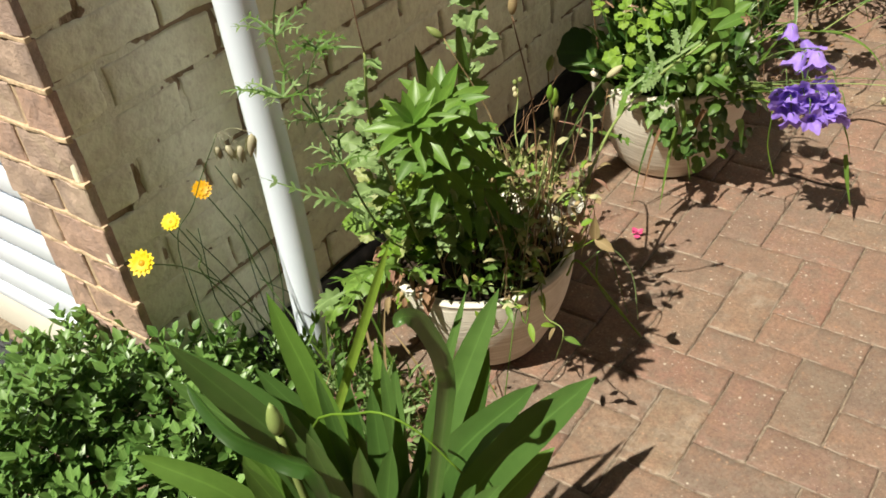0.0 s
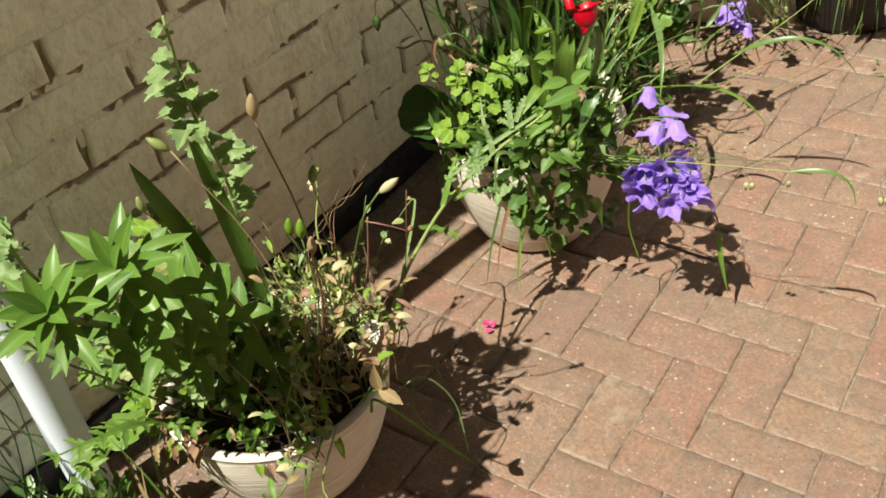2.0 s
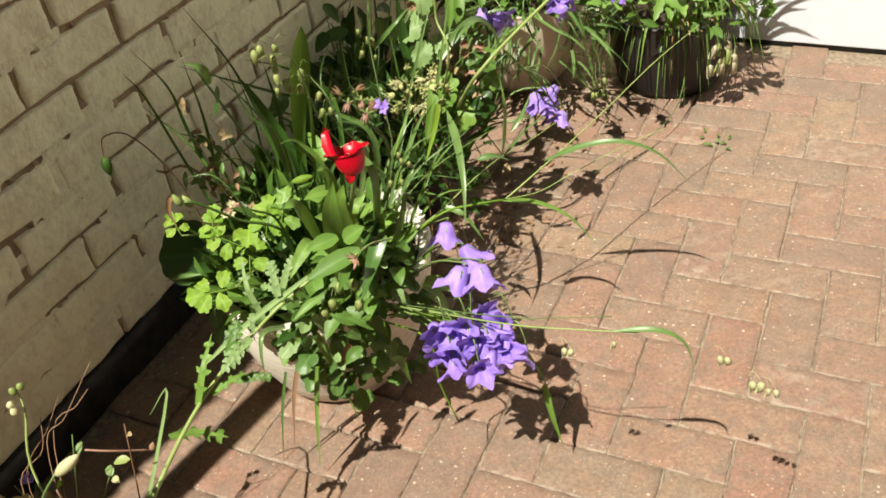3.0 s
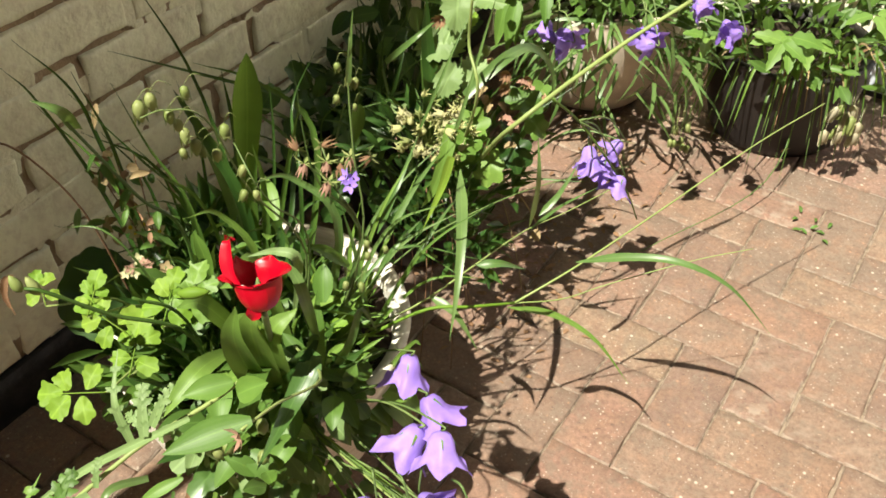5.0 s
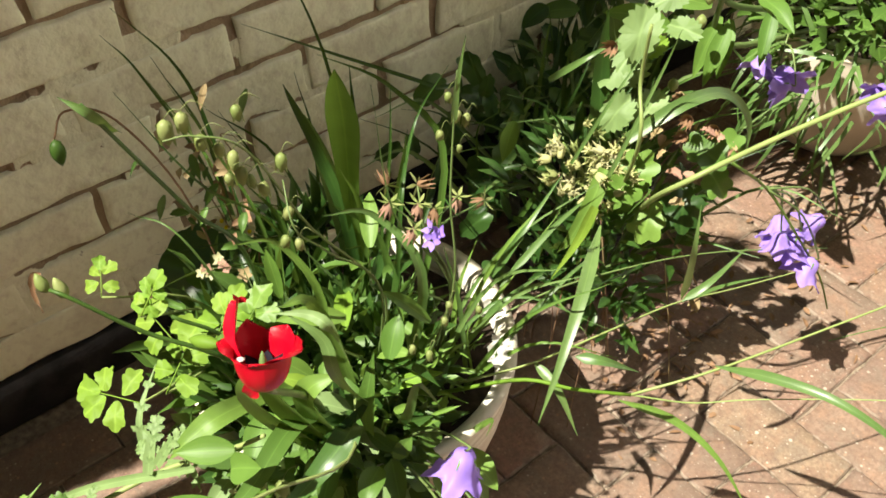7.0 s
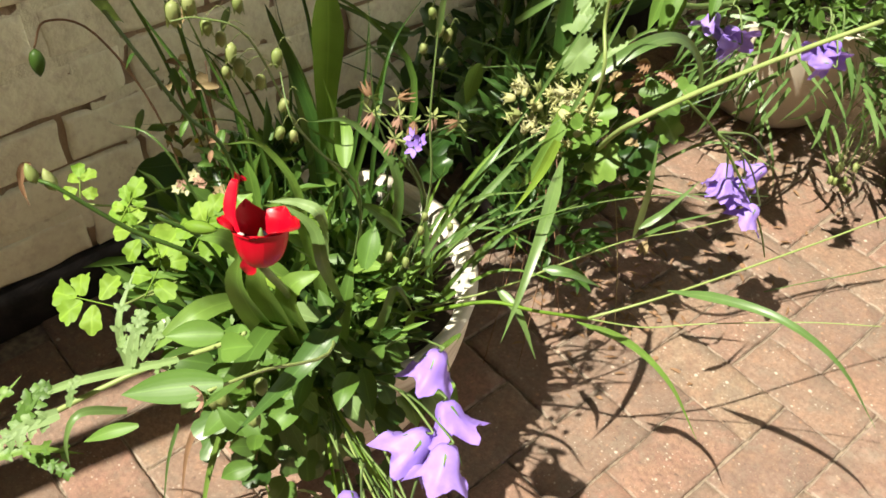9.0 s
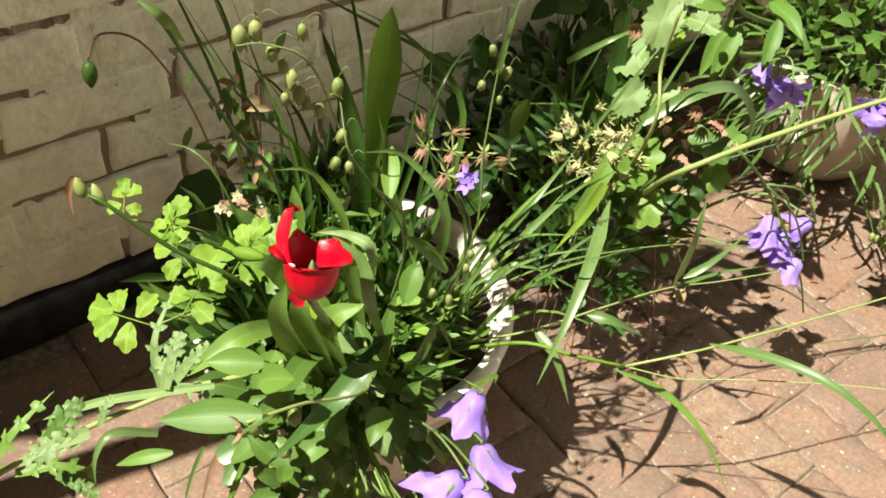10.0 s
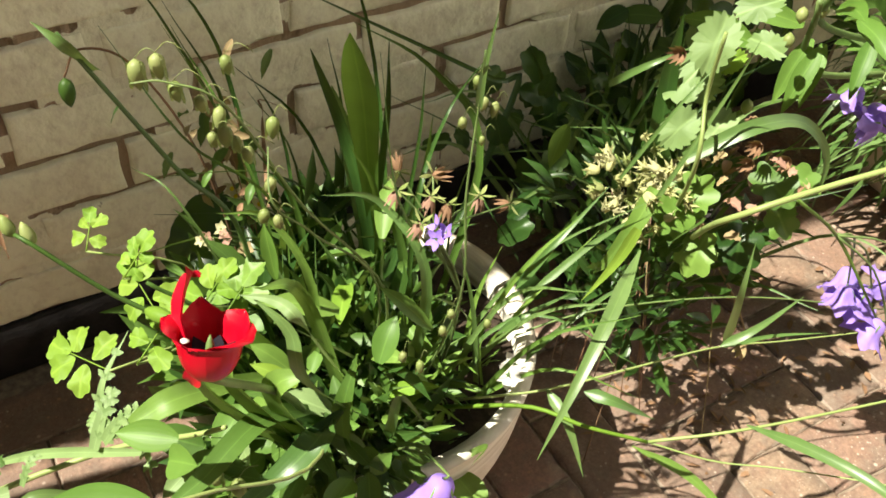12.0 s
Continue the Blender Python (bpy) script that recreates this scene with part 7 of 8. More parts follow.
for pts, w, m in (
    ([(-0.438, 0.777, 0.483), (-0.433, 0.751, 0.444), (-0.446, 0.736, 0.386), (-0.465, 0.736, 0.348)], 0.022, G_LIGHT),
    ([(-0.413, 0.737, 0.463), (-0.424, 0.726, 0.406), (-0.436, 0.698, 0.348)], 0.014, G_YELLOW),
    ([(-0.431, 0.800, 0.521), (-0.403, 0.860, 0.560), (-0.397, 0.931, 0.543), (-0.386, 0.978, 0.484), (-0.383, 0.983, 0.405)], 0.018, G_GRASS),
    ([(-0.441, 0.762, 0.425), (-0.419, 0.777, 0.520), (-0.412, 0.819, 0.618), (-0.395, 0.816, 0.678)], 0.006, G_GRASS),
    ([(-0.487, 0.770, 0.464), (-0.462, 0.801, 0.560), (-0.454, 0.846, 0.620)], 0.005, G_GRASS),
    ([(-0.572, 0.807, 0.525), (-0.519, 0.804, 0.581), (-0.503, 0.854, 0.601)], 0.010, G_GRASS),
    ([(-0.621, 0.952, 0.205), (-0.524, 0.858, 0.426), (-0.535, 0.861, 0.543), (-0.536, 0.862, 0.622)], 0.036, G_DARK),
):
    one_blade(cowslip, pts, w, m, (0.4, -0.5, 0.6), grassy, 0.25, 16)
one_leaf(cowslip, (-0.611, 0.789, 0.448), (0.0, -0.3, -0.8), 0.06, 0.024, G_LIGHT, (0.5, -0.5, 0.5), lance, droop=0.3, n=9)
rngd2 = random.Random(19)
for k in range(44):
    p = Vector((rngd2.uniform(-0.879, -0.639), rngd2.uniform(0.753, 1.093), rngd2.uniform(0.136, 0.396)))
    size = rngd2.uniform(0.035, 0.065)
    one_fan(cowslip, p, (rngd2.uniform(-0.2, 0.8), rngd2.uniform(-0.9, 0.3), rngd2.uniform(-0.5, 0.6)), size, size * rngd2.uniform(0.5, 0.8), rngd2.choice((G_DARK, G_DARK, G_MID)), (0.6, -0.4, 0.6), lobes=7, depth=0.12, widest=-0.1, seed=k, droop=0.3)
for k, p in enumerate(((-0.627, 0.898, 0.390), (-0.607, 0.903, 0.389))):
    one_leaf(cowslip, p, (0.2 - 0.5 * k, -0.5, -0.5), 0.06, 0.014, G_GREY, (0.5, -0.5, 0.5), lance, droop=0.3, n=9)
one_stem(cowslip, [(-0.422, 0.894, 0.328), (-0.391, 0.908, 0.289), (-0.367, 0.926, 0.231), (-0.361, 0.926, 0.211)], 0.0016, 0.0010, G_DRY, n=10, name="dry_stem")
for k in range(3):
    one_leaf(cowslip, (-0.360, 0.921, 0.221), (0.4 * (k - 1), -0.4, -0.8), 0.022, 0.008, G_DRY, n=6, name="seed_head")
rngq = random.Random(33)
for k in range(70):
    a = Vector((rngq.uniform(-0.782, -0.502), rngq.uniform(0.833, 1.073), rngq.uniform(0.116, 0.236)))
    b = a + Vector((rngq.uniform(-0.106, 0.234), rngq.uniform(-0.248, 0.122), rngq.uniform(0.095, 0.315)))
    one_blade(cowslip, arc(a, b, 0.05, rngq.uniform(-0.35, 0.35)), rngq.uniform(0.004, 0.010), rngq.choice((G_GRASS, G_DARK, G_MID, G_GREY)), (0.4, -0.5, 0.6), grassy, 0.25, 10, name="grass_blade")
for k in range(26):
    p = Vector((-0.445, 0.902, 0.444)) + Vector((rngq.uniform(-0.07, 0.08), rngq.uniform(-0.06, 0.08), rngq.uniform(-0.06, 0.05)))
    one_leaf(cowslip, p, (rngq.uniform(-1, 1), rngq.uniform(-1, 0.3), rngq.uniform(-0.6, 0.5)), rngq.uniform(0.016, 0.034), rngq.uniform(0.006, 0.014), rngq.choice((G_PINKDRY, G_PINKDRY, G_BROWN, G_DRY)), shape=lance, droop=0.5, fold=0.6, n=8, wave=0.15, name="withered_leaf")
for k in range(13):
    a = Vector((rngq.uniform(-0.638, -0.438), rngq.uniform(0.811, 0.971), rngq.uniform(0.230, 0.370)))
    b = Vector((a.x + rngq.uniform(0.0, 0.1), a.y + rngq.uniform(-0.12, 0.04), 0.01))
    one_stem(cowslip, [a, a.lerp(b, 0.5) + Vector((0.02, -0.02, 0.02)), b], 0.0009, 0.0007, rngq.choice((G_BROWN, G_DRY, G_PINKDRY)), n=8, sides=4, name="dry_stem")

sow = thing("sow_thistle", (-0.542, 0.952, 0.203), "sow thistle with a thick pale leaning stem and grey toothed leaves", "weed", "pale thistles")
one_stem(sow, [(-0.542, 0.952, 0.203), (-0.393, 0.814, 0.443), (-0.337, 0.799, 0.520), (-0.305, 0.873, 0.551), (-0.263, 0.968, 0.584), (-0.214, 1.044, 0.621)], 0.0036, 0.0028, G_PALESTEM, n=26, sides=8)
one_stem(sow, [(-0.561, 0.932, 0.203), (-0.408, 0.791, 0.521), (-0.430, 0.806, 0.599), (-0.421, 0.798, 0.678)], 0.0026, 0.002, G_PALESTEM, n=18)
one_stem(sow, [(-0.321, 0.847, 0.531), (-0.317, 0.938, 0.443), (-0.287, 0.990, 0.357), (-0.265, 1.056, 0.251), (-0.250, 1.088, 0.174)], 0.0022, 0.0012, G_LIGHT, n=16)
for k, (p, w, s, m) in enumerate((
    ((-0.494, 0.880, 0.640), (0.25, -0.45, -0.6), 0.070, G_GREY), ((-0.497, 0.895, 0.602), (0.1, -0.6, -0.3), 0.07, G_GREY), ((-0.488, 0.915, 0.602), (0.5, 0.0, 0.1), 0.05, G_GREY), ((-0.488, 0.902, 0.543), (-0.65, -0.45, -0.1), 0.085, G_GREY), ((-0.488, 0.870, 0.523), (-0.1, -0.6, -0.6), 0.06, G_GREY), ((-0.472, 0.905, 0.523), (0.1, -0.6, -0.5), 0.06, G_GREY), ((-0.498, 0.888, 0.562), (0.2, 0.6, 0.4), 0.04, G_YELLOW), ((-0.505, 0.903, 0.622), (0.4, 0.5, 0.4), 0.055, G_GREY))):
    one_fan(sow, p, w, s, s * 0.72, m, (0.4, -0.5, 0.7), lobes=17, depth=0.17, sharp=True, wave=0.05, widest=-0.1, seed=k, droop=0.15)
for k, p in enumerate(((-0.477, 0.810, 0.620), (-0.424, 0.906, 0.503), (-0.415, 0.888, 0.493), (-0.405, 0.937, 0.484))):
    part("withered_flower", rosette(Geo(), p, (0.2, -0.6, 0.2), 0.010, 11, 0.005, lance, 1.8, 5, k), G_BROWN, sow, "withered pinkish flower")
bells_c = thing("bellflower", (-0.502, 0.951, 0.202), "violet bellflowers hanging low over the paving", "flower", "bellflowers")
for k, (p, r) in enumerate((((-0.323, 1.014, 0.328), 0.034), ((-0.300, 1.017, 0.318), 0.034), ((-0.299, 1.058, 0.328), 0.03), ((-0.270, 1.019, 0.289), 0.032), ((-0.305, 0.990, 0.328), 0.03))):
    nodding(bells_c, p, r, 70 + k, (-0.317, 0.938, 0.443), spread=1.3)
for k, (p, r) in enumerate((((-0.485, 1.145, 0.451), 0.03), ((-0.458, 1.169, 0.430), 0.036), ((-0.451, 1.147, 0.429), 0.03), ((-0.323, 1.171, 0.477), 0.026), ((-0.304, 1.164, 0.477), 0.026), ((-0.301, 1.145, 0.476), 0.024), ((-0.313, 1.189, 0.477), 0.024), ((-0.216, 1.275, 0.472), 0.028), ((-0.199, 1.257, 0.472), 0.026), ((-0.272, 1.314, 0.484), 0.028), ((-0.273, 1.288, 0.484), 0.026), ((-0.275, 1.301, 0.484), 0.028))):
    nodding(bells_c, p, r, 80 + k, Vector(p) + Vector((-0.05, 0.06, 0.02)), (math.sin(k * 2.1), -0.5 + 0.4 * math.cos(k * 1.3), -0.3), spread=1.35)

# Foliage in shadow: its shade is put into the dark leaf colour.
shade = thing("shade_plant", (-0.86, 1.18, 0.0), "leafy plant coloured dark for the shade at the foot of the wall", "plant")
mound("foliage", (-0.865, 1.20, 0.10), (0.07, 0.19, 0.25), 150, 0.075, 0.036, G_DARK, shade, "broad leaves coloured dark for shade", 91, shell=0.3, low=-0.3)
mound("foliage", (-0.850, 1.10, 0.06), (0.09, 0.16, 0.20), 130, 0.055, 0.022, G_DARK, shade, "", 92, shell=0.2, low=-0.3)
rngs = random.Random(33)
for k in range(22):
    a = Vector((-0.86 + rngs.uniform(-0.05, 0.06), 1.18 + rngs.uniform(-0.16, 0.16), 0.0))
    b = a + Vector((rngs.uniform(-0.05, 0.16), rngs.uniform(-0.22, 0.16), rngs.uniform(0.25, 0.46)))
    one_stem(shade, [a, a.lerp(b, 0.55) + Vector((0, 0, 0.05)), b], 0.0014, 0.0009, G_MID, n=8, sides=5)
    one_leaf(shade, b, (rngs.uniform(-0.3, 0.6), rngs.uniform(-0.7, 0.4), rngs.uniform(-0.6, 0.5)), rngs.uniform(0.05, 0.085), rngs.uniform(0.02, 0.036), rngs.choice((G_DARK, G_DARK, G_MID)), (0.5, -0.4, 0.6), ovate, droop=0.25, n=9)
for k in range(12):
    a = Vector((-0.84 + rngs.uniform(-0.05, 0.06), 1.15 + rngs.uniform(-0.18, 0.18), 0.0))
    b = a + Vector((rngs.uniform(-0.06, 0.12), rngs.uniform(-0.3, 0.2), rngs.uniform(0.25, 0.5)))
    one_blade(shade, arc(a, b, 0.05, rngs.uniform(-0.3, 0.3)), rngs.uniform(0.008, 0.016), G_DARK, (0.5, -0.5, 0.5), grassy, 0.3, 11, name="grass_blade")

far_lily = thing("lily_plant", (BOWL_D[0], BOWL_D[1], 0.24), "broad-leaved lily and mixed greenery in the glazed bowl", "plant", "lilies")
mound("foliage", (-0.584, 1.593, 0.374), (0.24, 0.22, 0.22), 620, 0.06, 0.026, G_MID, far_lily, "leafy greenery filling the bowl", 71, low=-0.25)
# Mid green instead of light: the house's shade is put into the colour.
mound("foliage", (-0.490, 1.520, 0.393), (0.22, 0.18, 0.16), 300, 0.05, 0.030, G_MID, far_lily, "top leaves in a darker green for the house's shade", 72, low=-0.1)
mound("foliage", (-0.512, 1.490, 0.294), (0.20, 0.16, 0.16), 300, 0.11, 0.008, G_GRASS, far_lily, "trailing grass", 73, up=-0.6, template=(GRASS_V, GRASS_F), low=-0.6)
for k, (p, w, s, m) in enumerate((((-0.511, 1.057, 0.547), (0.0, -0.4, -0.8), 0.085, G_LILY), ((-0.514, 1.088, 0.529), (0.3, -0.5, -0.6), 0.08, G_LILY), ((-0.493, 1.150, 0.531), (0.3, -0.5, -0.5), 0.08, G_LILY), ((-0.503, 0.948, 0.574), (-0.5, -0.4, 0.2), 0.10, G_LIGHT), ((-0.480, 1.039, 0.608), (0.5, -0.3, 0.3), 0.09, G_LILY), ((-0.492, 1.052, 0.547), (0.1, -0.5, -0.7), 0.085, G_LILY), ((-0.474, 1.076, 0.587), (0.6, -0.2, 0.0), 0.085, G_LILY), ((-0.516, 1.040, 0.567), (-0.4, -0.4, 0.1), 0.09, G_LIGHT))):
    one_leaf(far_lily, p, w, s, s * 0.3, m, (0.4, -0.6, 0.6), lance, droop=0.3, fold=0.3, n=10)
one_stem(far_lily, [(-0.598, 1.676, 0.275), (-0.542, 1.141, 0.452), (-0.481, 1.004, 0.626)], 0.005, 0.004, G_STEM)
one_stem(far_lily, [(-0.617, 1.674, 0.276), (-0.531, 1.119, 0.530), (-0.454, 0.996, 0.667)], 0.005, 0.004, G_STEM)
for k, p in enumerate(((-0.493, 0.989, 0.585), (-0.504, 1.013, 0.605), (-0.497, 1.038, 0.608), (-0.478, 0.934, 0.523))):
    part("seed_pod", pod(Geo(), p, (0.2, -0.2, -0.9), 0.02, 0.007, 6, 8, 0.9), G_SEED, far_lily)

draping = thing("sedge", (POT_E[0], POT_E[1], 0.19), "sedge draping over the dark planter with long thin leaves", "grass", "arching grasses")
rnge = random.Random(21)
for k in range(64):
    g0 = rnge.uniform(3.2, 6.6)
    a = Vector((POT_E[0] + 0.10 * math.cos(g0), POT_E[1] + 0.10 * math.sin(g0), 0.2))
    b = Vector((POT_E[0] + rnge.uniform(0.2, 0.27) * math.cos(g0), POT_E[1] + rnge.uniform(0.19, 0.27) * math.sin(g0), rnge.uniform(0.01, 0.16)))
    one_blade(draping, [a, a.lerp(b, 0.6) + Vector((0, 0, rnge.uniform(0.10, 0.16))), b], rnge.uniform(0.005, 0.010), rnge.choice((G_GRASS, G_LIGHT, G_MID, G_GRASS)), (0.3, -0.6, 0.5), grassy, 0.3, 9, name="grass_blade")
for k in range(16):
    g0 = rnge.uniform(3.6, 6.2)
    a = Vector((POT_E[0] + 0.13 * math.cos(g0), POT_E[1] + 0.13 * math.sin(g0), 0.2))
    b = a + Vector((math.cos(g0) * 0.1, math.sin(g0) * 0.1, rnge.uniform(-0.1, 0.1)))
    one_blade(draping, arc(a, b, 0.06), 0.007, rnge.choice((G_DRY, G_BROWN)), shape=grassy, n=8, name="dry_blade")
mound("foliage", (POT_E[0], POT_E[1] - 0.08, 0.30), (0.24, 0.18, 0.16), 420, 0.045, 0.024, G_MID, draping, "mixed leaves over the planter", 81, low=-0.3)
mound("foliage", (POT_E[0], POT_E[1], 0.30), (0.22, 0.2, 0.2), 300, 0.09, 0.008, G_GRASS, draping, "thin grass leaves", 82, template=(GRASS_V, GRASS_F))
for k, (p, w, s) in enumerate((((-0.156, 1.482, 0.377), (0.3, -0.6, -0.5), 0.085), ((-0.130, 1.518, 0.356), (0.3, -0.7, -0.4), 0.075), ((-0.158, 1.455, 0.378), (-0.1, -0.7, -0.5), 0.07), ((-0.276, 1.388, 0.384), (0.1, -0.6, -0.2), 0.06), ((-0.033, 1.534, 0.433), (0.4, -0.5, -0.1), 0.08), ((0.006, 1.580, 0.410), (0.6, -0.4, -0.2), 0.08))):
    part("leaf", lobed(Geo(), p, w, (0.3, -0.5, 0.8), s * 0.95, 3, 40 + k, ovate, 0.62), G_LIGHT, draping)
for k in range(13):
    p = Vector((-0.016, 1.610, 0.150)) + Vector((rnge.uniform(-0.045, 0.045), rnge.uniform(-0.04, 0.04), rnge.uniform(-0.03, 0.04)))
    one_spikelet(draping, p, 0.038, G_STRAW if k % 3 else G_SEED, p + Vector((0, 0.02, 0.05)), 200 + k, slim=0.2)
for k in range(9):
    p = Vector((-0.286, 1.390, 0.147)) + Vector((rnge.uniform(-0.03, 0.03), rnge.uniform(-0.03, 0.03), rnge.uniform(-0.02, 0.03)))
    one_spikelet(draping, p, 0.018, G_SEED, p + Vector((-0.01, 0.03, 0.04)), 230 + k)
one_stem(draping, [(-0.134, 1.678, 0.212), (-0.123, 1.477, 0.060), (-0.252, 1.151, 0.050)], 0.0014, 0.0009, G_GRASS, n=12)
one_leaf(draping, (-0.130, 1.636, 0.030), (0.2, -0.3, 0.6), 0.03, 0.02, G_DRY, n=7, name="dry_flower")
# Leaves of a tall plant out of sight beside the door, whose shade falls on it.
for k in range(14):
    a = Vector((-0.040, 1.879, 0.220))
    b = Vector((-0.053 + rnge.uniform(-0.1, 0.22), 1.842 + rnge.uniform(-0.12, 0.06), rnge.uniform(0.359, 0.629)))
    one_blade(draping, [a, a.lerp(b, 0.5) + Vector((0, 0, 0.05)), b], 0.014, G_GRASS, shape=grassy, n=9, name="grass_blade")

# Litter and seedlings on the paving.
litter = thing("leaf_litter", (-0.507, 0.971, 0.0), "dry brown leaves and petals fallen between the pots", "litter", kind="stuff")
places, ways, ups, lens, wids = [], [], [], [], []
rl = np.random.RandomState(5)
for k in range(230):
    c = ((-0.46, 0.98), (-0.40, 1.25), (-0.45, 1.5), (-0.5, 1.1), (-0.62, -0.55))[k % 5 if k > 90 else 0]
    places.append((c[0] + rl.normal() * 0.09, c[1] + rl.normal() * 0.10, 0.002 + rl.rand() * 0.003))
    ways.append((rl.normal(), rl.normal(), rl.normal() * 0.15))
    ups.append((rl.normal() * 0.3, rl.normal() * 0.3, 1))
    lens.append(rl.uniform(0.008, 0.028))
    wids.append(rl.uniform(0.004, 0.012))
scatter("dry_leaves", places, ways, ups, lens, wids, G_BROWN, litter)
seedling = thing("seedling", (-0.015, 1.441, 0.0), "tiny green weed seedling in a paving joint", "weed")
for k in range(9):
    g0 = k * 0.7
    one_leaf(seedling, (-0.020 + 0.03 * (k % 3) - 0.02, 1.429 + 0.02 * (k % 4), 0.004), (math.cos(g0), math.sin(g0), 0.4), 0.022, 0.007, G_MID, n=6, droop=0.4)
fallen = thing("fallen_petal", (-0.472, 0.108, 0.0), "pink petal lying on the paving", "petal")
part("petal", rosette(Geo(), (-0.471, 0.107, 0.010), (0.2, -0.4, 1), 0.016, 3, 0.016, ovate, 0.5, 4, 2), F_PINK, fallen)


# ==== pieces of walls and pavement ====
def brick_mesh(name, length, height, depth, seed, rough=0.003, bevel=0.006, nu=6, nv=3, smooth=True):
    """A brick whose face looks along +x, with soft uneven edges."""
    g = Geo()
    off = Vector((seed * 7.3, seed * 3.1, seed * 1.7))
    v, f = [], []
    us = [-0.5 * length, -0.5 * length + bevel] + [length * (-0.5 + i / nu) for i in range(1, nu)] + [0.5 * length - bevel, 0.5 * length]
    vs = [-0.5 * height, -0.5 * height + bevel] + [height * (-0.5 + i / nv) for i in range(1, nv)] + [0.5 * height - bevel, 0.5 * height]
    for i, y in enumerate(us):
        for j, z in enumerate(vs):
            rim = i in (0, len(us) - 1) or j in (0, len(vs) - 1)
            d = rough * (noise.noise(Vector((y, z, 0)) * 22 + off) + 0.6 * noise.noise(Vector((y, z, 2)) * 70 + off)) - (bevel * (0.75 + 0.5 * noise.noise(Vector((y, z, 3)) * 30 + off)) if rim else 0)
            wob = 0.0042 * noise.noise(Vector((y, z, 7)) * 24 + off)
            v.append((d, y + wob, z + wob))
    a, b = len(us), len(vs)
    f += [(i * b + j, (i + 1) * b + j, (i + 1) * b + j + 1, i * b + j + 1) for i in range(a - 1) for j in range(b - 1)]
    rimline = [i * b for i in range(a)] + [(a - 1) * b + j for j in range(1, b)] + [i * b + b - 1 for i in range(a - 2, -1, -1)] + [j for j in range(b - 2, 0, -1)]
    k = len(v)
    v += [(-depth, v[i][1], v[i][2]) for i in rimline]
    m = len(rimline)
    f += [(rimline[q], k + q, k + (q + 1) % m, rimline[(q + 1) % m]) for q in range(m)]
    g.add(v, f)
    return g.mesh(name, smooth=smooth)


def piece(name, me, material, parent, at, turn=0.0):
    if not me.materials:
        me.materials.append(material)
    ob = bpy.data.objects.new(name, me)
    scene.collection.objects.link(ob)
    ob.parent = parent
    ob.location = Vector(at) - base_of(parent)
    if turn:
        ob.rotation_euler = (0, 0, turn)
    return ob


rng = random.Random(11)
BRICK = 0.247
whole = [brick_mesh("brick", 0.2325, 0.0725, 0.014, k, 0.0030, 0.0030, 18, 7) for k in range(9)]
half = [brick_mesh("brick", 0.110, 0.0725, 0.014, 20 + k, 0.0030, 0.0030, 9, 7) for k in range(4)]
wall_tilt = -math.atan(0.008)
high_v, high_f = [], []
for k in range(1, 38):
    z = COURSE * (k + 0.5) + 0.004
    y = 0.324 - 6 * BRICK if k % 2 else 0.435 - 6 * BRICK
    while y < 2.05:
        lo, hi = max(y, CORNER_Y - 0.002 + 0.004 * math.sin(k * 2.4)), min(y + BRICK, 2.026)
        if k > 21:
            if hi - lo > 0.08:
                me, n0, wide = (whole[k % 9], len(high_v), 1.0) if hi - lo > 0.2 else (half[k % 4], len(high_v), (hi - lo - 0.01) / 0.112)
                high_v += [(v.co.x + wall_x(lo), v.co.y * wide + (lo + hi) / 2, v.co.z + z) for v in me.vertices]
                high_f += [tuple(q + n0 for q in p.vertices) for p in me.polygons]
        elif hi - lo > 0.2:
            piece("brick", rng.choice(whole), M_CREAM, wall_house, (wall_x(lo) + rng.uniform(-0.0006, 0.0006), (lo + hi) / 2 + rng.uniform(-0.003, 0.003), z + rng.uniform(-0.002, 0.002)), wall_tilt + rng.uniform(-0.003, 0.003))
        elif hi - lo > 0.08:
            ob = piece("brick", rng.choice(half), M_CREAM, wall_house, (wall_x(lo) + rng.uniform(-0.003, 0.002), (lo + hi) / 2, z), wall_tilt)
            ob.scale = (1, (hi - lo - 0.01) / 0.112, 1)
        y += BRICK

part("upper_bricks", Geo().add(high_v, high_f), M_CREAM, wall_house, kind="stuff")

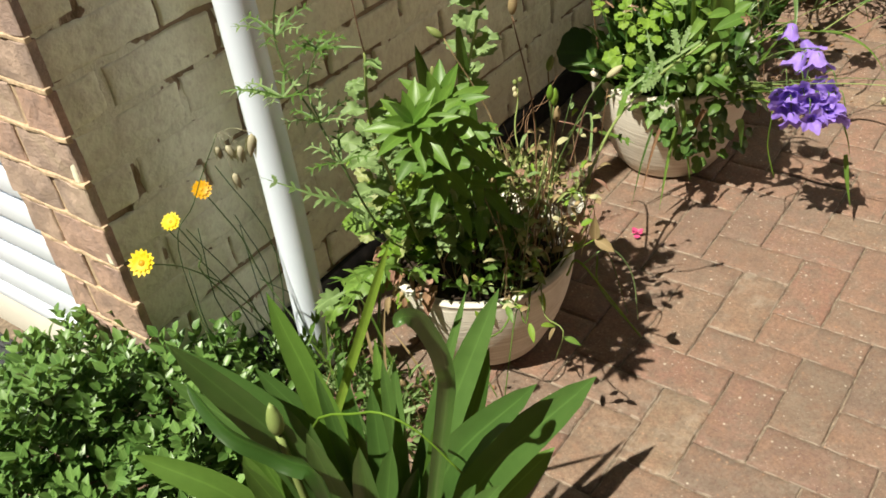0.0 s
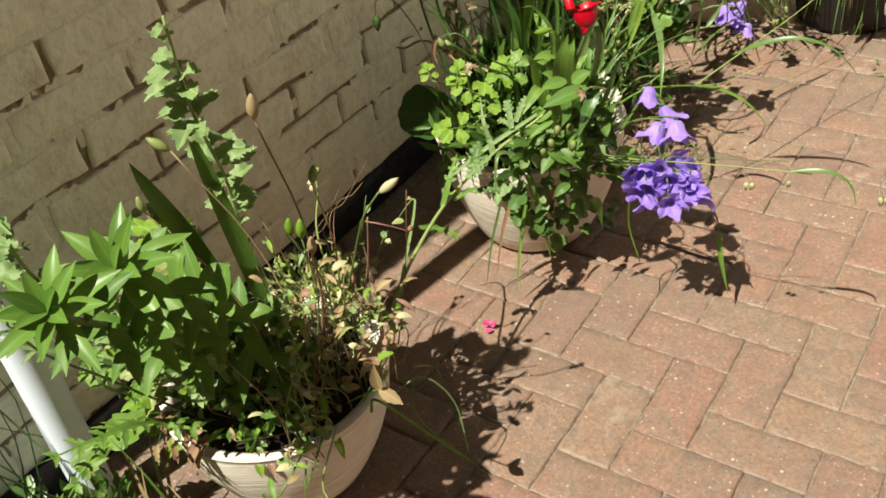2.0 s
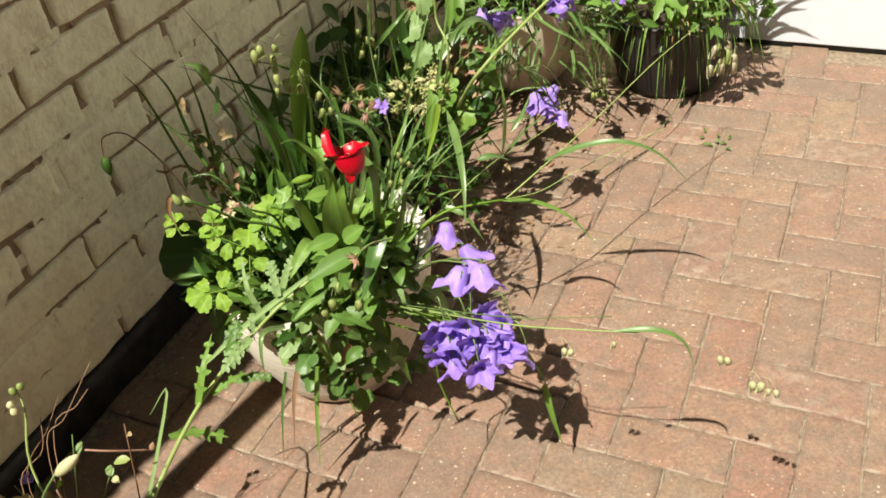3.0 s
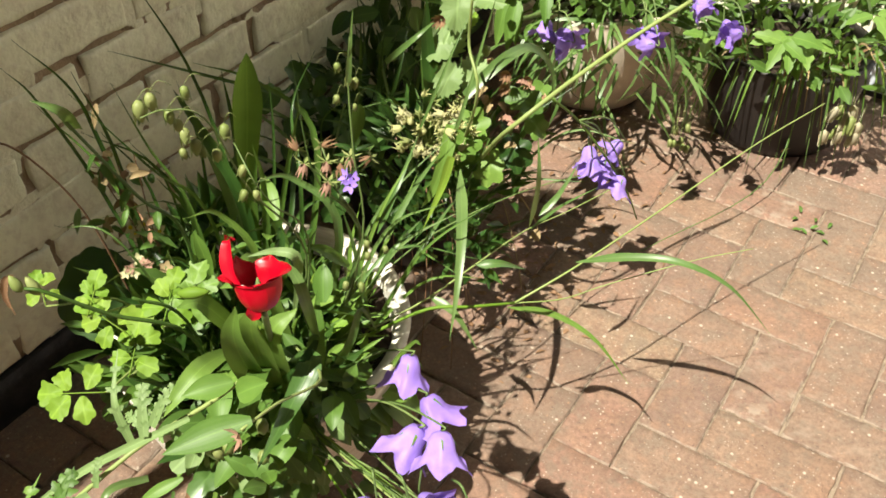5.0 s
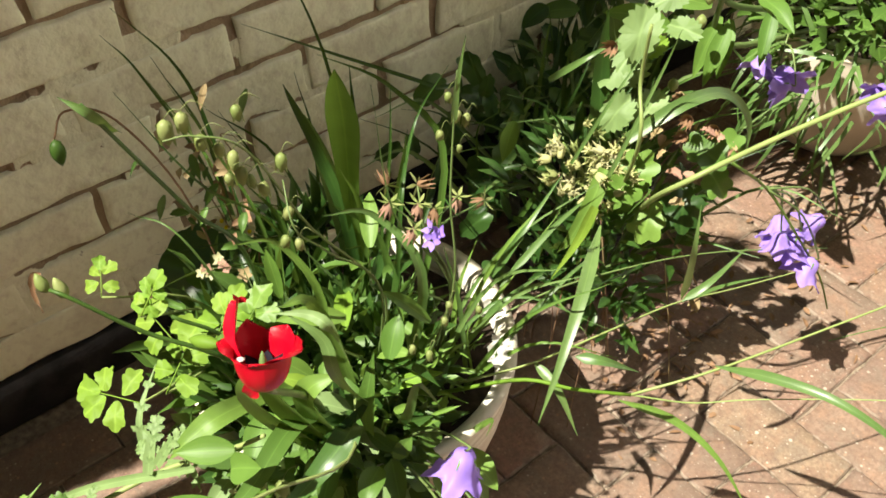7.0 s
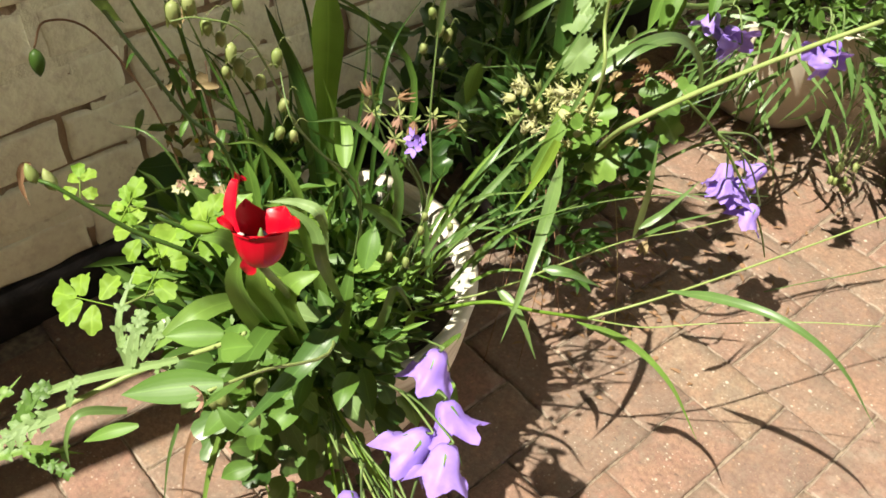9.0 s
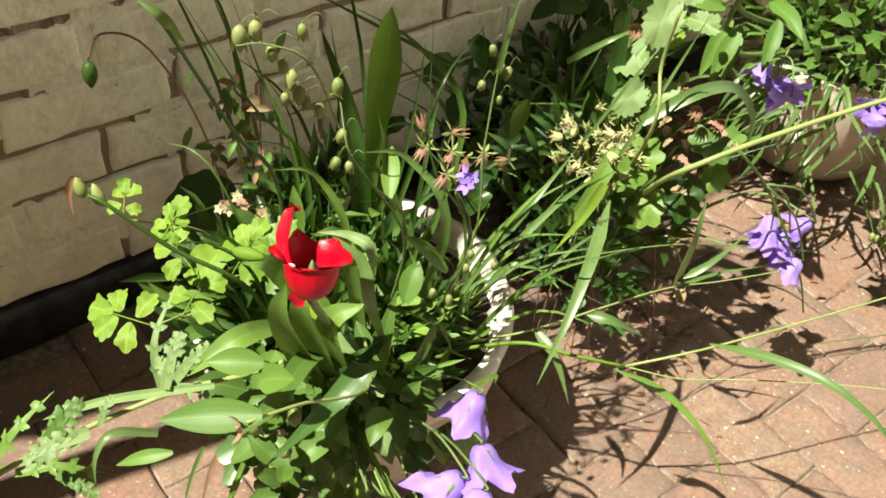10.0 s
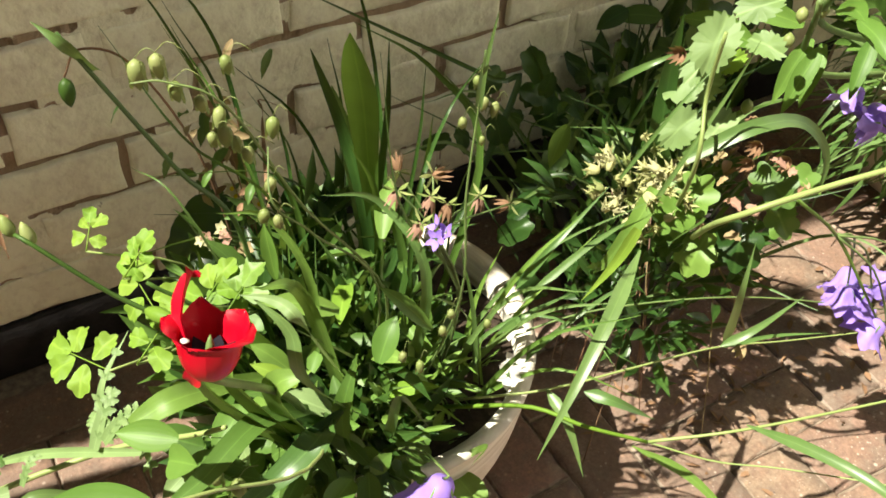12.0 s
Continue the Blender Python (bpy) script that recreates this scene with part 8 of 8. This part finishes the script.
# Corner bricks with their uneven, slightly proud beds of mortar; the jamb by the door leans a little.
red = {w: [brick_mesh("brick", w, 0.0785, 0.018, 40 + k + round(w * 300), 0.0030, 0.0028, 8, 4, False) for k in range(4)] for w in (0.095, 0.145)}
beds = [brick_mesh("mortar_bed", 0.27, 0.0095, 0.012, 70 + k, 0.0032, 0.0020, 22, 2, False) for k in range(5)]
for k in range(38):
    z = COURSE * (k + 0.5) + 0.004
    jamb = min(-1.165, max(-1.235, -1.232 + 0.15 * (0.60 - z)))
    right = WALL_X - 0.004 + rng.uniform(-0.002, 0.004)
    near_w, far_w = (0.145, 0.095) if k % 2 else (0.095, 0.145)
    piece("brick", rng.choice(red[near_w]), M_RED, wall_return, (right - near_w / 2, CORNER_Y - 0.003 + rng.uniform(-0.0015, 0.001), z), -math.pi / 2 + rng.uniform(-0.012, 0.012))
    left_end = right - near_w - 0.009
    ob = piece("brick", rng.choice(red[far_w]), M_RED, wall_return, ((left_end + jamb) / 2 - 0.002, CORNER_Y - 0.003 + rng.uniform(-0.0015, 0.001), z), -math.pi / 2)
    ob.scale = (1, (left_end - jamb) / far_w, 1)
    ob = piece("mortar_bed", rng.choice(beds), M_MORTAR, wall_return, ((right + jamb) / 2 + rng.uniform(0, 0.003), CORNER_Y - 0.0045, z + COURSE / 2 + 0.001), -math.pi / 2)
    ob.scale = (1, (right - jamb + 0.006) / 0.27, 1)


def paver_mesh(name, lx, ly, seed):
    """A clay paver with its worn upper edges; its top lies near z = 0."""
    g, off = Geo(), Vector((seed * 5.7, seed * 2.3, 0))
    v, f, nx, ny, b = [], [], 9 if lx > ly else 5, 9 if ly > lx else 5, 0.0034
    xs = [-lx / 2, -lx / 2 + b] + [lx * (-0.5 + i / nx) for i in range(1, nx)] + [lx / 2 - b, lx / 2]
    ys = [-ly / 2, -ly / 2 + b] + [ly * (-0.5 + i / ny) for i in range(1, ny)] + [ly / 2 - b, ly / 2]
    for i, x in enumerate(xs):
        for j, y in enumerate(ys):
            rim = i in (0, len(xs) - 1) or j in (0, len(ys) - 1)
            chip = 0.0024 if rim else 0.0
            dx, dy = noise.noise(Vector((x, y, 1)) * 40 + off), noise.noise(Vector((x, y, 5)) * 40 + off)
            ex, ey = noise.noise(Vector((x, y, 2)) * 130 + off), noise.noise(Vector((x, y, 6)) * 130 + off)
            v.append((x + 0.0022 * dx + chip * ex, y + 0.0022 * dy + chip * ey, 0.0013 * noise.noise(Vector((x, y, 0)) * 30 + off) - (0.0030 + 0.0024 * noise.noise(Vector((x, y, 9)) * 60 + off) if rim else 0)))
    a, c = len(xs), len(ys)
    f += [(i * c + j, (i + 1) * c + j, (i + 1) * c + j + 1, i * c + j + 1) for i in range(a - 1) for j in range(c - 1)]
    rim = [i * c for i in range(a)] + [(a - 1) * c + j for j in range(1, c)] + [i * c + c - 1 for i in range(a - 2, -1, -1)] + [j for j in range(c - 2, 0, -1)]
    k, m = len(v), len(rim)
    v += [(v[i][0], v[i][1], -0.02) for i in rim]
    f += [(rim[q], k + q, k + (q + 1) % m, rim[(q + 1) % m]) for q in range(m)]
    return g.add(v, f).mesh(name)


# Sand in the joints, brushed in higher in some places than in others.
sand_v, sand_f, sand_n = [], [], (116, 216)
for i in range(sand_n[0] + 1):
    for j in range(sand_n[1] + 1):
        p = Vector((-0.78 + 0.0122 * i, -0.64 + 0.0122 * j, 0.0))
        sand_v.append((p.x, p.y, min(-0.0032, -0.0070 + 0.0060 * noise.noise(p * 14) + 0.003 * noise.noise(p * 60))))
sand_f = [(i * 217 + j, i * 217 + 217 + j, i * 217 + 218 + j, i * 217 + j + 1) for i in range(116) for j in range(216)]
part("joint_sand", Geo().add(sand_v, sand_f), M_SAND, ground, kind="stuff")
pavement = thing("pavement", (0, 0, 0), "red-brown clay block paving in herringbone bond", "paving", kind="structure")
SIZE = UNIT - 0.0035
along = [paver_mesh("paver", 2 * UNIT - 0.0035, SIZE, k) for k in range(9)]
across = [paver_mesh("paver", SIZE, 2 * UNIT - 0.0035, 19 + k) for k in range(9)]
rest_v, rest_f = [], []
for j in range(-39, 20):
    for i in range(-34, 27):
        k = (i - j) % 4
        if k == 0:
            me, cx, cy = rng.choice(along), (i + 1) * UNIT, (j + 0.5) * UNIT
        elif k == 3:
            me, cx, cy = rng.choice(across), (i + 0.5) * UNIT, (j + 1) * UNIT
        else:
            continue
        if cy > END_Y - 0.06 or (cx < -0.93 and cy > CORNER_Y - 0.06) or cy > 1.96 or cx > 2.55:
            continue
        at = (cx, cy, rng.uniform(-0.0015, 0.0012))
        if -0.75 < cx < 0.62 and -0.62 < cy < 2.0:
            ob = piece("paver", me, M_PAVER, pavement, at)
            ob.rotation_euler = (rng.uniform(-0.004, 0.004), rng.uniform(-0.004, 0.004), rng.uniform(-0.008, 0.008))
        else:
            q = len(rest_v)
            rest_v += [(v.co.x + cx, v.co.y + cy, v.co.z + at[2]) for v in me.vertices]
            rest_f += [tuple(x + q for x in p.vertices) for p in me.polygons]
part("outer_pavers", Geo().add(rest_v, rest_f), M_PAVER, pavement, kind="stuff")
